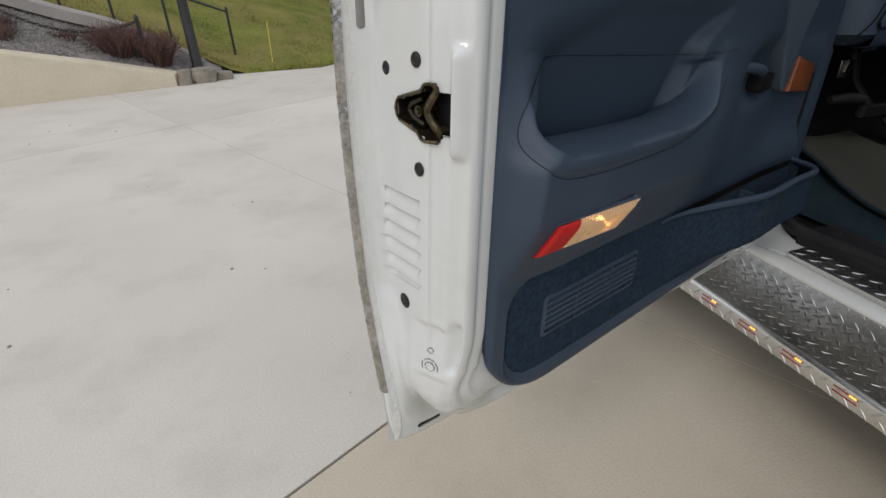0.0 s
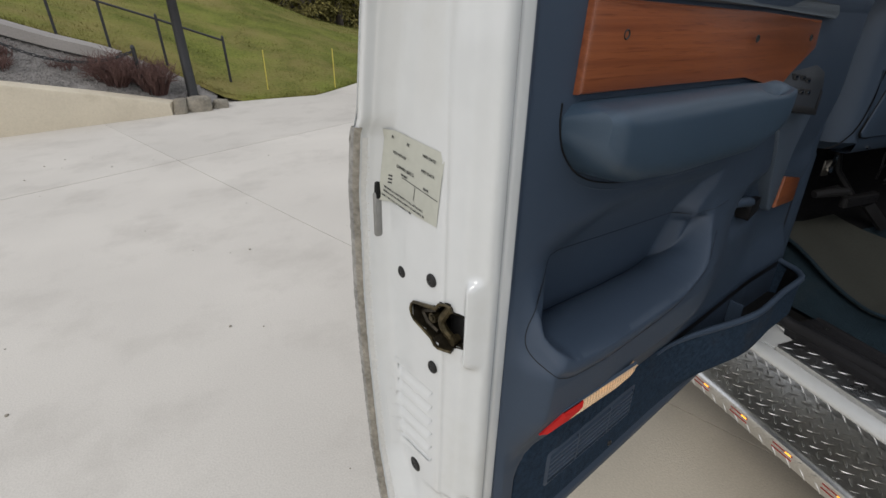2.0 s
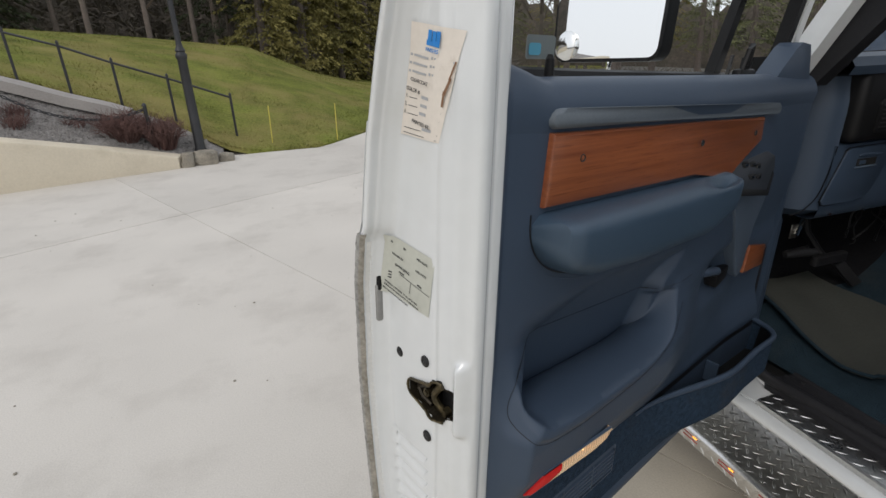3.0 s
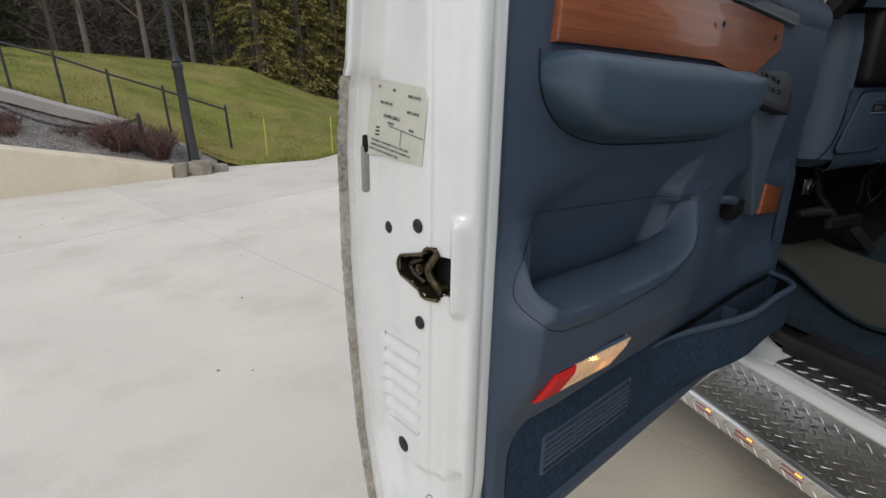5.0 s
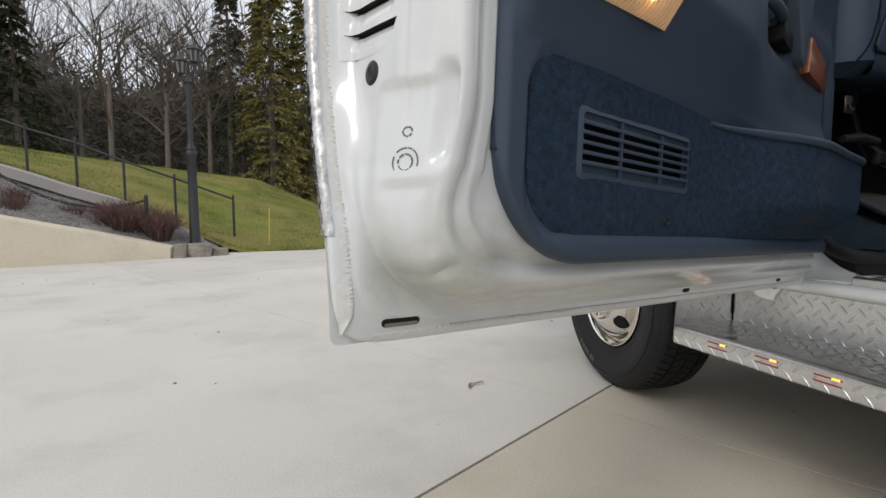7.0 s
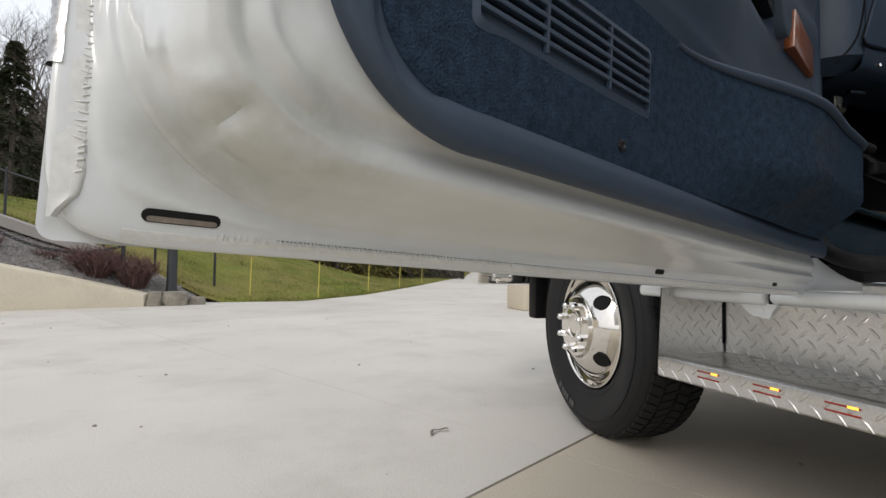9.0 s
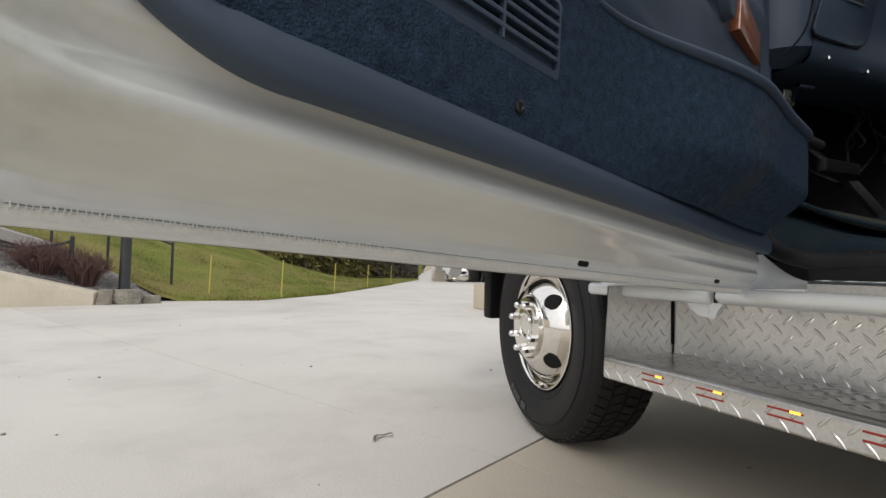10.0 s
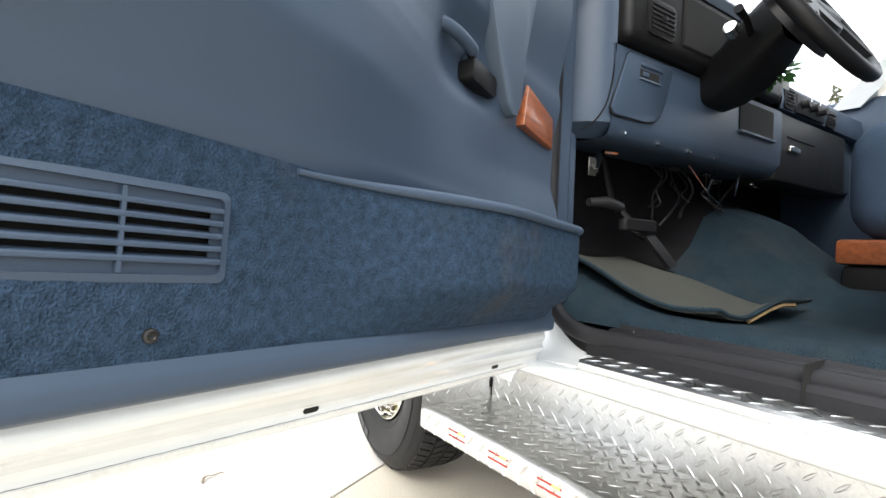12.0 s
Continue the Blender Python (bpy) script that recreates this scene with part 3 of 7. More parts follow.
part("latch_shadow_plate", bm, BLACK, lt)


def edge_screw(w, z, r=0.0078):
    bm = bmesh.new()
    uu = BACK + 0.001
    n = 24
    prof = [(r, 0.001), (r * 0.97, -0.0006), (r * 0.80, -0.0016), (r * 0.50, -0.0018), (r * 0.42, -0.0011), (r * 0.20, -0.0011), (r * 0.14, -0.0015), (0.0006, -0.0016)]
    rows = [[V(uu + h, w + rr * math.cos(2 * math.pi * k / n), z + rr * math.sin(2 * math.pi * k / n)) for k in range(n)] for rr, h in prof]
    return grid(rows, True)


for w, z, r in ((-0.019, 1.0665, 0.0075), (0.037, 1.08, 0.0078), (0.0415, 0.968, 0.0078), (0.008, 0.783, 0.0108)):
    part("edge_screw", edge_screw(w, z, r), SCREW, door, "black torx-head screw")

LOUVRES = [0.9305 - 0.0218 * i for i in range(6)]


def louvre_dip(w, z):
    """How far the stamped vents are pressed in at (w, z)."""
    for z0 in LOUVRES:
        if z0 - 0.0165 < z <= z0:
            k = (z - z0 + 0.0165) / 0.0165
            lo, hi = max(-0.0365, skin(z0) + 0.0145) + 0.006 * (1 - k), 0.0425 - 0.010 * (1 - k)
            return 0.0065 * k ** 1.4 * step(w, lo, lo + 0.007) * (1 - step(w, hi - 0.003, hi))
    return 0.0


zs = [0.7985, 0.8035]
for z0 in reversed(LOUVRES):
    zs += [z0 - 0.0165 + 0.0165 * k / 6 for k in range(7)] + [z0 + 0.0002]
zs += [0.935, 0.9385]
ws = [-0.0385 + 0.0015 * i for i in range(56)]
own = bmesh.new()
rows = [[V(edge_face(w, z) - 0.0002 + louvre_dip(w, z), w, z) for w in ws] for z in zs]
vs = [[own.verts.new(p) for p in r] for r in rows]
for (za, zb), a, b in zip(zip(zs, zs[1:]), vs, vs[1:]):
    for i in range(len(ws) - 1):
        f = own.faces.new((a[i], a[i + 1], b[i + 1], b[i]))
        # deepest faces of each dip go black: the slot's shade put into the colour
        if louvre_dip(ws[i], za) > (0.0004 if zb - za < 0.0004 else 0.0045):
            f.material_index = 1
part("louvre_panel", own, (PAINT, DARK), door, "six stamped vent louvres, slot shade painted black", smooth=30)

# bump stop slot above the screws
bm = box(-0.012, 0.002, 0.046, 0.062, 1.104, 1.158, 0.003)
part("rubber_bumper", bm, material("grey_rubber", (0.23, 0.23, 0.22), 0.6, vary=0.15), door, "grey rubber bump stop set in a slot")
bm = box(-0.0105, 0.004, 0.0450, 0.063, 1.150, 1.170, 0.002)
part("bumper_slot", bm, DARK, door)

# ring marks left of an old sticker
bm = bmesh.new()
for cw, cz, rr, t in ((0.057, 0.7045, 0.0065, 0.0007), (0.057, 0.7045, 0.0115, 0.0006), (0.056, 0.729, 0.0038, 0.0007)):
    random.seed(int(rr * 1e4))
    a = 0
    while a < 350:
        l = random.uniform(14, 60)
        pts = [V(edge_face(cw + rr * math.cos(radians(x)), cz + rr * math.sin(radians(x))) - 0.0004, cw + rr * math.cos(radians(x)), cz + rr * math.sin(radians(x))) for x in np.linspace(a, min(359, a + l), 6)]
        tube(pts, t, 4, bm)
        a += l + random.uniform(4, 22)
part("ring_stamp", bm, TAPE_GREY, door, "worn ring-shaped stamp mark")


# drain slot and holes along the bottom
def slot(u0, u1, w, z, r):
    bm = bmesh.new()
    out = [(u0 + r + r * math.cos(radians(a)), z + r * math.sin(radians(a))) for a in range(90, 271, 30)] + [(u1 - r + r * math.cos(radians(a)), z + r * math.sin(radians(a))) for a in range(-90, 91, 30)]
    return prism(out, lambda a, b, h: V(a, w - 0.004 + 0.0052 * h + (b - z) * 0.12, b))


part("drain_slot", slot(0.012, 0.052, 0.0226, 0.568, 0.0037), DARK, door, "dark drain slot")
part("slot_lip", slot(0.0145, 0.0500, 0.0229, 0.5662, 0.0015), material("rusty_lip", (0.20, 0.17, 0.14), 0.8, vary=0.3, scale=60, fine=300), door, "rusty lower lip inside the slot")
for u in (0.555, 0.934):
    part("drain_hole", slot(u - 0.011, u + 0.009, 0.0226, 0.568, 0.0034), DARK, door, "drain hole with scuffed edge")


# ---- labels on the door edge ----
def sheet(corners, du, name, mat, label):
    """A thin paper over four corners (w, z) on the edge face: tl, tr, br, bl."""
    rows = []
    for i in range(9):
        k = i / 8
        l = [corners[0][j] + (corners[3][j] - corners[0][j]) * k for j in (0, 1)]
        r = [corners[1][j] + (corners[2][j] - corners[1][j]) * k for j in (0, 1)]
        rows.append([V(edge_u(l[0] + (r[0] - l[0]) * m / 8, l[1] + (r[1] - l[1]) * m / 8) + du, l[0] + (r[0] - l[0]) * m / 8, l[1] + (r[1] - l[1]) * m / 8) for m in range(9)])
    return part(name, grid(rows), mat, door, label)


def edge_u(w, z):
    """Where the edge face lies at (w, z)."""
    return edge_face(w, z) + 0.0006


CERT = ((-0.034, 1.230), (0.0535, 1.2205), (0.0435, 1.1435), (-0.0485, 1.149))
sheet(CERT, -0.0016, "certification_label", LABEL, "grey printed certification label")


def on_sheet(corners, a, b, du, ang=0.0):
    """Pose for lettering at shares (a across, b down) of a paper."""
    tl, tr, br, bl = [Vector(c) for c in corners]
    p = tl.lerp(tr, a).lerp(bl.lerp(br, a), b)
    x = (tr - tl).normalized()
    right = V(0, x.x, x.y)
    normal = Vector((-1, 0, 0))
    up = normal.cross(right)
    m = Matrix((right, up, normal)).transposed().to_4x4()
    m.translation = V(edge_u(p.x, p.y) + du, p.x, p.y)
    return m


for words, a, b, s in (("VEH", 0.05, 0.10, 0.0042), ("BY", 0.36, 0.12, 0.0042), ("MFD DATE", 0.66, 0.16, 0.0044), ("VEH MFD BY", 0.12, 0.30, 0.0044), ("MFD DATE", 0.66, 0.36, 0.0044),
                       ("GVWR LB/KG", 0.2, 0.47, 0.0052), ("FRONT", 0.30, 0.55, 0.0036), ("REAR", 0.72, 0.58, 0.0036),
                       ("THIS VEHICLE CONFORMED TO ALL APPLICABLE", 0.03, 0.80, 0.0034), ("FEDERAL MOTOR VEHICLE SAFETY STANDARDS IN", 0.03, 0.86, 0.0034),
                       ("EFFECT ON DATE OF MANUFACTURE", 0.03, 0.92, 0.0034)):
    text_mesh(words, s, on_sheet(CERT, a, b, -0.0022), INK, door)


def ruling(corners, a0, b0, a1, b1, wide, mat, name="printed_line", du=-0.0022):
    m0, m1 = on_sheet(corners, a0, b0, du).translation, on_sheet(corners, a1, b1, du).translation
    d = (m1 - m0).normalized()
    s = Vector((1, 0, 0)).cross(d) * wide / 2
    bm = bmesh.new()
    bm.faces.new([bm.verts.new(p) for p in (m0 - s, m1 - s, m1 + s, m0 + s)])
    return part(name, bm, mat, door, smooth=0)


ruling(CERT, 0.32, 0.57, 0.98, 0.64, 0.0008, INK)
ruling(CERT, 0.58, 0.59, 0.57, 0.80, 0.0008, INK)
for b in (0.62, 0.67, 0.72):
    ruling(CERT, 0.03, b, 0.14, b, 0.002, INK)

CARD = ((0.0265, 1.468), (0.083, 1.4585), (0.057, 1.3515), (-0.0015, 1.3560))
sheet(CARD, -0.002, "paint_sticker", STICKER, "aged paper paint sticker with handwriting and a brown stain")
bm = bmesh.new()
for a, b, ww, hh in ((0.42, 0.085, 0.006, 0.010), (0.53, 0.09, 0.006, 0.010), (0.63, 0.085, 0.006, 0.010), (0.52, 0.145, 0.021, 0.005)):
    m = on_sheet(CARD, a, b, -0.0028)
    merge(bm, box(-ww / 2, ww / 2, -hh / 2, hh / 2, 0, 0.0003, 0.0001, 1), m)
part("blue_emblem", bm, INK_BLUE, door, "plain blue printed emblem")
text_mesh("FINISHES", 0.0052, on_sheet(CARD, 0.36, 0.215, -0.0028), INK_BLUE, door)
for b in (0.265, 0.335, 0.405):
    for a in (0.02, 0.52):
        ruling(CARD, a + 0.08, b, a + 0.44, b + 0.01, 0.0021, INK_GREY, "printed_word_bar", -0.0026)
        ruling(CARD, a, b, a + 0.05, b, 0.0026, INK_GREY, "tick_box", -0.0026)
for words, a, b, s in (("CLEARCOAT", 0.09, 0.49, 0.0052), ("COLOR #", 0.02, 0.575, 0.0056), ("1.", 0.03, 0.64, 0.0052), ("2.", 0.03, 0.715, 0.0052), ("3.", 0.03, 0.79, 0.0052), ("PAINTED BY:", 0.25, 0.865, 0.0056)):
    text_mesh(words, s, on_sheet(CARD, a, b, -0.0028), INK, door)
for b in (0.64, 0.715, 0.79):
    ruling(CARD, 0.10, b, 0.93, b + 0.01, 0.0007, INK)
    ruling(CARD, 0.42, b - 0.025, 0.6, b - 0.02, 0.003, INK_GREY, "pencil_mark", -0.0026)
for b in (0.925, 0.975):
    ruling(CARD, 0.06, b, 0.95, b + 0.008, 0.0007, INK)
ruling(CARD, 0.55, 0.905, 0.8, 0.905, 0.003, INK_GREY, "pencil_mark", -0.0026)
for a0, b0, a1, b1, wide in ((0.97, 0.26, 0.93, 0.42, 0.0035), (0.94, 0.40, 0.90, 0.56, 0.006), (0.90, 0.52, 0.92, 0.66, 0.004)):
    ruling(CARD, a0, b0, a1, b1, wide, plain("brown_smear", (0.2, 0.11, 0.06), 0.8), "brown_smear", -0.0027)


# ---- blue trim panel ----
def seg_dist(p, loop, closed=True):
    """Distance of (u, z) to a line of points."""
    best = 9.0
    pts = loop + loop[:1] if closed else loop
    for (x0, y0), (x1, y1) in zip(pts, pts[1:]):
        dx, dy = x1 - x0, y1 - y0
        t = min(1, max(0, ((p[0] - x0) * dx + (p[1] - y0) * dy) / (dx * dx + dy * dy)))
        best = min(best, math.hypot(p[0] - x0 - t * dx, p[1] - y0 - t * dy))
    return best


def rounded_loop(pts, per=4):
    return [(float(a), float(b)) for a, b in smooth_curve(pts[-1:] + pts + pts[:2], per)][per:per + per * len(pts)]


CAVITY = rounded_loop([(0.106, 1.022), (0.111, 1.006), (0.124, 0.995), (0.146, 0.989), (0.24, 0.987), (0.347, 0.987), (0.420, 0.993), (0.470, 1.012), (0.507, 1.042), (0.532, 1.072), (0.566, 1.104), (0.556, 1.130), (0.46, 1.139), (0.30, 1.141), (0.20, 1.139), (0.142, 1.130), (0.112, 1.105), (0.104, 1.066), (0.104, 1.042)])
SEAM = [(0.577, 1.070), (0.50, 1.066), (0.442, 1.065), (0.30, 1.071), (0.19, 1.0765), (0.158, 1.075), (0.128, 1.061), (0.104, 1.040), (0.090, 1.018), (0.087, 0.998), (0.095, 0.980), (0.112, 0.967), (0.147, 0.959), (0.25, 0.958), (0.364, 0.962), (0.43, 0.976), (0.484, 0.996), (0.535, 1.03)]
SEAM_LOOP = [(float(p[0]), float(p[1])) for p in smooth_curve(SEAM, 3)]


def back_w(u, z=1.3):
    return 0.088 - 0.03 * step(u, 0.5, 1.05) - 0.019 * step(u, 0.68, 0.95) * (1 - step(z, 1.06, 1.22))


def lower_w(u):
    return 0.0955 - taper(u)


def trim_w(u, z):
    """Depth of the moulded panel."""
    lw, back = lower_w(u), back_w(u, z)
    mid = step(u, 0.064, 0.10 + 0.050 * step(z, 0.965, 1.03)) * (1 - step(u, 0.45, 0.72))
    bulge = along(z, (0.62, 0.81, 0.857, 0.905, 0.955, 0.978, 1.0, 1.02, 1.05, 1.085, 1.12, 1.4), (0, 0.0, 0.0215, 0.0445, 0.049, 0.048, 0.042, 0.033, 0.014, 0.0, 0, 0))
    base = lw + (back - lw) * step(z, 1.0, 1.09) + bulge * mid
    base -= 0.019 * step(u, 0.68, 0.95) * step(z, 0.82, 0.90) * (1 - step(z, 0.98, 1.06))
    # border standing proud round the carpet
    qu, qz = max(0.1445 - u, 0), max(abs(z - 0.730) - 0.0395, 0)
    base += 0.0055 * step(math.hypot(qu, qz) - 0.040, 0.0, 0.006) * (1 - step(z, 0.80, 0.835))
    d = -1.0
    if 0.08 < u < 0.60 and 0.96 < z < 1.17:
        d = seg_dist((u, z), CAVITY) * (1 if inside(CAVITY, u, z) else -1)
    wall = 0.024 + 0.060 * min(1, max(0, (z - 0.985) / 0.155)) ** 0.95
    left = (1 - step(u, 0.10, 0.30)) * step(z, 1.0, 1.06)
    deep = step(d, -0.006, 0.010 + 0.012 * step(z, 1.03, 1.10) + 0.075 * left)
    # end block of the pocket, with a ledge under its seam
    start = 0.455 + 0.075 * step(z, 1.07, 1.15) - 0.02 * (1 - step(z, 0.99, 1.06))
    rise = 0.070 + 0.014 * step(z, 1.052, 1.062) + 0.05 * max(0, u - 0.47) + 0.002 * step(z, 1.0655, 1.068)
    wall += max(0, rise - wall) * step(u, start, start + 0.028)
    if 0.08 < u < 0.56 and 0.95 < z < 1.08 and inside(SEAM_LOOP, u, z):
        base += 0.006 * step(seg_dist((u, z), SEAM_LOOP, False), 0.0, 0.013) * (1 - step(u, 0.46, 0.53))
    w = base + (min(base, wall) - base) * deep
    w -= 0.022 * math.exp(-((u - 0.755) / 0.080) ** 4) * math.exp(-((z - 1.018) / 0.052) ** 4)
    return w


def pocket_drop(u, z):
    """How far the pocket's floor sinks below its lip."""
    if not (0.10 < u < 0.56 and 0.98 < z < 1.075 and inside(CAVITY, u, z)):
        return 0.0
    return 0.052 * step(seg_dist((u, z), CAVITY), 0.001, 0.014) * (1 - step(z, 0.99, 1.07)) * (1 - step(u, 0.43, 0.50))


def trim_panel():
    us = [0.0690, 0.0697, 0.0705] + list(np.arange(0.072, 0.20, 0.0025)) + list(np.arange(0.20, 0.38, 0.005)) + list(np.arange(0.38, 0.58, 0.003)) + list(np.linspace(0.58, 1.078, 60))
    zs = list(np.arange(0.725, 0.93, 0.0085)) + list(np.arange(0.93, 0.975, 0.003)) + list(np.arange(0.975, 1.08, 0.0022)) + list(np.arange(1.08, 1.16, 0.004)) + list(np.arange(1.16, 1.36, 0.015))
    rows = []
    for u in us:
        lw, back = lower_w(u), back_w(u)
        zb = 0.622 + 0.115 - math.sqrt(max(0, 0.115 ** 2 - max(0, 0.184 - u) ** 2))
        pr = [(0.055, zb + 0.012), (lw - 0.018, zb + 0.007), (lw - 0.008, zb + 0.0015), (lw, zb + 0.0005), (lw + 0.0042, zb + 0.004)]
        pr += [(trim_w(u, z), z) for z in np.linspace(zb + 0.009, 0.7185, 14)]
        pr += [(trim_w(u, z), z - pocket_drop(u, z)) for z in zs]
        pr += [(back, 1.355), (back + 0.004, 1.375), (back + 0.002, 1.387), (back - 0.002, 1.395), (back - 0.008, 1.405), (back - 0.016, 1.411), (back - 0.034, 1.416), (-0.012, 1.409)]
        if u < 0.12:
            k = step(u, 0.069, 0.0795)
            pr = [(0.092 + (w - 0.092) * (0.2 + 0.8 * k) if w > 0.06 else w, z) for w, z in pr]
        bump_top = 0.016 * (1 - step(u, 0.09, 0.16))
        rows.append([V(u, w, z + bump_top * step(z, 1.33, 1.41)) for w, z in pr])
    bm = grid(rows)
    gone = [f for f in bm.faces if 0.185 < f.calc_center_median().x < 0.395 and 0.716 < f.calc_center_median().z < 0.762]
    bmesh.ops.delete(bm, geom=gone, context="FACES")
    # edge turned back to the sheet metal
    add_grid(bm, [[V(0.0690, p.y * -1, p.z), V(0.0715, 0.080, p.z)] for p in rows[0]])
    add_grid(bm, [[V(1.078, p.y * -1, p.z), V(1.088, 0.0, p.z)] for p in rows[-1]])
    return bm


trim = part("trim_panel", trim_panel(), VINYL, door, "moulded dark blue vinyl door trim with a map pocket", smooth=50)
line = [V(a, trim_w(a, b) - 0.0001, b) for a, b in smooth_curve(SEAM, 6)]
part("pocket_seam", tube(line, 0.0006, 5), BLACK, trim, "fine dark seam round the map pocket")


def carpet_w(u, z):
    k = step(u, 0.48, 0.80)
    up = step(z, 0.645, 0.712)
    w = 0.0982 - taper(u) + k * (0.008 + 0.062 * up)
    e = min(1, max(0, (u - 0.995) / 0.078))
    return w - (w - 0.03) * (1 - math.sqrt(max(0, 1 - e * e)))


def carpet_panel():
    rows = []
    us = [0.1045 + 0.0005 * i ** 2 for i in range(8)] + [0.13 + 0.848 * i / 80 for i in range(81)] + [0.978 + 0.095 * math.sin(math.pi / 2 * i / 14) for i in range(1, 15)]
    nz = 22
    for i, u in enumerate(us):
        z0, z1 = 0.6505, 0.8095 - 0.012 * step(u, 0.3, 0.8)
        d = max(0, 0.1625 - u) / 0.058
        z0 += 0.058 * (1 - math.sqrt(max(0, 1 - d * d)))
        d = max(0, 0.1305 - u) / 0.026
        z1 -= 0.026 * (1 - math.sqrt(max(0, 1 - d * d)))
        z0 += 0.04 * step(u, 1.035, 1.08) ** 2
        row = []
        for j in range(nz + 1):
            z = z0 + (z1 - z0) * j / nz
            edge = min(1, min(j, nz - j) / 1.5, i / 1.5)
            row.append(V(u, carpet_w(u, z) - 0.002 * (1 - edge) + 0.0005 * edge * noise.noise(Vector((u * 60, z * 60, 3))), z))
        rows.append(row)
    bm = grid(rows)
    gone = [f for f in bm.faces if 0.176 < f.calc_center_median().x < 0.404 and 0.709 < f.calc_center_median().z < 0.766]
    bmesh.ops.delete(bm, geom=gone, context="FACES")
    return bm


part("carpet_panel", carpet_panel(), CARPET, door, "blue carpet panel on the lower door, scuffed")


# speaker grille
def grille_frame():
    bm = bmesh.new()
    w0 = 0.0965
    outer = rounded(0.171, 0.409, 0.7035, 0.7715, 0.007)
    inner = rounded(0.1765, 0.4035, 0.709, 0.766, 0.005)
    ring = [[V(a, w0 - taper(a) - 0.004, b) for a, b in outer], [V(a, w0 - taper(a) + 0.0022, b) for a, b in outer], [V(a, w0 - taper(a) + 0.0040, b) for a, b in inner], [V(a, w0 - taper(a) - 0.012, b) for a, b in inner]]
    add_grid(bm, ring, True)
    return bm


gr = part("speaker_grille", grille_frame(), VINYL, door, "blue slatted speaker grille")
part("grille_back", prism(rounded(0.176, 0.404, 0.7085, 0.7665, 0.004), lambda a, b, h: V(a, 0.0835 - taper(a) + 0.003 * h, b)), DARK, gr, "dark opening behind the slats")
for k in range(5):
    z = 0.7095 + 0.0094 * (k + 1)
    part("slat", prism(((0.177, z - 0.0019), (0.403, z - 0.0019), (0.403, z + 0.0019), (0.177, z + 0.0019)), lambda a, b, h: V(a, 0.0925 - taper(a) + 0.0088 * h, b + 0.0022 * (1 - h)), bev=0.0009), VINYL, gr)
for u in (0.246, 0.334):
    part("mullion", prism(((u - 0.0014, 0.71), (u + 0.0014, 0.71), (u + 0.0014, 0.765), (u - 0.0014, 0.765)), lambda a, b, h: V(a, 0.0968 - taper(a) + 0.0038 * h, b)), VINYL, gr)

n = 20
prof = [(0.0055, 0.0), (0.005, 0.0018), (0.003, 0.0024), (0.0022, 0.0012), (0.0003, 0.001)]
part("carpet_screw", grid([[V(0.358 + r * math.cos(2 * math.pi * k / n), 0.0984 - taper(0.358) + h, 0.668 + r * math.sin(2 * math.pi * k / n)) for k in range(n)] for r, h in prof], True), SCREW, door, "small rusty trim screw")


# courtesy lamp
def lamp_at(a, b, h):
    """a along u, b up the sloping face of 0 to 1, h height over it."""
    return V(a, 0.1185 + 0.0225 * b + h * 0.9, 0.859 + 0.046 * b - h * 0.45)


SKEW = 0.012


def lens(u0, u1, left, right):
    """A ribbed lens with slanted ends; left, right: a rounded free end."""
    bm = bmesh.new()
    rows = []
    nu = 60
    for i in range(nu + 1):
        k = i / nu
        row = []
        for j in range(9):
            b = j / 8
            u = u0 + (u1 - u0) * k + SKEW * (b - 0.5)
            e = min(1, 5 * min(b, 1 - b), 8 * k if left else 9, 8 * (1 - k) if right else 9)
            row.append(lamp_at(u, b, 0.0015 + 0.0048 * math.sin(math.pi / 2 * max(0, e)) + 0.0011 * math.cos(i * 2 * math.pi / 3)))
        rows.append(row)
    add_grid(bm, rows)
    for row in (rows[0], rows[-1]):
        add_grid(bm, [row, [p + Vector((0, 0.010, 0.004)) for p in row]])
    return bm


part_lamp = part("courtesy_lamp", prism(rounded(0.1212, 0.2798, -0.012, 1.012, 0.004, 3), lambda a, b, h: lamp_at(a + SKEW * (b - 0.5), b, -0.004 + 0.0042 * h)), VINYL, door, "courtesy lamp with a red and a lit clear lens")
part("red_lens", lens(0.1225, 0.1595, True, False), RED_LENS, part_lamp, "glossy red lens")
part("clear_lens", lens(0.1605, 0.2785, False, True), AMBER_LENS, part_lamp, "ribbed clear lens glowing amber")
part("reflector_tray", prism(rounded(0.162, 0.278, 0.02, 0.98, 0.003, 3), lambda a, b, h: lamp_at(a + SKEW * (b - 0.5), b, 0.0002 + 0.001 * h)), REFLECTOR, part_lamp, "pale reflector behind the lens")
bm = bmesh.new()
bmesh.ops.create_uvsphere(bm, u_segments=12, v_segments=8, radius=0.003)
bm.transform(Matrix.Translation(lamp_at(0.236, 0.42, 0.0022)))
part("bulb", bm, BULB, part_lamp, "glowing bulb")


# wood, strip, armrest
def on_panel(poly, w0, h, bev):
    return prism(poly, lambda a, b, k: V(a, w0 + h * k - 0.03 * step(a, 0.5, 1.05), b), bev=bev)


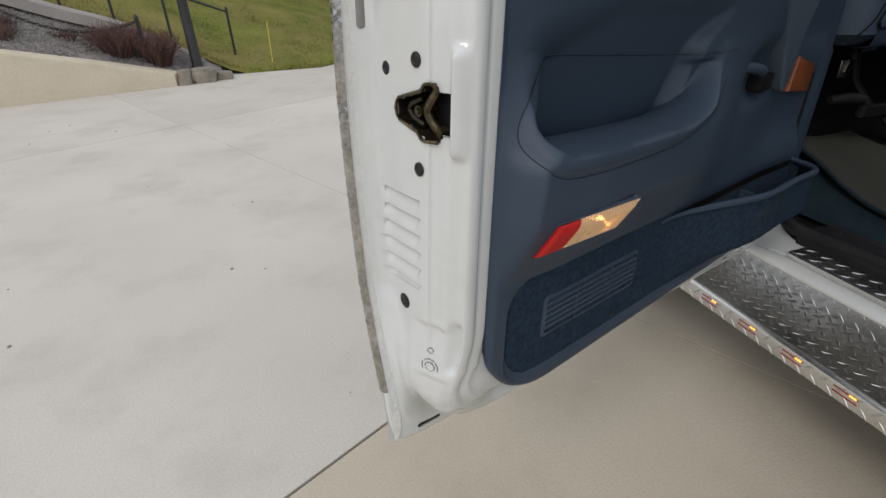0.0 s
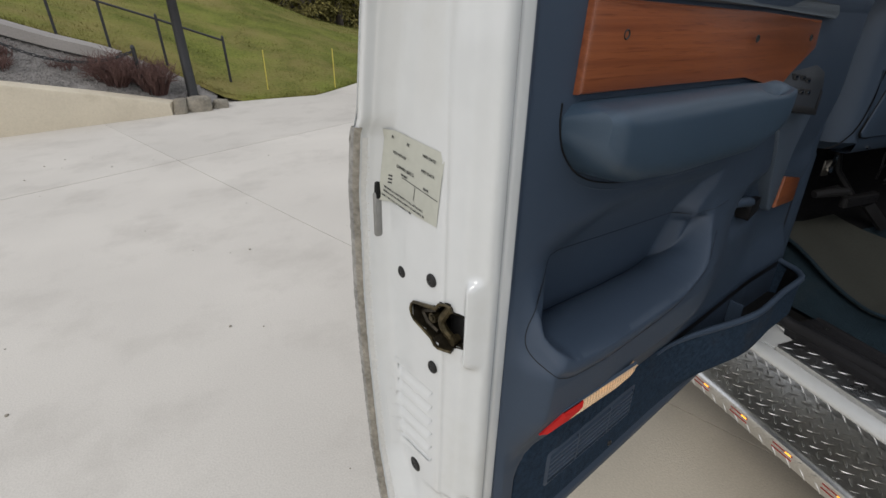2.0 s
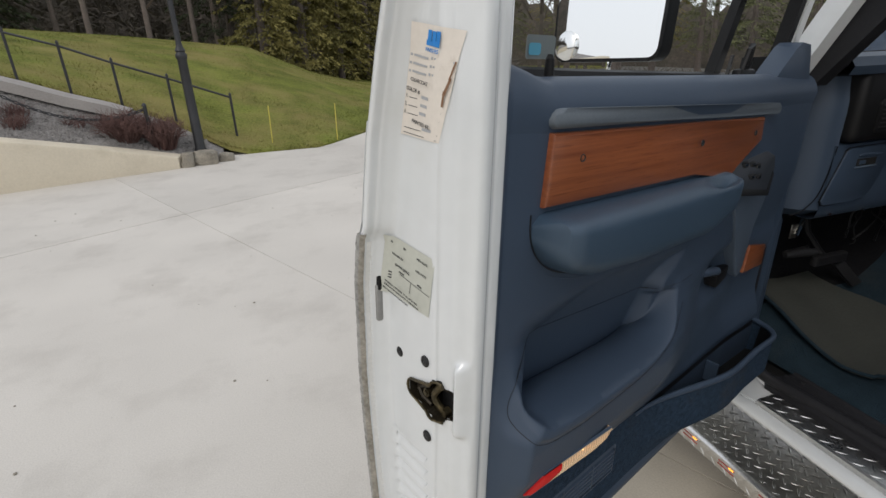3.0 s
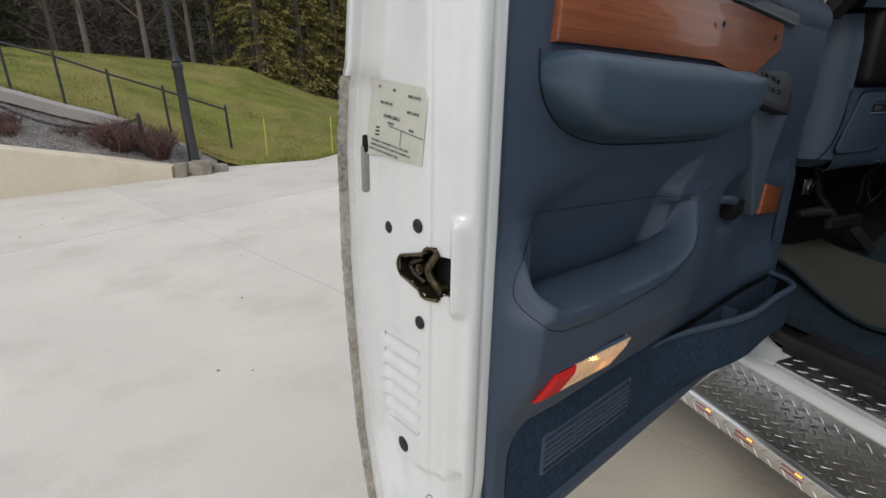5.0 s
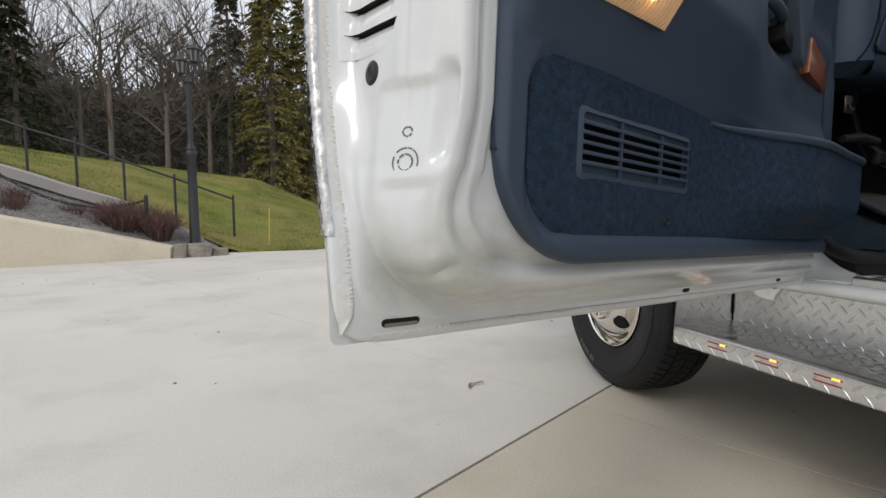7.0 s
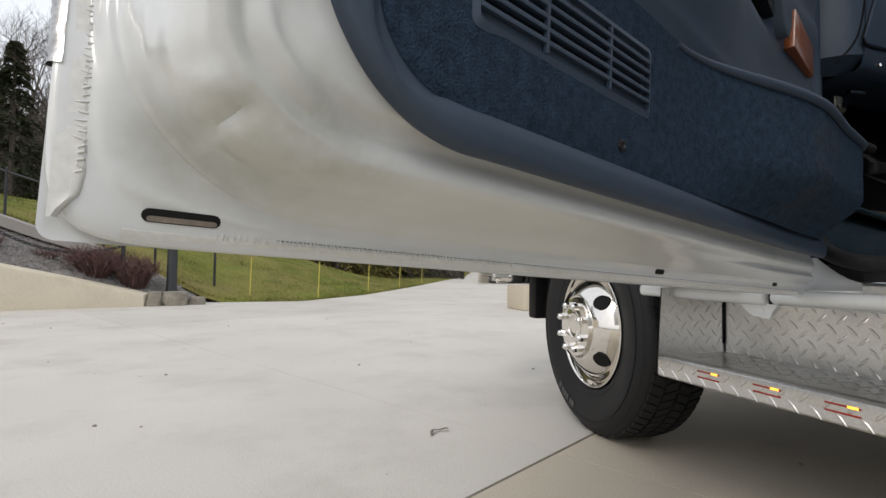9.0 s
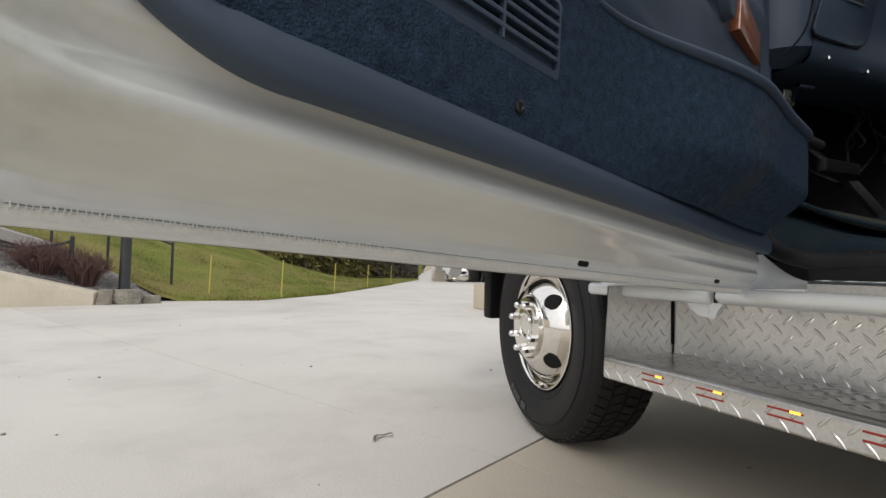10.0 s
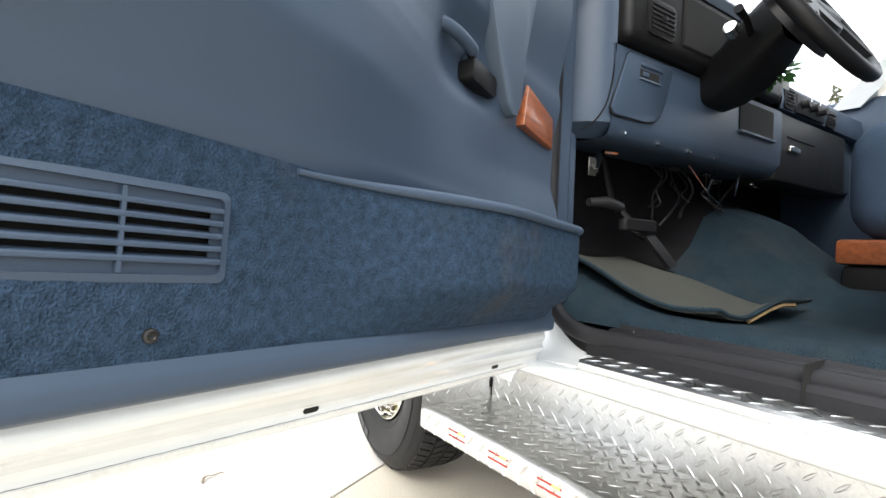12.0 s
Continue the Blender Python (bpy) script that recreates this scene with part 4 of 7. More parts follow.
WOODP = [(0.137, 1.269), (0.30, 1.2695), (0.493, 1.2675), (0.545, 1.263), (0.590, 1.251), (0.633, 1.239), (0.668, 1.262), (0.70, 1.279), (0.772, 1.297), (0.764, 1.341), (0.5, 1.349), (0.143, 1.356)]
wp = part("wood_panel", on_panel(WOODP, 0.084, 0.013, 0.004), WOOD, door, "reddish stained wood panel with a varnished grain", smooth=30)
for u, z in ((0.198, 1.3235), (0.50, 1.3165), (0.724, 1.315)):
    w = 0.0972 - 0.03 * step(u, 0.5, 1.05)
    part("wood_screw", grid([[V(u + r * math.cos(2 * math.pi * k / 16), w + h, z + r * math.sin(2 * math.pi * k / 16)) for k in range(16)] for r, h in ((0.0052, 0.0002), (0.0045, 0.001), (0.003, -0.0005), (0.0002, -0.001))], True), SCREW, wp)
STRIP = [(0.145, 1.3605), (0.139, 1.3645), (0.137, 1.371), (0.140, 1.378), (0.147, 1.3825), (0.158, 1.3835), (0.5, 1.3745), (0.828, 1.3640), (0.842, 1.3615), (0.849, 1.3565), (0.850, 1.350), (0.845, 1.345), (0.835, 1.3440), (0.5, 1.3545)]
part("ribbed_strip", on_panel(STRIP, 0.086, 0.013, 0.006), material("grey_blue_rubber", (0.1, 0.12, 0.14), 0.55, vary=0.1, fine=300), door, "grey ribbed rubber strip over the wood")


def armrest():
    """Padded armrest: sections along u."""
    rows = []
    for i in range(41):
        k = i / 40
        u = 0.124 + 0.530 * k
        e = math.sqrt(max(0, 1 - (max(0, 0.05 - k) / 0.05) ** 2)) * math.sqrt(max(0, 1 - (max(0, k - 0.90) / 0.10) ** 2))
        e = max(0.02, e)
        zt = 1.262 - 0.004 * k
        zb = along(k, (0, 0.06, 0.15, 0.35, 0.75, 0.95, 1), (1.215, 1.188, 1.173, 1.164, 1.162, 1.185, 1.205))
        d = (0.072 - 0.018 * k) * e
        w0 = 0.082 - 0.03 * step(u, 0.5, 1.05)
        row = []
        for j in range(25):
            a = math.pi * j / 24
            s, c = math.sin(a), math.cos(a)
            zz = (zt + zb) / 2 + (zt - zb) / 2 * math.copysign(abs(c) ** 0.5, c) * (0.35 + 0.65 * e)
            ww = w0 + d * abs(s) ** 0.5 * (1.0 - 0.22 * (1 - c) / 2)
            cup = math.exp(-((k - 0.83) / 0.085) ** 2) * math.exp(-((a - 0.55) / 0.3) ** 2)
            row.append(V(u, ww - 0.010 * cup, zz - 0.022 * cup))
        rows.append(row)
    return grid(rows)


part("armrest", armrest(), VINYL_TEAL, door, "padded blue vinyl armrest with a pull cup")
bm = tube([Vector(p) for p in smooth_curve([V(0.122, 0.0885, 1.262), V(0.123, 0.0885, 1.238), V(0.134, 0.0885, 1.210), V(0.163, 0.0885, 1.183), V(0.21, 0.0885, 1.166), V(0.28, 0.0885, 1.157), V(0.45, 0.0885, 1.153), V(0.57, 0.086, 1.157), V(0.665, 0.08, 1.180)], 6)], 0.001, 6)
part("armrest_gap", bm, BLACK, door)
bm = tube([Vector(p) for p in smooth_curve([V(0.119, 0.081, 1.238), V(0.128, 0.081, 1.205), V(0.158, 0.081, 1.177), V(0.206, 0.081, 1.159), V(0.28, 0.081, 1.149), V(0.45, 0.081, 1.145), V(0.57, 0.079, 1.149), V(0.67, 0.073, 1.170)], 6)], [0.004 + 0.0035 * step(i, 0, 14) for i in range(43)], 8)
part("armrest_lip", bm, VINYL, door, "raised vinyl lip under the armrest")

# switch pod
pod = prism([(0.645, 1.236), (0.655, 1.212), (0.815, 1.190), (0.878, 1.224), (0.898, 1.250), (0.85, 1.268), (0.735, 1.273), (0.69, 1.260)], lambda a, b, h: V(a, 0.050 + (0.062 - 0.016 * step(a, 0.6, 0.9)) * h - 0.42 * (b - 1.19) * h, b + 0.004 * h), bev=0.004)
sw = part("switch_pod", pod, material("dark_pod_plastic", (0.016, 0.020, 0.027), 0.5, vary=0.1, fine=700, bump=0.2, dist=0.0006), door, "dark window switch pod with black rockers")
skirt = prism([(0.650, 1.222), (0.655, 1.206), (0.81, 1.184), (0.868, 1.218), (0.862, 1.226), (0.808, 1.194), (0.66, 1.216)], lambda a, b, h: V(a, 0.050 + (0.0635 - 0.016 * step(a, 0.6, 0.9)) * h - 0.42 * (b - 1.19) * h, b + 0.003 * h), bev=0.002)
part("pod_skirt", skirt, BLACK, sw, "black lower edge of the pod")
for u, z in ((0.722, 1.254), (0.760, 1.250), (0.740, 1.230), (0.785, 1.244), (0.775, 1.226)):
    b = box(-0.013, 0.013, -0.004, 0.004, -0.0065, 0.0065, 0.002, 1)
    b.transform(Matrix.Translation(V(u, 0.1118 - 0.016 * step(u, 0.6, 0.9) - 0.42 * (z - 1.19), z)))
    part("rocker_switch", b, BLACK, sw, "black rocker switch")
    b = box(-0.006, 0.006, -0.0012, 0.0012, -0.0015, 0.0015)
    b.transform(Matrix.Translation(V(u, 0.1160 - 0.016 * step(u, 0.6, 0.9) - 0.42 * (z - 1.19), z + 0.001)))
    part("switch_mark", b, CHROME, sw)

# light insert below the switches, handle cup and reflector
part("light_insert", prism([(0.69, 1.203), (0.81, 1.185), (0.885, 1.225), (0.925, 1.20), (0.922, 1.08), (0.918, 0.995), (0.905, 0.975), (0.885, 0.972), (0.862, 0.985), (0.80, 1.06), (0.74, 1.14)], lambda a, b, h: V(a, back_w(a, b) - 0.02 + 0.0262 * h, b), bev=0.004), VINYL_LIGHT, door, "lighter blue vinyl insert")
part("handle_slot", prism(rounded(0.752, 0.838, 0.983, 1.013, 0.006), lambda a, b, h: V(a, back_w(a, b) - 0.035 + 0.0285 * h, b), bev=0.001), BLACK, door, "dark slot behind the inside handle")
bm = tube([Vector(p) for p in smooth_curve([V(0.672, 0.036, 1.028), V(0.677, 0.053, 1.032), V(0.705, 0.061, 1.031), V(0.738, 0.061, 1.026), V(0.756, 0.058, 1.021), V(0.762, 0.045, 1.018)], 4)], 0.0092, 10)
part("inside_handle", bm, VINYL, door, "curved inside door handle")
part("handle_end", tube([V(0.752, 0.059, 1.016), V(0.760, 0.055, 1.012), V(0.763, 0.044, 1.011)], [0.006, 0.0068, 0.006], 8), BLACK, door, "black tip of the inside handle")
part("reflector", prism([(0.930, 0.969), (1.060, 0.957), (1.056, 1.014), (0.938, 1.038)], lambda a, b, h: V(a, 0.026 + 0.024 * h - 0.006 * (a - 0.95) / 0.1, b), bev=0.004), WOOD, door, "small stained wood block on the trim")


# bin at the front lower corner
def bin_rim():
    pts = []
    for u in np.linspace(0.47, 1.068, 40):
        pts.append(V(u, carpet_w(u, 0.797) - 0.0005, 0.8005 + 0.004 * math.sin((u - 0.47) * 5)))
    pts += [V(1.076, 0.03, 0.805)]
    return tube(pts, [0.003 + 0.0036 * step(i, 0, 12) for i in range(len(pts))], 10)


part("bin_rim", bin_rim(), VINYL, door, "rounded blue rim of the door bin")
bm = bmesh.new()
rows = []
for u in np.linspace(0.50, 1.06, 30):
    wo = carpet_w(u, 0.80) - 0.006
    wi = 0.096 - taper(u)
    rows.append([V(u, wo, 0.799), V(u, carpet_w(u, 0.72) - 0.012, 0.72), V(u, wi - 0.01, 0.715), V(u, wi + 0.001, 0.80), V(u, wi + 0.001, 0.805)])
add_grid(bm, rows)
part("bin_lining", bm, BLACK, door, "dark inside of the door bin")
part("bin_divider", prism([(0, 0), (1, 0), (1, 1), (0, 1)], lambda a, b, h: V(0.80 + 0.006 * h, 0.062 + 0.028 * a, 0.735 + 0.05 * b)), VINYL, door)

# window: sill seal, frame, glass, knob
part("sill_seal", tube([V(0.085, 0.012, 1.418), V(0.3, -0.004, 1.413), V(0.6, -0.008, 1.409), V(1.0, -0.012, 1.405)], 0.011, 8), BLACK, door, "black window sill seal")
bm = cyl(V(0.1895, 0.040, 1.412), V(0.1895, 0.040, 1.4165), 0.014, 0.012, 20)
cyl(V(0.1895, 0.040, 1.415), V(0.1895, 0.040, 1.436), 0.0065, 0.0055, 16, bm)
cyl(V(0.1895, 0.040, 1.436), V(0.1895, 0.040, 1.441), 0.0055, 0.003, 16, bm)
part("lock_knob", bm, BLACK, door, "black lock knob")


def bar(pts, wu, ww, mat, name, label):
    """A flat bar along door points (u, w, z)."""
    rows = []
    for u, w, z in pts:
        rows.append([V(u - wu / 2, w - ww / 2, z), V(u + wu / 2, w - ww / 2, z), V(u + wu / 2, w + ww / 2, z), V(u - wu / 2, w + ww / 2, z)])
    bm = grid(rows, True)
    return part(name, bm, mat, door, label)


bar([(0.725, -0.02, 1.395), (0.765, 0.0, 1.60), (0.82, 0.06, 1.90)], 0.024, 0.022, BLACK, "vent_window_post", "black slanting vent window post")
bar([(0.752, 0.0, 1.398), (0.758, 0.003, 1.45)], 0.004, 0.006, CHROME, "post_trim", "bright trim on the post")
bar([(0.98, -0.01, 1.39), (0.998, -0.005, 1.48), (0.985, 0.02, 1.62), (0.915, 0.09, 1.90)], 0.02, 0.03, BLACK, "front_window_seal", "black window channel")
bar([(1.03, -0.015, 1.36), (1.035, -0.01, 1.48), (1.02, 0.015, 1.62), (0.95, 0.085, 1.90)], 0.03, 0.04, PAINT, "front_window_frame", "white window frame")
bar([(0.075, 0.02, 1.40), (0.085, 0.035, 1.55), (0.10, 0.085, 1.90)], 0.03, 0.04, BLACK, "rear_window_seal", "black window channel")
part("window_glass", grid([[V(0.08, -0.012, 1.405), V(1.0, -0.03, 1.39)], [V(0.10, 0.09, 1.90), V(0.95, 0.08, 1.90)]]), GLASS, door, "clear door glass").visible_shadow = False
part("top_window_frame", box(-0.03, 1.0, -0.13, -0.05, 1.89, 1.94, 0.01), PAINT, door)
part("corner_sail", prism([(0.79, 1.40), (1.0, 1.398), (0.985, 1.40), (0.955, 1.462), (0.945, 1.475), (0.90, 1.478), (0.875, 1.466)], lambda a, b, h: V(a + 0.06, 0.005 + 0.045 * h, b), bev=0.006), VINYL, door, "blue corner sail trim")
bm = tube([V(0.775, 0.0, 1.40), V(0.79, 0.012, 1.42), V(0.80, 0.015, 1.46), V(0.815, 0.012, 1.47), V(0.822, 0.006, 1.42)], 0.006, 8)
box(0.77, 0.84, -0.02, 0.0, 1.395, 1.425, 0.006, bm=bm)
part("vent_latch", bm, BLACK, door, "black vent window latch")
# window decal
bm = prism(rounded(0.205, 0.262, 1.436, 1.466, 0.005), lambda a, b, h: V(a, -0.018 + 0.02 * (b - 1.40) + 0.0006 * h, b))
dc = part("window_decal", bm, plain("decal_film", (0.2, 0.22, 0.22), 0.4), door, "small silvery decal on the glass")
part("decal_patch", prism(rounded(0.209, 0.232, 1.441, 1.456, 0.004), lambda a, b, h: V(a, -0.0162 + 0.02 * (b - 1.40) + 0.0006 * h, b)), plain("decal_blue", (0.12, 0.4, 0.55), 0.5), dc)

# outside mirror on its arms, its face across the door
mir = part("mirror_housing", prism(rounded(-0.415, -0.135, 1.443, 1.588, 0.026), lambda a, b, h: V(0.722 - 0.037 * h + 0.10 * (a + 0.27), a, b), bev=0.006), BLACK, door, "black outside mirror")
part("mirror_face", prism(rounded(-0.408, -0.142, 1.450, 1.581, 0.022), lambda a, b, h: V(0.6855 - 0.003 * h + 0.10 * (a + 0.27), a, b)), MIRROR, mir, "silvered mirror glass")
part("mirror_arm", tube([V(0.70, -0.27, 1.445), V(0.70, -0.27, 1.40), V(0.72, -0.05, 1.36)], 0.007, 10), CHROME, door, "chrome mirror arm")
bm = tube([V(0.74, -0.08, 1.408), V(0.73, -0.10, 1.412), V(0.73, -0.33, 1.418), V(0.74, -0.36, 1.410), V(0.76, -0.35, 1.40), V(0.77, -0.08, 1.395)], 0.010, 10)
part("lower_mirror_arm", bm, CHROME, door, "chrome mirror bracket")
bm = bmesh.new()
bmesh.ops.create_uvsphere(bm, u_segments=24, v_segments=12, radius=0.032)
for v in bm.verts:
    v.co = V(0.672 + v.co.x * 0.35, -0.375 + v.co.y, 1.478 + v.co.z)
part("spot_mirror", bm, CHROME, mir, "small round spot mirror")


# ---- running board, sill and wheel ----
def tbox(x0, x1, y0, y1, z0, z1, bev=0.0, seg=2, bm=None):
    """A box of the truck, by its place over the driveway."""
    return box(x0 - 1.6, x1 - 1.6, y0 - 1.6, y1 - 1.6, z0, z1, bev, seg, bm)


def T(x, y, z):
    return Vector((x - 1.6, y - 1.6, z))


def lugs(bm, o, ea, eb, la, lb, pitch=0.0388, size=(0.0152, 0.0033, 0.0011)):
    """Raised lozenges of chequer plate over the face o + a * ea + b * eb: two crossed sets at 45 degrees."""
    o, ea, eb = Vector(o), Vector(ea).normalized(), Vector(eb).normalized()
    nn = ea.cross(eb)
    hl, hw, hh = size
    reach = hl * 0.70
    for i in range(int(2 * la / pitch) + 1):
        for j in range(int(2 * lb / pitch) + 1):
            a, b = (i + 0.55) * pitch / 2, (j + 0.55) * pitch / 2
            if (i + j) % 2 or not (reach < a < la - reach and reach < b < lb - reach):
                continue
            ang = radians(45 if i % 2 else -45)
            d = math.cos(ang) * ea + math.sin(ang) * eb
            s = nn.cross(d)
            c = o + a * ea + b * eb
            ring = [(1, 0), (0.5, 0.85), (0, 1), (-0.5, 0.85), (-1, 0), (-0.5, -0.85), (0, -1), (0.5, -0.85)]
            lo = [bm.verts.new(c + d * hl * x + s * hw * y - nn * 0.0002) for x, y in ring]
            hi = [bm.verts.new(c + d * hl * x * 0.8 + s * hw * y * 0.5 + nn * hh * (0.55 if abs(x) == 1 else 1.0)) for x, y in ring]
            for k in range(8):
                bm.faces.new((lo[k], lo[(k + 1) % 8], hi[(k + 1) % 8], hi[k]))
            bm.faces.new(hi)
    return bm


Y_FRONT, Y_REAR = 1.895, -0.35
# the tread: folded sheet with a rolled outer edge
prof = [(1.812, 0.339), (1.70, 0.340), (1.618, 0.3425), (1.609, 0.3415), (1.602, 0.336), (1.600, 0.329), (1.600, 0.296), (1.604, 0.292), (1.63, 0.292)]
bm = grid([[T(x, y, z) for x, z in prof] for y in np.linspace(Y_FRONT, Y_REAR, 30)])
lugs(bm, T(1.616, Y_REAR, 0.3415), (1, 0, 0), (0, 1, 0), 0.196, Y_FRONT - Y_REAR)
lugs(bm, T(1.600, Y_FRONT, 0.2925), (0, -1, 0), (0, 0, 1), Y_FRONT - Y_REAR, 0.047)
board = finish("running_board", bm, PLATE, truck, "bright diamond-plate aluminium running board with amber marker lights", smooth=35)
bm = grid([[T(1.812, y, 0.336), T(1.812, y, 0.486)] for y in (Y_REAR, Y_FRONT - 0.004)])
lugs(bm, T(1.812, Y_FRONT - 0.01, 0.338), (0, -1, 0), (0, 0, 1), Y_FRONT - Y_REAR, 0.148)
part("kick_plate", bm, PLATE, board, "upright diamond-plate kick panel", smooth=35)
bm = grid([[T(1.601, Y_FRONT, 0.300), T(1.812, Y_FRONT, 0.300)], [T(1.601, Y_FRONT, 0.343), T(1.812, Y_FRONT, 0.343)], [T(1.612, Y_FRONT, 0.50), T(1.812, Y_FRONT, 0.50)]])
add_grid(bm, [[T(1.601, Y_FRONT + 0.004, 0.300), T(1.812, Y_FRONT + 0.004, 0.300)], [T(1.612, Y_FRONT + 0.004, 0.50), T(1.812, Y_FRONT + 0.004, 0.50)]])
lugs(bm, T(1.612, Y_FRONT, 0.340), (1, 0, 0), (0, 0, 1), 0.2, 0.16)
part("end_plate", bm, PLATE, board, "diamond-plate end panel behind the wheel", smooth=35)
part("end_plate_gap", tbox(1.806, 1.8105, Y_FRONT - 0.002, Y_FRONT - 0.0008, 0.36, 0.47), DARK, board)
for k in range(14):
    y = 1.726 - 0.1305 * k
    for dz, m in ((0.0, RED_BAR), (0.0125, RED_BAR)):
        part("marker_slit", tbox(1.5984, 1.6005, y, y + 0.055, 0.3115 + dz, 0.3148 + dz, 0.0006, 1), m, board, "dark red marker slit")
    part("marker_glow", tbox(1.5978, 1.5996, y + 0.003, y + 0.020, 0.3238, 0.3276, 0.0012, 1), BULB_SMALL, board, "amber marker glow")
    if y < 0.2:
        break

# white tube under the door opening, sill tread plate
own = grid([[T(1.672 + 0.028 * math.cos(a) , y, 0.491 + 0.016 * math.sin(a)) for a in np.linspace(0, 2 * math.pi, 17)[:-1]] for y in np.linspace(1.648, Y_REAR, 20)], True)
part("sill_tube", own, PAINT, truck, "white rounded sill rail")
part("sill_tube_gap", tbox(1.645, 1.69, 1.648, 1.6515, 0.478, 0.503), DARK, truck)
own = tbox(1.650, 1.80, 1.665, 2.02, 0.474, 0.506, 0.012, 3)
part("lower_cowl", own, PAINT, truck, "white lower cab corner")
own = prism([(1.640, 0.484), (1.735, 0.484), (1.722, 0.466), (1.700, 0.450), (1.664, 0.447), (1.658, 0.462)], lambda a, b, h: T(1.664 + 0.010 * h, a, b), bev=0.002)
cyl(T(1.663, 1.682, 0.462), T(1.666, 1.682, 0.462), 0.007, n=14, bm=own)
part("sill_bracket", own, PAINT, truck, "small white bracket under the sill")
bm = grid([[T(x, y, z) for x, z in ((1.676, 0.494), (1.676, 0.520), (1.680, 0.5245), (1.80, 0.5255))] for y in np.linspace(1.505, Y_REAR, 24)])
lugs(bm, T(1.680, Y_REAR, 0.5252), (1, 0, 0), (0, 1, 0), 0.11, 1.505 - Y_REAR)
part("sill_plate", bm, PLATE, truck, "diamond-plate tread on the door sill", smooth=35)
# painted pillar foot and hinge pillar
rows = []
for y in np.linspace(1.492, 1.72, 16):
    lift = step(y, 1.52, 1.70)
    out = 1.683 - 0.016 * step(y, 1.50, 1.62)
    corner = 0.012 * (1 - step(y, 1.492, 1.507))
    row = []
    for i in range(9):
        k = i / 8
        row.append(T(out + corner + (1.745 - out) * k, y, 0.5105 - 0.006 * step(y, 1.5, 1.66) + 0.012 * k + (0.10 * k ** 2.2) * lift ** 1.3))
    rows.append([row[0] - Vector((-0.004, 0, 0.014)), row[0] - Vector((0.0, 0, 0.005)), *row])
part("pillar_foot", grid(rows), PAINT, truck, "smooth white painted pillar foot")
seam = [T(1.666, 1.668, 0.498), T(1.667, 1.62, 0.5005), T(1.673, 1.56, 0.503), T(1.679, 1.51, 0.505), T(1.686, 1.496, 0.508), T(1.696, 1.490, 0.514)]
part("foot_seam", tube([Vector(p) for p in smooth_curve(seam, 4)], 0.0016, 5), DARK, truck, "dark seam under the pillar foot")
part("hinge_pillar", tbox(1.69, 1.80, 1.655, 1.74, 0.50, 1.36, 0.012), PAINT, truck, "white hinge pillar")
bm = tbox(1.70, 1.80, 1.640, 1.69, 0.60, 1.36, 0.018, 3)
part("pillar_trim", bm, VINYL, truck, "blue plastic pillar trim")
for z in (0.70, 1.12):
    part("hinge", tbox(1.66, 1.70, 1.62, 1.67, z, z + 0.07, 0.006), PAINT, truck, "white door hinge")

# rubber seal along the opening
pts = [(1.735, 1.640, 1.30), (1.735, 1.642, 0.80), (1.732, 1.635, 0.66), (1.730, 1.605, 0.592), (1.733, 1.55, 0.563), (1.748, 1.46, 0.556), (1.765, 1.2, 0.555), (1.765, 0.4, 0.555), (1.765, Y_REAR, 0.555)]
bm = tube([T(*p) for p in smooth_curve(pts, 6)], 0.016, 10)
part("door_seal", bm, SEAL, truck, "black rubber door seal")
rows = []
for i, y in enumerate(np.linspace(1.505, Y_REAR, 60)):
    ragged = 0.012 * noise.noise(Vector((i * 2.7, 4, 0))) if i == 0 else 0
    rows.append([T(x, y + ragged + (0.03 - (x - 1.74) * 0.5 if i == 0 else 0), z) for x, z in ((1.738, 0.520), (1.734, 0.545), (1.740, 0.554), (1.755, 0.557), (1.758, 0.563), (1.774, 0.565), (1.777, 0.571), (1.793, 0.573), (1.797, 0.579), (1.806, 0.580), (1.808, 0.572))])
part("scuff_plate", grid(rows), SEAL, truck, "ribbed dark sill scuff plate")
part("scuff_plate_joint", tbox(1.7325, 1.806, 1.178, 1.181, 0.53, 0.5805), DARK, truck)
for y in (1.47, 1.05):
    part("scuff_screw", cyl(T(1.784, y, 0.571), T(1.784, y, 0.575), 0.005, 0.004, 10), SCREW, truck, "small scuff plate screw")


# wheel
def ring_rows(prof, n=64):
    return [[(x, r * math.cos(2 * math.pi * k / n), r * math.sin(2 * math.pi * k / n)) for k in range(n)] for x, r in prof]


wheel = new("front_wheel")
wheel.parent = truck
wheel.matrix_local = truck_inv @ pose(1.760, 2.370, 0.348, 0, 0, -8.2) @ Matrix.Scale(0.9, 4)
tyre_prof = smooth_curve([(0.004, 0.222), (-0.010, 0.235), (-0.024, 0.275), (-0.032, 0.315), (-0.026, 0.35), (-0.006, 0.375), (0.012, 0.385), (0.05, 0.389), (0.10, 0.390), (0.15, 0.389), (0.188, 0.385), (0.206, 0.375), (0.226, 0.35), (0.232, 0.315), (0.22, 0.26), (0.20, 0.222)], 3)
tyre = part("tyre", grid(ring_rows(tyre_prof, 96), True), RUBBER, wheel, "black highway tyre with siped tread")
bm = bmesh.new()
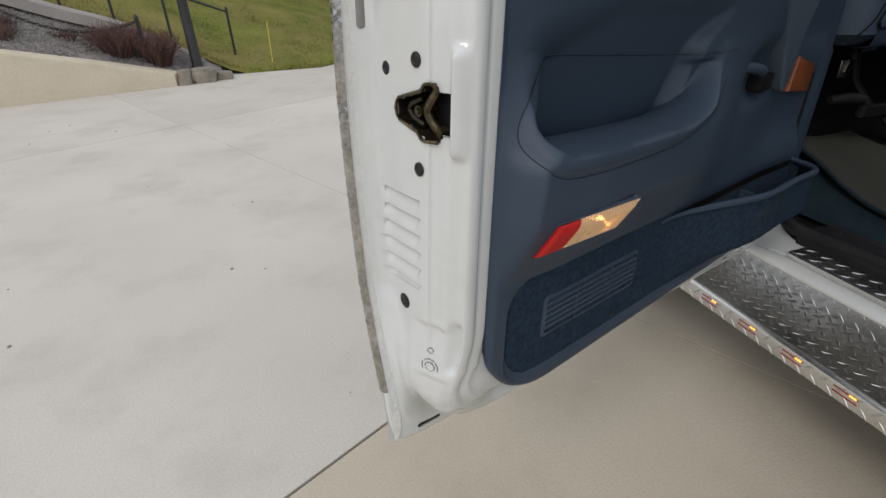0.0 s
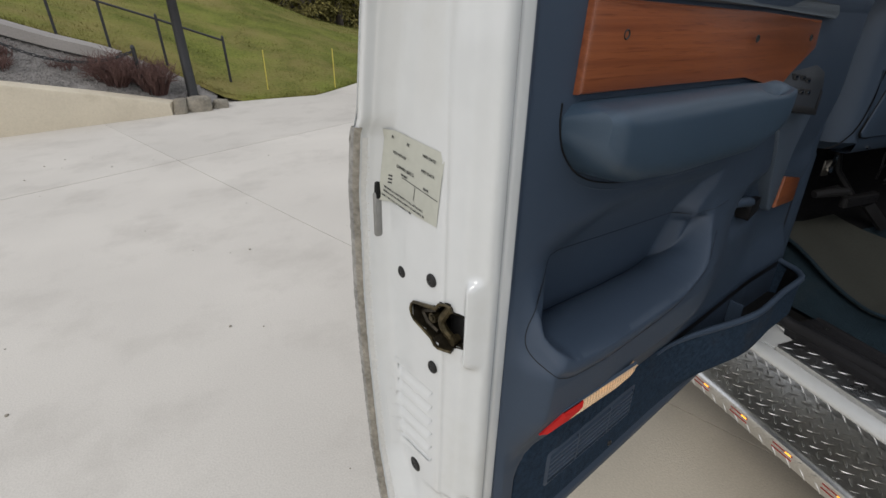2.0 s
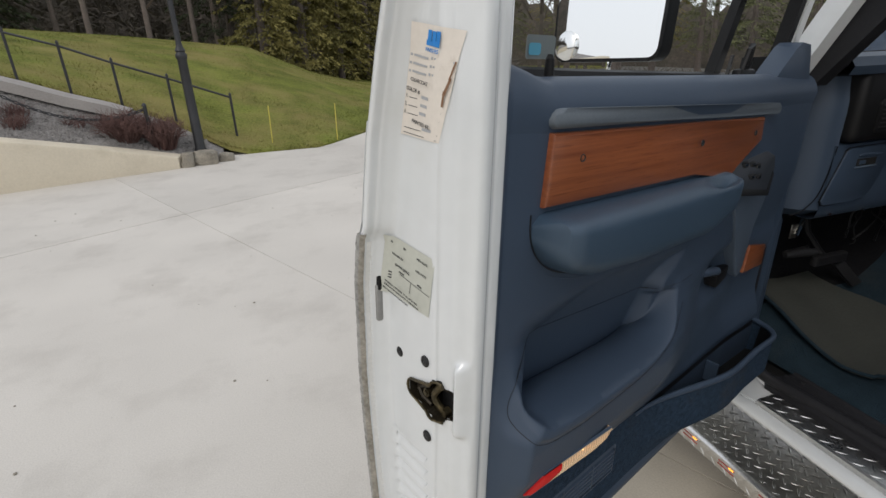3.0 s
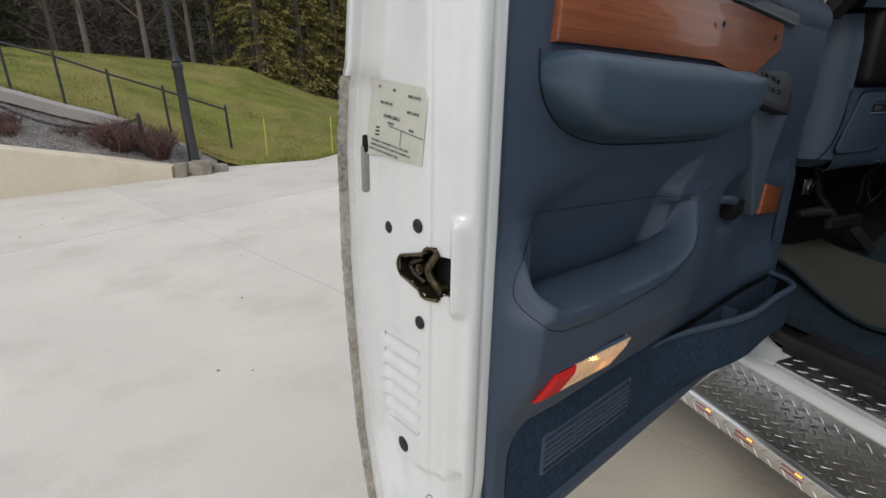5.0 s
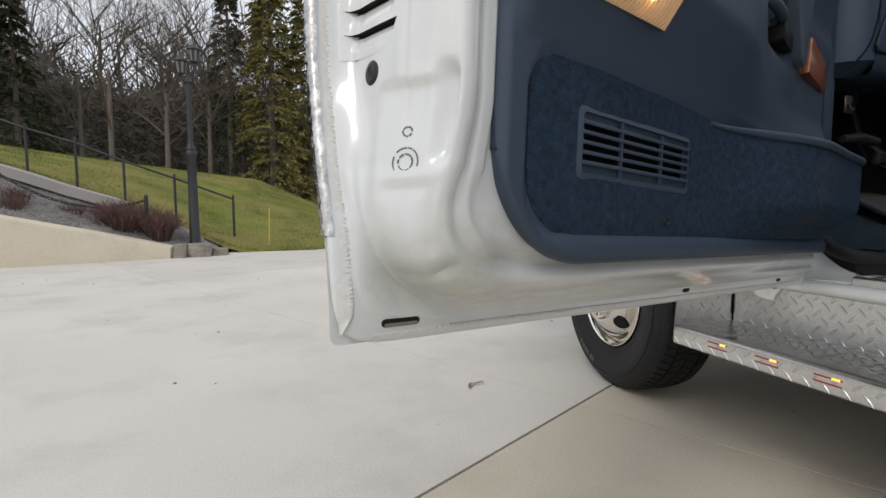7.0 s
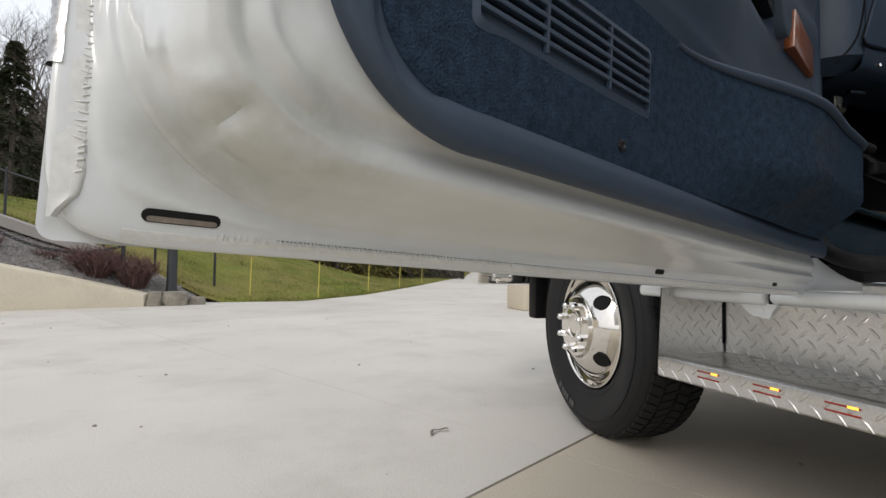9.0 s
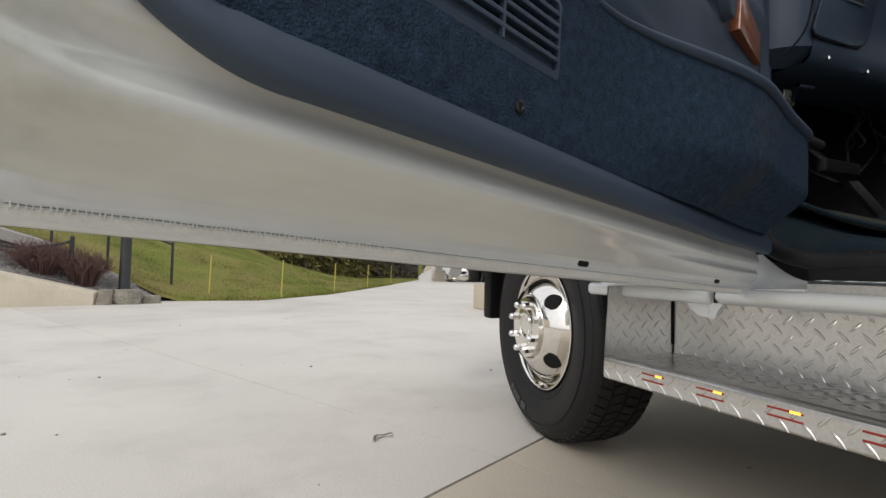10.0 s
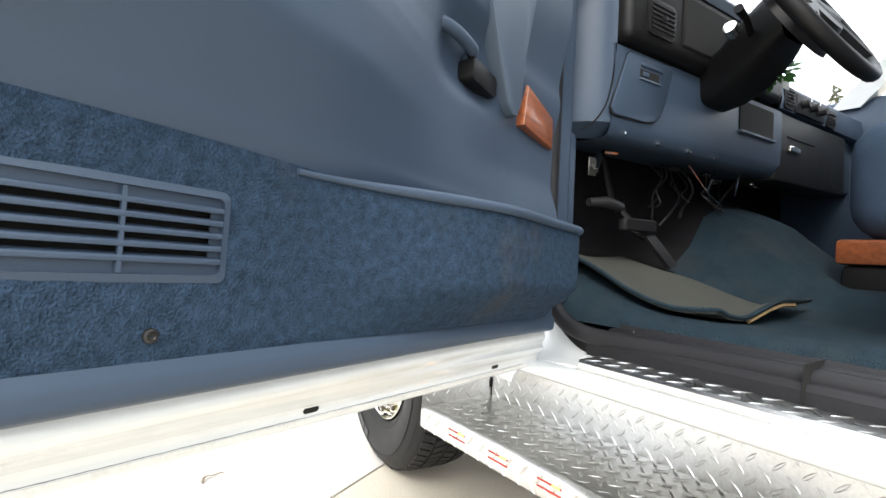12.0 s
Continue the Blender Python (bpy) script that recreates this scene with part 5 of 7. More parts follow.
for k in range(72):
    a0 = 2 * math.pi * k / 72
    for x0, x1, tw in ((0.006, 0.044, 0.03), (0.054, 0.094, -0.03), (0.104, 0.144, 0.03), (0.154, 0.194, -0.03)):
        vs = []
        for r in (0.384, 0.3955):
            for x, da in ((x0, 0), (x1, tw), (x1, tw + 0.068), (x0, 0.068)):
                a = a0 + da
                edge = 0.006 if (x < 0.02 or x > 0.18) else 0.0
                vs.append(bm.verts.new((x, (r - edge) * math.cos(a), (r - edge) * math.sin(a))))
        for q in ((4, 5, 6, 7), (0, 1, 5, 4), (1, 2, 6, 5), (2, 3, 7, 6), (3, 0, 4, 7)):
            bm.faces.new([vs[i] for i in q])
tagged(part("tread", bm, RUBBER, tyre, "tread blocks"), kind="stuff")
for r, x in ((0.338, -0.0310), (0.250, -0.0155), (0.362, -0.0170)):
    part("sidewall_ring", tube([(x, r * math.cos(a), r * math.sin(a)) for a in np.linspace(0, 2 * math.pi, 73)], 0.0022, 5), RUBBER, tyre)
RAISED = material("raised_rubber", (0.06, 0.06, 0.06), 0.6)
for a in (-0.62, -0.54, -0.47, -0.40, -0.30, -0.24, 2.3, 2.38, 2.46, 2.55):
    b = box(-0.0352, -0.033, -0.009, 0.009, 0.300, 0.326, 0.0008, 1)
    b.transform(Matrix.Rotation(math.pi - a, 4, "X"))
    part("raised_mark", b, RAISED, tyre)
rim_prof = [(0.03, 0.214), (0.004, 0.218), (-0.006, 0.222), (-0.010, 0.2195), (-0.009, 0.214), (0.004, 0.208), (0.018, 0.203), (0.022, 0.198), (0.014, 0.190), (-0.004, 0.180), (-0.024, 0.162), (-0.040, 0.142), (-0.050, 0.124), (-0.053, 0.117), (-0.052, 0.112),
            (-0.058, 0.109), (-0.064, 0.106), (-0.066, 0.100), (-0.066, 0.060), (-0.070, 0.056), (-0.070, 0.040), (-0.066, 0.036), (-0.066, 0.0005)]
rim = part("rim", grid(ring_rows(smooth_curve(rim_prof, 2), 72), True), STEEL, wheel, "polished stainless wheel simulator")
for k in range(8):
    a = math.pi * 2 * (k + 0.5) / 8
    c = Vector((0, 0.083 * math.cos(a), 0.083 * math.sin(a)))
    bm = cyl(c + Vector((-0.062, 0, 0)), c + Vector((-0.086, 0, 0)), 0.0135, 0.0135, 6)
    rows = [[c + Vector((-0.086 - h, r * math.cos(q), r * math.sin(q))) for q in np.linspace(0, 2 * math.pi, 13)[:-1]] for h, r in ((0, 0.0125), (0.006, 0.011), (0.010, 0.0065), (0.0115, 0.001))]
    add_grid(bm, rows, True)
    part("lug_nut", bm, CHROME, rim, "domed chrome lug nut")
for a in (38, 142, 218, 322):
    c, s = math.cos(radians(a)), math.sin(radians(a))
    bm = bmesh.new()
    rows = []
    for h, f in ((0.0, 1.0), (0.012, 0.92), (0.03, 0.9)):
        rows.append([(-0.0275 + 0.95 * 0.021 * math.cos(q) * f + h - 0.002, (0.163 + 0.021 * f * math.cos(q)) * c - 0.026 * f * math.sin(q) * s, (0.163 + 0.021 * f * math.cos(q)) * s + 0.026 * f * math.sin(q) * c) for q in np.linspace(0, 2 * math.pi, 21)[:-1]])
    add_grid(bm, rows, True)
    bm.faces.new([bm.verts.new((p[0] - 0.0006, p[1], p[2])) for p in rows[0]])
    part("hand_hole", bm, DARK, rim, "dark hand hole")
part("brake_hub", cyl((0.05, 0, 0), (0.2, 0, 0), 0.18, n=32), DARK, wheel)

# fender, bonnet, bumper, underside
bm = bmesh.new()
rows = []
for y in np.linspace(1.72, 3.05, 34):
    d = abs(y - 2.37)
    arch = 0.36 + math.sqrt(max(0, 0.44 ** 2 - d * d)) if d < 0.44 else (0.50 if y < 2.2 else 0.52)
    rows.append([T(1.665, y, max(arch, 0.50)), T(1.615, y, max(arch, 0.50) + 0.004), T(1.605, y, max(arch + 0.02, 0.62)), T(1.60, y, 0.98), T(1.62, y, 1.10), T(1.70, y, 1.18), T(2.55, y, 1.21), T(3.40, y, 1.18), T(3.48, y, 1.10), T(3.50, y, 0.98), T(3.495, y, max(arch + 0.02, 0.62)), T(3.48, y, max(arch, 0.50))])
add_grid(bm, rows)
add_grid(bm, [rows[-1], [Vector((p.x, p.y, 0.5)) for p in rows[-1]]])
part("fender", bm, PAINT, truck, "white front fender and bonnet")
part("inner_fender", tbox(1.86, 1.9, 1.9, 2.9, 0.4, 1.1), BLACK, truck)
part("bumper", tbox(1.56, 3.6, 2.86, 3.02, 0.47, 0.62, 0.02), CHROME, truck, "front bumper")
part("bumper_end", tbox(1.80, 1.93, 2.80, 2.86, 0.33, 0.56, 0.012), BLACK, truck, "black bumper end cap")
part("chassis", tbox(1.95, 3.3, -2.4, 2.7, 0.40, 0.52, 0.02), BLACK, truck, "dark frame underneath the cab")
# rails, crossmember and exhaust block: added to keep light off the ground below
for x in (1.93, 3.12):
    part("frame_rail", tbox(x, x + 0.09, -2.4, 2.05, 0.27, 0.50, 0.012), BLACK, truck, "dark frame rail added to shade the ground")
part("crossmember", tbox(1.98, 3.3, 0.9, 1.05, 0.24, 0.42, 0.02), BLACK, truck, "dark crossmember added to shade the ground")
part("exhaust", tbox(2.2, 2.5, -1.5, 2.2, 0.22, 0.36, 0.05), BLACK, truck, "dark driveline block added to shade the ground")
part("far_running_board", tbox(3.42, 3.62, -0.35, 1.9, 0.25, 0.5, 0.01), BLACK, truck)
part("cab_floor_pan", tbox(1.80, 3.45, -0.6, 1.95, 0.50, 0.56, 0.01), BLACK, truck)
part("bed_side", tbox(1.60, 3.5, -3.0, -0.62, 0.55, 1.25, 0.04), PAINT, truck, "white truck bed")
for yy, xx in ((-1.6, 1.72), (-1.6, 3.25), (2.37, 3.25)):
    w = new("far_wheel")
    w.parent = truck
    w.matrix_local = truck_inv @ pose(xx, yy, 0.348) @ Matrix.Scale(0.9, 4)
    part("far_tyre", grid(ring_rows(tyre_prof, 48), True), RUBBER, w)

# ---- cabin ----
def floor_z(y):
    return 0.578 + 0.112 * step(y, 1.44, 1.80) + 1.5 * max(0, y - 1.80)


rows = []
for y in np.linspace(1.885, Y_REAR, 66):
    f, hump = floor_z(y), 0.35 + 0.65 * step(y, 1.36, 1.60)
    rows.append([T(1.795, y, 0.572), T(1.81, y, 0.588), T(1.835, y, 0.597 + (f - 0.578) * 0.3), T(1.88, y, 0.599 + (f - 0.578) * 0.6), T(1.93, y, max(f, 0.582) + 0.010), T(2.1, y, f), T(2.30, y, f),
                 T(2.40, y, f + 0.07 * hump), T(2.47, y, f + 0.16 * hump), T(2.56, y, f + 0.195 * hump), T(2.75, y, f + 0.20 * hump), T(3.4, y, f)])
# toe end of the floor split off in black: shade under the dash as colour
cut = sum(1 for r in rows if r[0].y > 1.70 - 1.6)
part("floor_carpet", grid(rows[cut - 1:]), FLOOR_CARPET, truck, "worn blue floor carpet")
UNDERDASH_SHADE = material("underdash_shade", (0.008, 0.008, 0.009), 0.95, vary=0.4, scale=9, fine=90, bump=0.6, spec=0.1)
part("toe_floor", grid(rows[:cut]), UNDERDASH_SHADE, truck, "floor under the pedals, blackened for the shade below the dash")
# rubber-backed mat, wavy, its rear edge curled up
rows = []
for i in range(41):
    y = 1.78 - 0.395 * i / 40
    row = []
    for j in range(29):
        k = j / 28
        x0 = 1.885 + 0.045 * (1 - math.sqrt(max(0, 1 - max(0, (i - 32) / 9) ** 2)))
        x1 = 2.34 - 0.17 * step(y, 1.50, 1.76)
        x = x0 + (x1 - x0) * k
        curl = 0.036 * step(1.49 - y, 0, 0.12) * step(x, 1.97, 2.22) + 0.010 * (1 - step(k, 0, 0.12))
        z = floor_z(y) + 0.027 - 0.012 * step(x, 1.92, 2.05) + curl + 0.006 * noise.noise(Vector((x * 9, y * 9, 4)))
        row.append(T(x, y, z))
    rows.append(row)
bm = grid(rows)
add_grid(bm, [[p - Vector((0, 0, 0.007)) for p in r] for r in rows])
add_grid(bm, [[r[0], r[0] - Vector((0, 0, 0.007))] for r in rows])
add_grid(bm, [[p, p - Vector((0, 0, 0.007))] for p in rows[-1]])
mat = part("floor_mat", bm, material("grey_mat", (0.036, 0.038, 0.031), 0.9, vary=0.2, scale=10, fine=160, bump=0.6), truck, "faded olive-grey floor mat curling at the edge")
part("mat_binding", tube([rows[i][0] for i in range(41)] + rows[-1][1:], 0.0048, 6), FLOOR_CARPET, mat, "blue bound edge of the mat")
part("mat_backing", tube([p - Vector((0, -0.004, 0.012)) for p in rows[-1][9:24]], 0.005, 5), material("jute_backing", (0.22, 0.15, 0.07), 0.95, vary=0.3, scale=40, fine=300), mat, "tan jute backing under the curled edge")
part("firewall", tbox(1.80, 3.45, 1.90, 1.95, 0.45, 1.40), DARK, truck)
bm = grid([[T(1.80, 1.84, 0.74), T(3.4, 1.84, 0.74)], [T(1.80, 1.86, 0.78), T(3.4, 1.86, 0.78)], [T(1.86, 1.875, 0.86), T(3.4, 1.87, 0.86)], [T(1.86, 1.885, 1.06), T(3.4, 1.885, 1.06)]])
part("toe_board_pad", bm, UNDERDASH_SHADE, truck, "black pad under the dash")
part("kick_panel", tbox(1.79, 1.845, 1.665, 1.95, 0.60, 0.985, 0.02), VINYL, truck, "blue kick panel")

# dashboard: lower panel, rounded end cap, instrument bezel, fuse door, vents
prof = [(1.80, 0.980), (1.66, 0.972), (1.632, 0.974), (1.622, 0.982), (1.614, 1.010), (1.611, 1.06), (1.611, 1.15), (1.614, 1.176), (1.63, 1.182), (1.80, 1.19)]
bm = grid([[T(x, y, z) for y, z in prof] for x in np.linspace(1.885, 2.72, 20)])
dash = part("dashboard", bm, VINYL, truck, "blue dashboard with black instrument bezel")
plan = smooth_curve([(1.800, 1.80), (1.803, 1.735), (1.815, 1.69), (1.835, 1.655), (1.860, 1.630), (1.884, 1.618), (1.893, 1.613)], 4)
bm = bmesh.new()
for z0, z1 in ((0.975, 1.345),):
    rows = []
    for z in np.linspace(z0, z1, 14):
        k = (z - z0) / (z1 - z0)
        tuck = 0.05 * (1 - min(1, k / 0.10)) ** 2 + 0.015 * step(k, 0.8, 1)
        rows.append([T(x + tuck * 0.3, y + tuck, z) for x, y in plan])
    add_grid(bm, rows)
part("dash_end", bm, VINYL, dash, "rounded blue dash end cap")
crease = [T(x - 0.001, y - 0.0012, z) for x, y, z in smooth_curve([(1.8905, 1.613, 1.175), (1.886, 1.616, 1.10), (1.874, 1.622, 1.04), (1.852, 1.637, 1.0), (1.836, 1.655, 0.985)], 5)]
part("dash_end_seam", tube(crease, 0.0016, 5), BLACK, dash, "thin dark seam beside the end cap")
bm = tbox(1.897, 2.66, 1.585, 1.72, 1.184, 1.36, 0.022, 3)
part("instrument_bezel", bm, BLACK, dash, "black instrument panel bezel")
bm = grid([[T(x, y, z) for y, z in ((1.585, 1.352), (1.575, 1.372), (1.59, 1.392), (1.66, 1.398), (1.84, 1.36), (1.95, 1.33))] for x in np.linspace(1.82, 2.74, 12)])
part("dash_hood", bm, VINYL, dash, "dark blue dash top over the instruments")
part("gauge_face", tbox(2.10, 2.58, 1.580, 1.588, 1.215, 1.335, 0.003, 1), DARK, dash, "dark gauge glass")
bm = grid([[T(x, y, z) for y, z in ((1.66, 1.178), (1.612, 1.186), (1.606, 1.215), (1.612, 1.262), (1.64, 1.285), (1.76, 1.30), (1.95, 1.31))] for x in np.linspace(2.70, 3.42, 14)])
part("passenger_dash", bm, VINYL, dash, "blue passenger side dash top")
part("centre_panel", tbox(2.70, 3.28, 1.615, 1.75, 0.96, 1.180, 0.014), BLACK, dash, "black centre panel with a metal lever")
part("lower_glovebox", tbox(3.26, 3.42, 1.64, 1.80, 0.98, 1.185, 0.012), VINYL, dash, "dark blue glovebox")
part("ashtray_lever", tbox(2.772, 2.853, 1.604, 1.618, 1.060, 1.079, 0.004), STEEL, dash, "bright metal lever")
part("centre_slot", tbox(2.77, 2.98, 1.611, 1.618, 1.105, 1.110), SEAL, dash)
# fuse door let into the panel, its gap all round
fuse = [(1.874, 1.033), (1.882, 1.021), (1.90, 1.018), (1.995, 1.020), (2.034, 1.024), (2.058, 1.044), (2.088, 1.110), (2.103, 1.160), (2.097, 1.169), (1.938, 1.167), (1.925, 1.159)]
part("fuse_door_gap", prism([(1.993 + (a - 1.993) * 1.018, 1.092 + (b - 1.092) * 1.03) for a, b in fuse], lambda a, b, h: T(a, 1.6125 - 0.0035 * h, b)), BLACK, dash, "thin gap round the fuse box door")
fd = part("fuse_door", prism(fuse, lambda a, b, h: T(a, 1.612 - 0.0062 * h, b), bev=0.003), VINYL, dash, "square fuse box door with a rounded corner")
part("fuse_latch", tbox(1.969, 2.044, 1.6045, 1.609, 1.117, 1.137, 0.0015, 1), DARK, fd, "dark recessed latch")
part("fuse_latch_lip", tbox(1.967, 2.048, 1.602, 1.608, 1.112, 1.117, 0.002), VINYL_LIGHT, fd, "pale latch lip")
part("fuse_latch_tab", tbox(1.978, 2.002, 1.6025, 1.607, 1.121, 1.132, 0.002), VINYL, fd)
part("fuse_latch_brow", tbox(1.972, 2.058, 1.6025, 1.608, 1.143, 1.150, 0.0015, 1), VINYL, fd)


def vent(x0, x1, z0, z1, y):
    v = part("air_vent", prism(rounded(x0, x1, z0, z1, 0.012), lambda a, b, h: T(a, y + 0.02 - 0.02 * h, b), bev=0.003), BLACK, dash, "black louvred air vent")
    part("vent_mouth", prism(rounded(x0 + 0.008, x1 - 0.008, z0 + 0.008, z1 - 0.008, 0.008), lambda a, b, h: T(a, y + 0.004 - 0.0045 * h, b)), DARK, v)
    k = z0 + 0.013
    while k < z1 - 0.01:
        part("vent_slat", tbox(x0 + 0.008, x1 - 0.008, y - 0.004, y + 0.002, k, k + 0.003), SEAL, v)
        k += 0.0105
    part("vent_tab", cyl(T((x0 + x1) / 2, y, (z0 + z1) / 2), T((x0 + x1) / 2, y - 0.010, (z0 + z1) / 2), 0.006, 0.005, 10), SEAL, v)


vent(1.958, 2.062, 1.208, 1.290, 1.579)
vent(2.718, 2.790, 1.190, 1.258, 1.604)
vent(3.055, 3.135, 1.186, 1.245, 1.604)
part("control_panel", tbox(2.80, 3.03, 1.602, 1.615, 1.188, 1.252, 0.006), BLACK, dash, "black heater control panel")
for x in (2.845, 2.915, 2.985):
    part("dash_knob", cyl(T(x, 1.604, 1.222), T(x, 1.580, 1.222), 0.016, 0.013, 16), SEAL, dash, "black knob with a pale mark")
    part("knob_mark", tbox(x - 0.002, x + 0.002, 1.578, 1.582, 1.224, 1.237), CHROME, dash)
part("radio_recess", prism(rounded(2.445, 2.655, 1.075, 1.160, 0.008), lambda a, b, h: T(a, 1.618 - 0.0095 * h, b)), DARK, dash, "dark open recess in the dash")
part("recess_lip", tbox(2.440, 2.66, 1.600, 1.612, 1.068, 1.076, 0.003), VINYL_LIGHT, dash, "pale lower lip of the recess")
for x, z in ((1.937, 0.987), (2.075, 0.982), (2.21, 0.982), (2.34, 0.984)):
    part("dash_screw", cyl(T(x, 1.625, z), T(x, 1.6145, z), 0.0036, n=10), STEEL, dash, "bright dash screw")
# brackets, linkages and wires under the dash
for a, b, r in (((1.958, 1.69, 0.957), (2.010, 1.69, 0.961), 0.006), ((1.918, 1.68, 0.905), (1.946, 1.69, 0.945), 0.008), ((1.935, 1.71, 0.835), (2.03, 1.71, 0.838), 0.007), ((2.493, 1.69, 0.996), (2.438, 1.69, 0.905), 0.003), ((2.438, 1.69, 0.905), (2.552, 1.70, 0.868), 0.0025), ((2.335, 1.69, 0.972), (2.43, 1.69, 0.91), 0.0025), ((2.600, 1.69, 0.905), (2.632, 1.69, 0.990), 0.004)):
    part("bracket", cyl(T(*a), T(*b), r, n=8), SCREW if r == 0.007 else STEEL, truck, "bare metal bracket under the dash")
random.seed(21)
for i in range(11):
    x = random.uniform(2.2, 2.75)
    p = [T(x, 1.74, 0.97)]
    for k in range(4):
        p.append(p[-1] + Vector((random.uniform(-0.06, 0.06), random.uniform(-0.03, 0.02), -random.uniform(0.01, 0.05))))
    part("loose_wire", tube([Vector(q) for q in smooth_curve(p, 3)], random.choice((0.0022, 0.003, 0.004)), 5), (BLACK, SCREW, BLACK, SCREW)[i % 4], truck, "wire hanging under the dash")
for i, (x, y, z) in enumerate(((2.42, 1.69, 0.975), (2.45, 1.70, 0.955), (2.52, 1.71, 0.94), (2.56, 1.72, 0.95), (2.30, 1.71, 0.955))):
    part("wire_clip", tbox(x, x + 0.022, y, y + 0.02, z, z + 0.012, 0.003), STEEL if i % 2 else SCREW, truck, "small metal clip")
own = tbox(1.902, 1.928, 1.684, 1.688, 0.895, 0.938, 0.001, 1)
cyl(T(1.912, 1.684, 0.915), T(1.912, 1.680, 0.915), 0.004, n=10, bm=own)
part("bracket_plate", own, material("dull_steel", (0.16, 0.155, 0.14), 0.45, 1.0, vary=0.3, scale=40, fine=200), truck, "bright metal bracket plate")
for x, z in ((2.665, 0.992), (2.672, 0.978), (2.71, 0.952), (2.735, 0.945)):
    part("wire_terminal", tbox(x, x + 0.018, 1.688, 1.70, z, z + 0.009, 0.003), STEEL, truck, "bright wire terminal")
part("parking_pedal", tube([T(1.925, 1.70, 0.834), T(1.975, 1.69, 0.838), T(2.036, 1.69, 0.830)], [0.010, 0.014, 0.012], 10), RUBBER, truck, "black parking brake pedal")
# pedals
pd = part("brake_pedal", tbox(2.055, 2.195, 1.690, 1.712, 0.774, 0.806, 0.006), RUBBER, truck, "worn black brake pedal")
for k in range(5):
    part("pad_rib", tbox(2.062, 2.188, 1.6875, 1.6915, 0.778 + 0.0055 * k, 0.7805 + 0.0055 * k), SEAL, pd)
part("pedal_arm", tube([T(2.11, 1.71, 0.795), T(2.10, 1.77, 0.86), T(2.09, 1.80, 0.99)], 0.010, 8), BLACK, pd, "black pedal arm")
pd = part("accelerator_pedal", prism([(2.160, 0.762), (2.205, 0.768), (2.283, 0.688), (2.238, 0.680)], lambda a, b, h: T(a, 1.715 - 0.014 * h - 0.3 * (0.77 - b), b), bev=0.003), RUBBER, truck, "ribbed black accelerator pedal")
part("pedal_arm", tube([T(2.19, 1.72, 0.755), T(2.17, 1.79, 0.80), T(2.17, 1.84, 0.90)], 0.006, 8), BLACK, pd, "thin pedal arm")
# steering column and wheel
bm = bmesh.new()
rows = []
for x, y, z, hx, hz in ((2.315, 1.640, 1.160, 0.040, 0.030), (2.315, 1.635, 1.160, 0.066, 0.048), (2.312, 1.622, 1.162, 0.074, 0.056), (2.30, 1.56, 1.180, 0.082, 0.066), (2.27, 1.49, 1.212, 0.088, 0.074), (2.235, 1.43, 1.240, 0.082, 0.068), (2.215, 1.395, 1.252, 0.062, 0.055)):
    rows.append([T(x + hx * math.copysign(abs(math.cos(a)) ** 0.45, math.cos(a)), y, z + hz * math.copysign(abs(math.sin(a)) ** 0.45, math.sin(a))) for a in np.linspace(0, 2 * math.pi, 33)[:-1]])
add_grid(bm, rows, True)
bm.faces.new([bm.verts.new(p) for p in rows[0]])
col = part("steering_column", bm, BLACK, truck, "black steering column shroud")
part("column_lever", tube([T(2.19, 1.47, 1.22), T(2.12, 1.45, 1.235), T(2.06, 1.44, 1.24)], [0.008, 0.007, 0.010], 8), BLACK, col, "black column stalk")
part("ignition_collar", tube([T(2.17, 1.50, 1.235), T(2.145, 1.50, 1.245)], 0.016, 12), STEEL, col, "metal lock collar")
bm = bmesh.new()
cen, ax = T(2.20, 1.365, 1.26), Vector((0, -0.85, 0.52)).normalized()
e1 = Vector((1, 0, 0))
e2 = ax.cross(e1)
pts = [cen + 0.195 * (math.cos(a) * e1 + math.sin(a) * e2) for a in np.linspace(0, 2 * math.pi, 49)]
tube(pts, 0.0165, 10, bm)
part("wheel_rim", bm, BLACK, col, "black steering wheel rim")
bm = cyl(cen + ax * 0.015, cen - ax * 0.04, 0.085, 0.11, 24)
for a in (0.15, math.pi - 0.15, 1.2 * math.pi, 1.8 * math.pi):
    tube([cen, cen + 0.19 * (math.cos(a) * e1 + math.sin(a) * e2)], 0.018, 8, bm)
part("wheel_hub", bm, BLACK, col, "black steering wheel hub")
# seat
bm = tbox(2.02, 2.62, 0.55, 1.16, 0.70, 0.92, 0.09, 4)
seat = part("seat", bm, FABRIC, truck, "blue cloth front seat")
b = tbox(2.02, 2.62, 0.42, 0.66, 0.86, 1.55, 0.09, 4)
part("backrest", b, FABRIC, seat, "blue cloth backrest")
part("seat_base", tbox(2.06, 2.6, 0.6, 1.1, 0.56, 0.72, 0.02), BLACK, seat)
part("console_trim", tbox(2.55, 2.88, 0.9, 1.41, 0.708, 0.774, 0.012), WOOD, truck, "stained wood console edge")
part("console", tbox(2.56, 2.86, 0.6, 1.40, 0.6, 0.709, 0.02), BLACK, truck, "dark centre console")
part("console_tower", tbox(2.57, 2.86, 0.85, 1.41, 0.772, 1.09, 0.09, 4), FABRIC, truck, "rounded blue carpeted console top")
part("passenger_seat", tbox(2.72, 3.35, 0.45, 1.12, 0.62, 1.05, 0.09, 4), FABRIC, truck, "blue cloth passenger seat")
part("passenger_backrest", tbox(2.72, 3.35, 0.42, 0.66, 0.86, 1.55, 0.09, 4), FABRIC, truck)
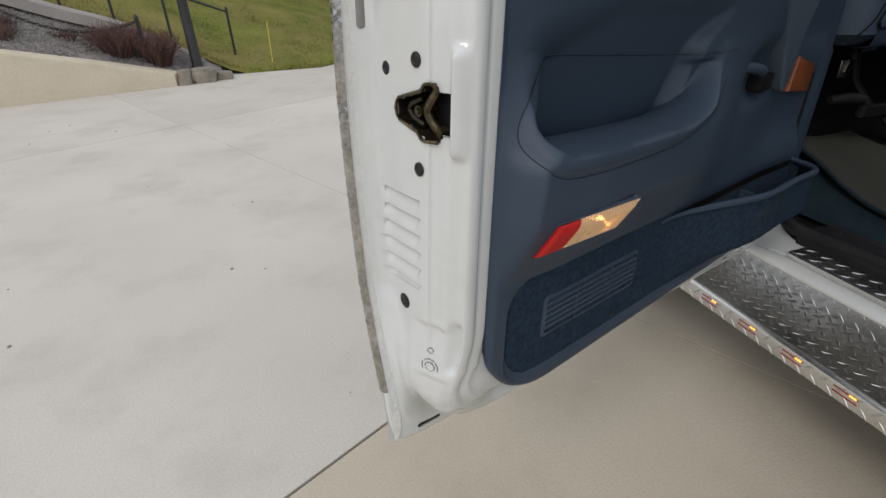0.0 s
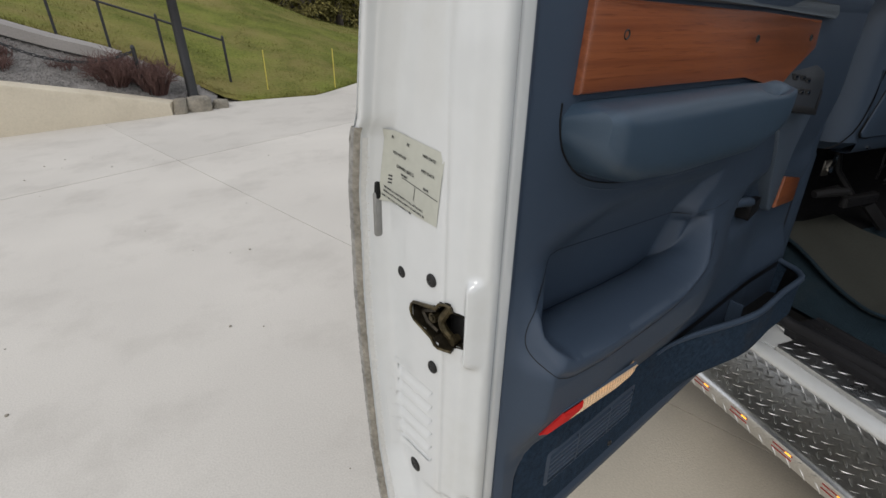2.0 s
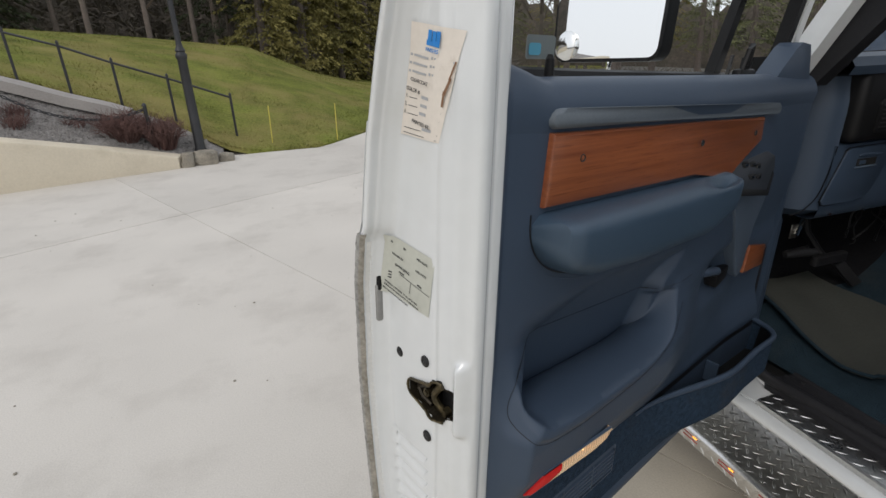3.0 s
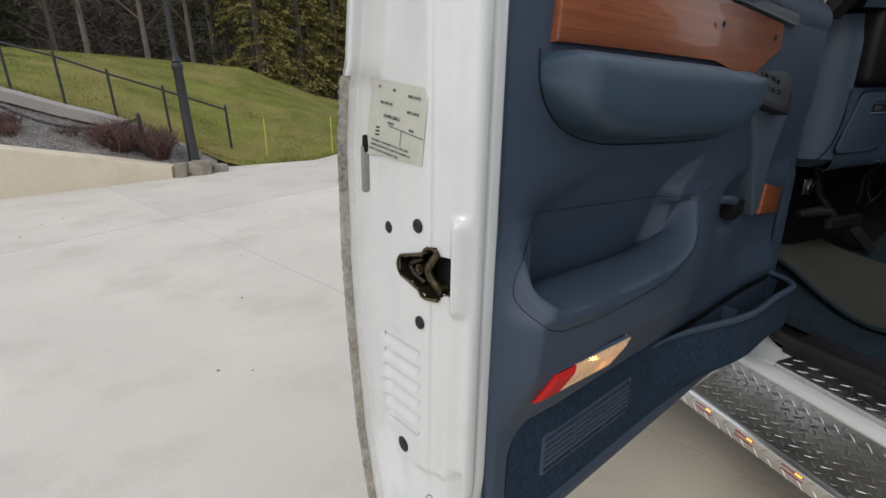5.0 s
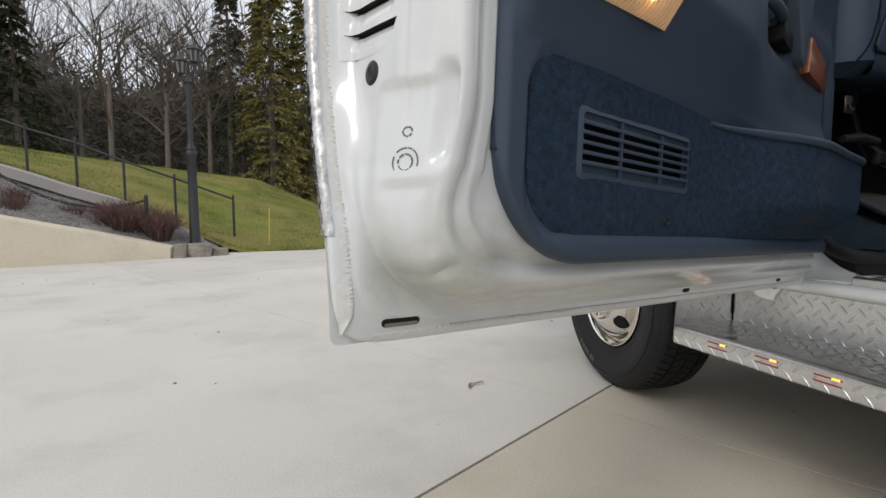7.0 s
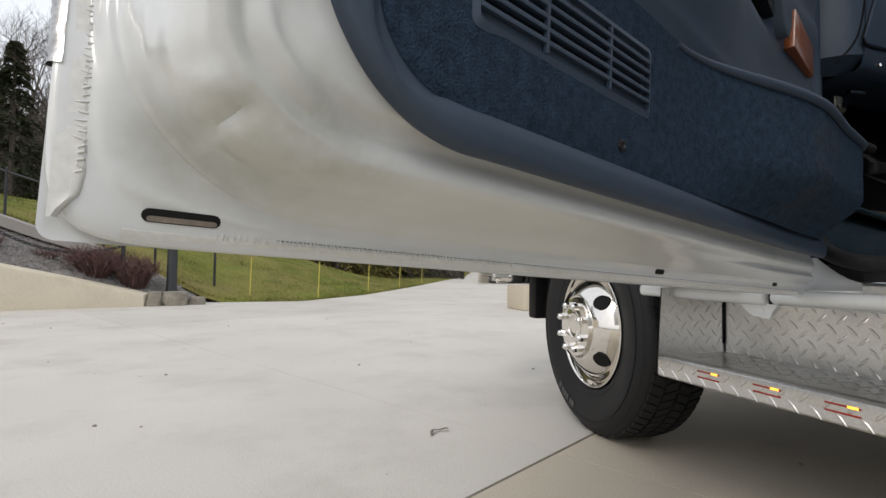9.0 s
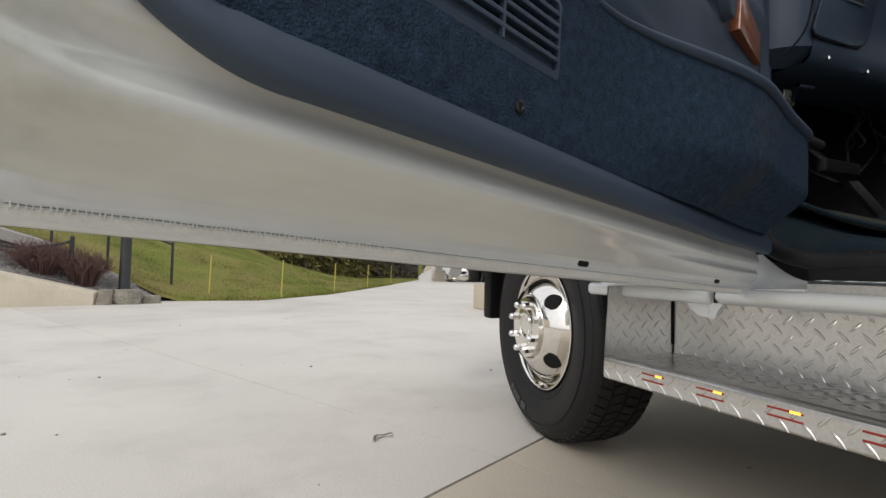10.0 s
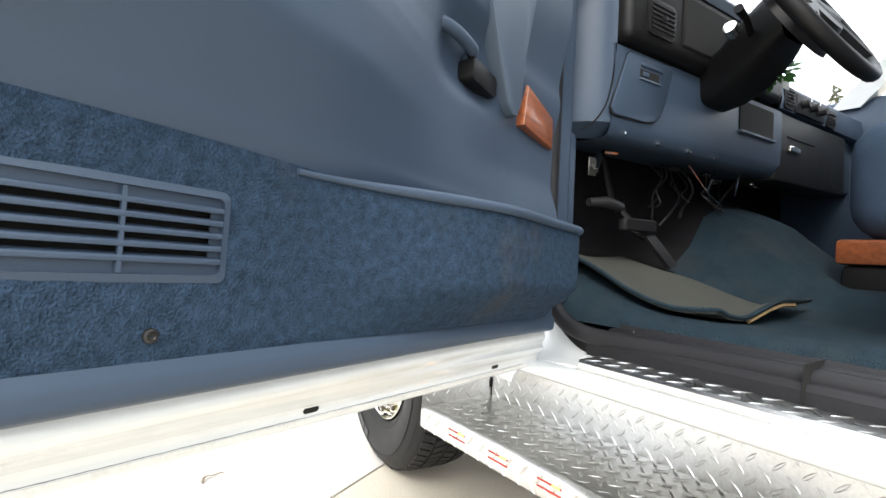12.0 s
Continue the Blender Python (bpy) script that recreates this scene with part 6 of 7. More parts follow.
# cab body: pillars, roof, far side
def slant(p, q, a, b, mat, name, label=""):
    d = [Vector(s) for s in ((-a, -b, 0), (a, -b, 0), (a, b, 0), (-a, b, 0))]
    return part(name, grid([[T(*p) + v for v in d], [T(*q) + v for v in d]], True), mat, truck, label)
slant((1.725, 1.675, 1.32), (1.83, 1.42, 1.90), 0.02, 0.03, PAINT, "windshield_pillar", "white windshield pillar")
slant((1.768, 1.66, 1.33), (1.893, 1.28, 1.89), 0.022, 0.05, SEAL, "pillar_seal", "black pillar seal")
slant((3.44, 1.665, 1.32), (3.32, 1.05, 1.90), 0.035, 0.05, PAINT, "far_pillar")
part("roof", tbox(1.82, 3.36, -0.6, 1.08, 1.89, 1.93, 0.015), PAINT, truck, "white cab roof")
part("headliner", tbox(1.86, 3.32, -0.56, 1.04, 1.872, 1.886), HEADLINER, truck, "pale headliner")
part("far_door", tbox(3.42, 3.47, -0.6, 1.96, 0.45, 1.36, 0.02), VINYL, truck, "blue passenger door")
part("rear_cab_wall", tbox(1.78, 3.45, -0.62, -0.56, 0.5, 1.88), VINYL, truck)
part("rear_quarter", tbox(1.70, 1.78, -0.62, 0.42, 0.5, 1.88, 0.02), PAINT, truck)
ws = part("windshield", grid([[T(1.78, 1.67, 1.40), T(3.42, 1.67, 1.40)], [T(1.92, 1.06, 1.88), T(3.30, 1.06, 1.88)]]), GLASS, truck, "clear windshield")
ws.visible_shadow = False

# green ornament hanging by the column
orn = new("artificial_plant")
orn.matrix_world = Matrix.Translation((2.335, 1.48, 1.180))
tagged(orn, "small green plastic plant hanging by the steering column", "plant")
random.seed(5)
for i in range(44):
    a, e = random.uniform(0, 6.28), random.uniform(-0.9, 0.5)
    d = Vector((math.cos(a) * math.cos(e), math.sin(a) * math.cos(e), math.sin(e)))
    s = d.orthogonal().normalized()
    c = d * random.uniform(0.0, 0.035)
    bm = bmesh.new()
    l, w = random.uniform(0.028, 0.045), random.uniform(0.007, 0.012)
    vs = [bm.verts.new(p) for p in (c, c + d * l * 0.5 + s * w, c + d * l, c + d * l * 0.5 - s * w)]
    bm.faces.new(vs)
    part("leaf", bm, PLANT_GREEN, orn, smooth=0)
part("tag", box(-0.030, 0.012, -0.03, -0.028, -0.052, -0.030, 0.001, 1), LABEL, orn, "small pale paper tag")


# keep parts no deeper than thing, part and sub-part
bpy.context.view_layer.update()
for ob in list(scene.objects):
    while ob.parent and ob.parent.parent and ob.parent.parent.parent:
        m = ob.matrix_world.copy()
        ob.parent = ob.parent.parent
        ob.matrix_parent_inverse = Matrix.Identity(4)
        ob.matrix_basis = ob.parent.matrix_world.inverted() @ m


# ---- surroundings ----
for m in (CONCRETE, CONCRETE_WARM, GRASS, GRAVEL, STUCCO):
    nt = m.node_tree
    g = nt.nodes.new("ShaderNodeNewGeometry")
    for l in list(nt.links):
        if l.from_node.type == "TEX_COORD":
            nt.links.new(g.outputs["Position"], l.to_socket)

EDGE_X = (-40, -2.4, -0.6, 0.0, 1.3, 2.6, 4.5, 10.5, 40)
EDGE_Y = (9.3, 9.2, 9.15, 8.75, 8.75, 10.3, 13.7, 25.2, 60)
FOOT_X, FOOT_Z = (-12, -6, -2.5, -1.95, -1.35, -0.69, -0.1, 0.15, 0.5, 40), (3.2, 2.2, 1.16, 0.95, 0.76, 0.46, 0.16, 0.06, 0.0, 0.0)
CREST_X, CREST_Z = (-40, -12, -3.3, 0.36, 2.43, 4.0, 6.0, 40), (3.6, 2.6, 1.9, 1.5, 0.6, 0.2, 0.0, 0.0)


def lawn_z(x, y):
    yb, zb, zc = along(x, EDGE_X, EDGE_Y), along(x, FOOT_X, FOOT_Z), along(x, CREST_X, CREST_Z)
    k = min(1, max(0, (y - yb) / max(1.0, 18.0 - yb)))
    return zb + (zc - zb) * (1 - (1 - k) ** 1.6) + 0.012


# ground sheet to the horizon, driveway slabs on it
bm = bmesh.new()
bmesh.ops.create_grid(bm, x_segments=2, y_segments=2, size=600)
bm.transform(Matrix.Translation((0, 0, -0.02)))
tagged(finish("ground", bm, JOINT, smooth=0), "bare ground under the driveway", "ground", kind="structure")
drive = new("driveway")
tagged(drive, "pale concrete driveway in large slabs with joints", "driveway", kind="structure")
SA, SB, TURN = 3.14, 4.1, 27.0
own = box(0.0018, SA - 0.0018, 0.0045, SB - 0.0045, -0.1, 0.0, 0.0006, 1)
slab_mesh = bpy.data.meshes.new("slab")
own.to_mesh(slab_mesh)
own.free()
slab_mesh.materials.append(CONCRETE)
old_slab_mesh = slab_mesh.copy()
old_slab_mesh.materials[0] = CONCRETE_WARM
frame_m = Matrix.Translation((1.54, 2.235, 0)) @ Matrix.Rotation(radians(TURN), 4, "Z")
for i in range(-5, 8):
    for j in range(-4, 9):
        p = frame_m @ Vector((i * SA + SA / 2, j * SB + SB / 2, 0))
        if p.y > along(p.x, EDGE_X, EDGE_Y) + 4.5 or (p.x < -4 and p.y > 9.5):
            continue
        s = new("slab", slab_mesh if j >= 0 else old_slab_mesh)
        s.parent = drive
        s.matrix_local = frame_m @ Matrix.Translation((i * SA, j * SB, 0))

# lawn
xs = sorted(set(np.round(np.concatenate((np.linspace(-40, -6, 18), np.linspace(-6, 8, 57), np.linspace(8, 60, 24))), 3).tolist()))
rows = []
for x in xs:
    yb = along(x, EDGE_X, EDGE_Y)
    rows.append([Vector((x, yb + (70 - yb) * (k / 40) ** 2.0, lawn_z(x, yb + (70 - yb) * (k / 40) ** 2.0) + (0.03 * noise.noise(Vector((x * 1.3, k * 0.8, 0))) if k else -0.06))) for k in range(41)])
tagged(finish("lawn", grid(rows), GRASS), "sloping winter lawn, green with straw-coloured patches", "lawn", kind="structure")
# grass blades along the visible slope
random.seed(31)
verts, faces = [], []
for i in range(26000):
    x = random.uniform(-7, 5.5)
    yb = along(x, EDGE_X, EDGE_Y)
    y = yb + 0.02 + random.random() ** 2 * 9
    z = lawn_z(x, y) - 0.01
    a = random.uniform(0, 6.28)
    h, w = random.uniform(0.02, 0.05), 0.006
    lx, ly = random.uniform(-0.02, 0.02), random.uniform(-0.02, 0.02)
    n0 = len(verts)
    verts += [(x - w * math.cos(a), y - w * math.sin(a), z), (x + w * math.cos(a), y + w * math.sin(a), z), (x + lx, y + ly, z + h)]
    faces.append((n0, n0 + 1, n0 + 2))
me = bpy.data.meshes.new("grass")
me.from_pydata(verts, [], faces)
me.materials.append(GRASS)
tagged(new("grass", me), "short winter grass blades", "grass", kind="stuff")

# cream retaining wall with a rounded cap
WALL = [(-14.0, 4.2), (-8.0, 5.95), (-4.0, 7.12), (-2.35, 7.60), (-1.4, 7.90), (-0.62, 8.12)]


def wall_top(x):
    return along(x, (-14, -4, -2.35, -1.4, -0.62), (2.6, 1.02, 0.60, 0.36, 0.15))


rows = []
for x, y in smooth_curve(WALL, 8):
    zt = wall_top(x)
    rows.append([Vector((x + dx * 0.29, y + dx * 0.96, z)) for dx, z in ((0, -0.05), (0, zt - 0.03), (0.012, zt - 0.008), (0.04, zt), (0.2, zt), (0.235, zt - 0.008), (0.25, zt - 0.03), (0.25, -0.05))])
bm = grid(rows)
bm.faces.new([bm.verts.new(p) for p in rows[-1]])
tagged(finish("retaining_wall", bm, STUCCO), "low cream stucco retaining wall sloping down to the driveway", "wall", kind="structure")
bm = box(3.9, 4.12, 6.62, 7.1, 0, 0.62, 0.02)
tagged(finish("cream_wall_end", bm, STUCCO), "end of a cream stucco wall beyond the truck", "wall", kind="structure")

# gravel bed and walk behind the wall
rows = []
for x in np.linspace(-14, -0.1, 60):
    yw = along(x, [p[0] for p in WALL] + [-0.1], [p[1] + 0.15 for p in WALL] + [8.45])
    zt = max(0.02, wall_top(min(x, -0.62)) - 0.05) if x < -0.62 else along(x, (-0.62, -0.1), (0.11, 0.02))
    zf = along(x, FOOT_X, FOOT_Z) + 0.004
    rows.append([Vector((x, yw + (9.24 - yw) * k / 8, zt + (zf - zt) * (k / 8) ** 1.0 + 0.02 * noise.noise(Vector((x * 3, k, 2))))) for k in range(9)])
tagged(finish("gravel_bed", grid(rows), GRAVEL), "sloping bed of pale gravel", "gravel bed", kind="structure")
random.seed(77)
verts, faces = [], []
for i in range(9000):
    x = random.uniform(-5.5, -0.3)
    yw = along(x, [p[0] for p in WALL] + [-0.1], [p[1] + 0.2 for p in WALL] + [8.45])
    k = random.random()
    y = yw + (9.0 - yw) * k
    zt = max(0.02, wall_top(min(x, -0.62)) - 0.05)
    z = zt + (along(x, FOOT_X, FOOT_Z) - zt) * (y - yw + 0.05) / (9.24 - yw)
    r = random.uniform(0.008, 0.02)
    n0 = len(verts)
    a = random.uniform(0, 6)
    verts += [(x + r * math.cos(a), y + r * math.sin(a), z), (x + r * math.cos(a + 2.1), y + r * math.sin(a + 2.1), z), (x + r * math.cos(a + 4.2), y + r * math.sin(a + 4.2), z), (x, y, z + r * 0.9)]
    faces += [(n0, n0 + 1, n0 + 3), (n0 + 1, n0 + 2, n0 + 3), (n0 + 2, n0, n0 + 3)]
me = bpy.data.meshes.new("gravel")
me.from_pydata(verts, [], faces)
me.materials.append(GRAVEL)
tagged(new("gravel", me), "loose pale gravel stones", "gravel", kind="stuff")
rows = []
for x in np.linspace(-8, -1.2, 30):
    z = along(x, FOOT_X, FOOT_Z)
    rows.append([Vector((x, 8.78, z - 0.12)), Vector((x, 8.78, z + 0.012)), Vector((x, 9.16, z + 0.014)), Vector((x, 9.17, z - 0.1))])
tagged(finish("walk", grid(rows), material("grey_walk", (0.3, 0.28, 0.26), 0.9, vary=0.15, scale=3, fine=60)), "sloping grey concrete walk beside the fence", "walk", kind="structure")


def boulder(name, x, y, z, sx, sy, sz, seed):
    bm = bmesh.new()
    bmesh.ops.create_icosphere(bm, subdivisions=3, radius=1)
    for v in bm.verts:
        d = 1 + 0.32 * noise.noise(v.co * 1.3 + Vector((seed, 0, 0))) + 0.1 * noise.noise(v.co * 4 + Vector((seed, 3, 0)))
        c = v.co * d
        v.co = Vector((x + max(-0.8, min(0.8, c.x)) * sx, y + max(-0.8, min(0.8, c.y)) * sy, z + max(-0.6, min(0.72, c.z)) * sz))
    return tagged(finish(name, bm, ROCK, smooth=25), "rough brown field stone at the end of the wall", "stone", "stones by the wall")


for q in ((-0.52, 8.22, 0.06, 0.10, 0.12, 0.17, 1), (-0.30, 8.30, 0.055, 0.19, 0.15, 0.17, 4), (-0.05, 8.42, 0.03, 0.13, 0.12, 0.10, 9)):
    boulder("boulder", *q)


# lamp post with two lanterns
def lamp_post(x, y, z):
    lp = new("lamp_post")
    lp.matrix_world = Matrix.Translation((x, y, z))
    tagged(lp, "tall black cast-iron lamp post with two lanterns", "lamp post")
    prof = [(0.080, 0.0), (0.080, 0.06), (0.066, 0.09), (0.060, 0.9), (0.058, 1.24), (0.070, 1.26), (0.070, 1.30), (0.054, 1.33), (0.064, 1.35), (0.042, 1.40), (0.035, 1.45), (0.03, 2.22), (0.05, 2.24), (0.03, 2.28), (0.02, 2.34)]
    part("post", grid([[(r * math.cos(2 * math.pi * k / 20), r * math.sin(2 * math.pi * k / 20), h) for k in range(20)] for r, h in prof], True), IRON, lp, "fluted black post")
    for dx, dy, h in ((-0.075, 0.0, 2.33), (0.085, 0.06, 2.51)):
        part("arm", tube([(0, 0, 2.20), (dx * 0.6, dy * 0.6, 2.22), (dx, dy, h)], 0.014, 8), IRON, lp)
        bm = bmesh.new()
        add_grid(bm, [[(dx + r * math.cos(2 * math.pi * (k + 0.5) / 6), dy + r * math.sin(2 * math.pi * (k + 0.5) / 6), h + hh) for k in range(6)] for r, hh in ((0.02, 0.0), (0.055, 0.02), (0.08, 0.17), (0.1, 0.175), (0.1, 0.185), (0.05, 0.23), (0.012, 0.26), (0.004, 0.30))], True)
        la = part("lantern", bm, IRON, lp, "black lantern")
        part("lantern_pane", cyl((dx, dy, h + 0.025), (dx, dy, h + 0.165), 0.056, 0.078, 6), plain("lantern_glass", (0.16, 0.16, 0.165), 0.2), la)
    return lp


lamp_post(-0.372, 8.53, 0.10)


# iron fence up the slope
fence = new("iron_fence")
tagged(fence, "black iron fence climbing beside the walk", "fence")
tops = [(0.10, 9.2, 0.812), (-0.69, 9.2, 1.118), (-1.33, 9.19, 1.352), (-1.90, 9.19, 1.583), (-2.46, 9.19, 1.76), (-3.1, 9.2, 2.0), (-3.8, 9.2, 2.25), (-4.6, 9.2, 2.5), (-5.5, 9.2, 2.8)]
for x, y, z in tops:
    zf = along(x, FOOT_X, FOOT_Z) - 0.05
    bm = cyl((x, y, zf), (x, y, z + 0.015), 0.018, n=8)
    cyl((x, y, z + 0.015), (x, y, z + 0.04), 0.02, 0.004, 8, bm)
    part("post", bm, IRON, fence)
for a, b in zip(tops, tops[1:]):
    part("rail", cyl((a[0], a[1], a[2] - 0.03), (b[0], b[1], b[2] - 0.03), 0.015, n=8), IRON, fence)

# chain barrier along the bed
chain = new("chain_barrier")
tagged(chain, "black chain hung between low iron posts", "chain barrier")
cp = [(-0.92, 8.42, 0.30, 0.80), (-2.52, 8.2, 0.75, 1.21), (-4.2, 8.0, 1.1, 1.75)]
for x, y, z0, z1 in cp:
    bm = cyl((x, y, z0 - 0.1), (x, y, z1), 0.024, n=10)
    cyl((x, y, z1), (x, y, z1 + 0.03), 0.032, 0.012, 10, bm)
    part("post", bm, IRON, chain)
for a, b in zip(cp, cp[1:]):
    bm = bmesh.new()
    n = 34
    P = [Vector((a[0] + (b[0] - a[0]) * k / n, a[1] + (b[1] - a[1]) * k / n, a[3] - 0.04 + (b[3] - a[3]) * k / n - 0.26 * (1 - (2 * k / n - 1) ** 2))) for k in range(n + 1)]
    for k in range(n):
        d = (P[k + 1] - P[k])
        s = d.orthogonal().normalized() if k % 2 else d.cross(d.orthogonal()).normalized()
        c = (P[k] + P[k + 1]) / 2
        d = d.normalized()
        tube([c + 0.036 * math.cos(t) * d + 0.016 * math.sin(t) * s for t in np.linspace(0, 2 * math.pi, 9)], 0.007, 5, bm)
    part("chain", bm, IRON, chain, "heavy iron chain links")


# shrubs of bare red twigs
def shrub(x, y, z, n, spread, high, seed, label):
    random.seed(seed)
    bm = bmesh.new()
    for i in range(n):
        a, r = random.uniform(0, 6.28), random.random() ** 0.6
        p0 = Vector((0.12 * r * math.cos(a), 0.12 * r * math.sin(a), -0.03))
        h = high * random.uniform(0.45, 1.0) * (1 - 0.3 * r)
        tip = Vector((spread * r * math.cos(a), spread * r * math.sin(a), h))
        mid = p0.lerp(tip, 0.5) + Vector((random.uniform(-0.04, 0.04), random.uniform(-0.04, 0.04), 0.08))
        tube([p0, mid, tip], [0.006, 0.004, 0.0018], 3, bm)
        for k in range(3):
            q = mid.lerp(tip, random.random())
            tube([q, q + Vector((random.uniform(-0.1, 0.1), random.uniform(-0.1, 0.1), random.uniform(0.02, 0.14)))], [0.003, 0.0012], 3, bm)
    sh = new("shrub")
    sh.matrix_world = Matrix.Translation((x, y, z))
    tagged(sh, label, "shrub", "shrubs in the bed")
    tagged(part("twig_mass", bm, TWIG, sh, smooth=0), kind="stuff")
    return sh


shrub(-1.22, 8.45, 0.36, 260, 0.40, 0.42, 1, "bare reddish twiggy shrub in the gravel bed")
shrub(-0.80, 8.50, 0.22, 260, 0.34, 0.46, 2, "bare reddish twiggy shrub in the gravel bed")
for q in ((-2.35, 8.45, 0.72, 70, 0.17, 0.10, 3), (-2.3, 8.2, 0.62, 70, 0.17, 0.10, 4), (-1.75, 8.5, 0.55, 40, 0.15, 0.07, 5), (-3.2, 8.3, 0.95, 80, 0.2, 0.12, 6)):
    shrub(*q, "low dark red heather clump on gravel")

for x, y, h in ((0.60, 9.05, 0.56), (1.62, 9.2, 0.58), (2.75, 10.75, 0.55), (4.0, 13.0, 0.55), (5.6, 16.2, 0.55)):
    bm = cyl((x, y, 0.0), (x + 0.015, y, lawn_z(x, y) + h), 0.009, 0.008, 8)
    tagged(finish("marker_stake", bm, YELLOW), "thin yellow driveway marker stake in the lawn", "stake", "driveway stakes")


# ---- trees ----
def conifer(name, x, y, z, high, rad, n, mat, seed, label, lift=0.2):
    random.seed(seed)
    t = new(name)
    t.matrix_world = Matrix.Translation((x, y, z))
    tagged(t, label, "tree", "evergreens behind the lawn")
    part("trunk", tube([(0, 0, -0.2), (0.03, 0, high * 0.5), (0, 0, high * 0.97)], [rad * 0.09, rad * 0.06, 0.02], 8), BARK, t)
    verts, faces = [], []
    made, h = 0, lift
    while made < n:
        h = lift + (1 - random.random() ** 1.3) * (high - lift)
        a = random.uniform(0, 6.28)
        reach = (rad * (1 - (h / high) ** 1.35) + 0.10) * random.uniform(0.62, 1.12)
        droop, arch = random.uniform(0.25, 0.6), random.uniform(0.05, 0.3)
        out = Vector((math.cos(a), math.sin(a), 0))
        side = Vector((-math.sin(a), math.cos(a), 0))
        for j in range(34):
            k = random.uniform(0.25, 1.0) ** 0.7
            c = out * reach * k + Vector((0, 0, h + arch * reach * k - droop * reach * k * k)) + side * random.gauss(0, 0.13 * reach * (1.15 - k) + 0.03)
            d = (out * random.uniform(0.3, 1.0) + side * random.uniform(-0.8, 0.8) - Vector((0, 0, random.uniform(0.1, 0.9)))).normalized()
            l, w = random.uniform(0.09, 0.2), random.uniform(0.018, 0.04)
            s = d.cross(Vector((random.uniform(-1, 1), random.uniform(-1, 1), 0.6))).normalized()
            n0 = len(verts)
            verts += [c - s * w * 0.4, c + d * l * 0.5 + s * w, c + d * l, c + d * l * 0.5 - s * w]
            faces.append((n0, n0 + 1, n0 + 2, n0 + 3))
            made += 1
    me = bpy.data.meshes.new("crown")
    me.from_pydata([tuple(v) for v in verts], [], faces)
    me.materials.append(mat)
    c = new("crown", me)
    c.parent = t
    return t


random.seed(11)
for i, (x, y, h, r) in enumerate(((0.9, 20.5, 9.5, 1.5), (2.3, 21.0, 10.0, 1.6), (3.7, 21.8, 9.0, 1.5), (5.0, 23.0, 10.0, 1.7), (6.8, 25, 10, 1.8))):
    conifer("evergreen", x, y, lawn_z(x, y) - 0.1, h, r, 24000, NEEDLE, 40 + i, "dense yellow-green evergreen at the top of the lawn")
for i, (x, y, h, r) in enumerate(((-0.6, 22.5, 8, 1.5), (-6.9, 21, 5.6, 1.15), (9, 30, 12, 2.2), (13, 36, 14, 2.5), (18, 42, 15, 2.6), (24, 44, 16, 2.8), (30, 42, 16, 2.8), (21, 33, 13, 2.2), (36, 36, 15, 2.6), (27, 52, 18, 3.0), (40, 25, 14, 2.4), (45, 15, 14, 2.4), (15, 48, 17, 2.8), (28, 31, 9, 1.8), (33, 32, 11, 2.0), (39, 33, 12, 2.2), (33, 41, 13, 2.4), (44, 38, 14, 2.4), (24, 37, 11, 2.0), (31, 50, 16, 2.6), (39, 47, 15, 2.6), (48, 34, 14, 2.4), (36, 27, 9, 1.8), (27, 42, 12, 2.2))):
    conifer("dark_evergreen", x, y, lawn_z(x, y) - 0.1, h, r, 9000, NEEDLE_DARK if i < 3 else (NEEDLE_MID if i % 3 else NEEDLE), 70 + i, "tall dark green pine in the woods", lift=0.3 if i < 2 else 2.0)


def branchy(verts, faces, p, d, l, r, depth):
    """A tapered branch and its twigs, three-sided."""
    q = p + d * l
    a = d.orthogonal().normalized()
    b = d.cross(a)
    n0 = len(verts)
    for c, rr in ((p, r), (q, r * 0.6)):
        for k in range(3):
            verts.append(c + rr * (math.cos(k * 2.094) * a + math.sin(k * 2.094) * b))
    for k in range(3):
        faces.append((n0 + k, n0 + (k + 1) % 3, n0 + 3 + (k + 1) % 3, n0 + 3 + k))
    if depth == 0:
        return
    for k in range(random.choice((2, 3, 3))):
        nd = (d + 0.75 * Vector((random.uniform(-1, 1), random.uniform(-1, 1), random.uniform(-0.35, 0.8)))).normalized()
        branchy(verts, faces, p + d * l * random.uniform(0.55, 1.0), nd, l * random.uniform(0.62, 0.85), r * 0.55, depth - 1)


def bare_tree(x, y, z, high, depth, seed, r=0.085):
    random.seed(seed)
    t = new("bare_tree")
    t.matrix_world = Matrix.Translation((x, y, z))
    tagged(t, "leafless grey tree with fine spreading branches", "tree", "bare trees behind the lawn")
    part("trunk", tube([(0, 0, -0.2), (0.02, 0.0, high * 0.2), (0.05, 0, high * 0.36)], [r, r * 0.8, r * 0.6], 8), BARK, t)
    verts, faces = [], []
    for k in range(7):
        a = k * 0.9 + random.uniform(-0.3, 0.3)
        e = random.uniform(0.5, 1.3)
        branchy(verts, faces, Vector((0.03, 0, high * random.uniform(0.12, 0.34))), Vector((math.cos(a) * math.cos(e), math.sin(a) * math.cos(e), math.sin(e))), high * 0.20, r * 0.36, depth)
    me = bpy.data.meshes.new("crown")
    me.from_pydata([tuple(v) for v in verts], [], faces)
    me.materials.append(CROWN)
    c = new("crown", me)
    c.parent = t


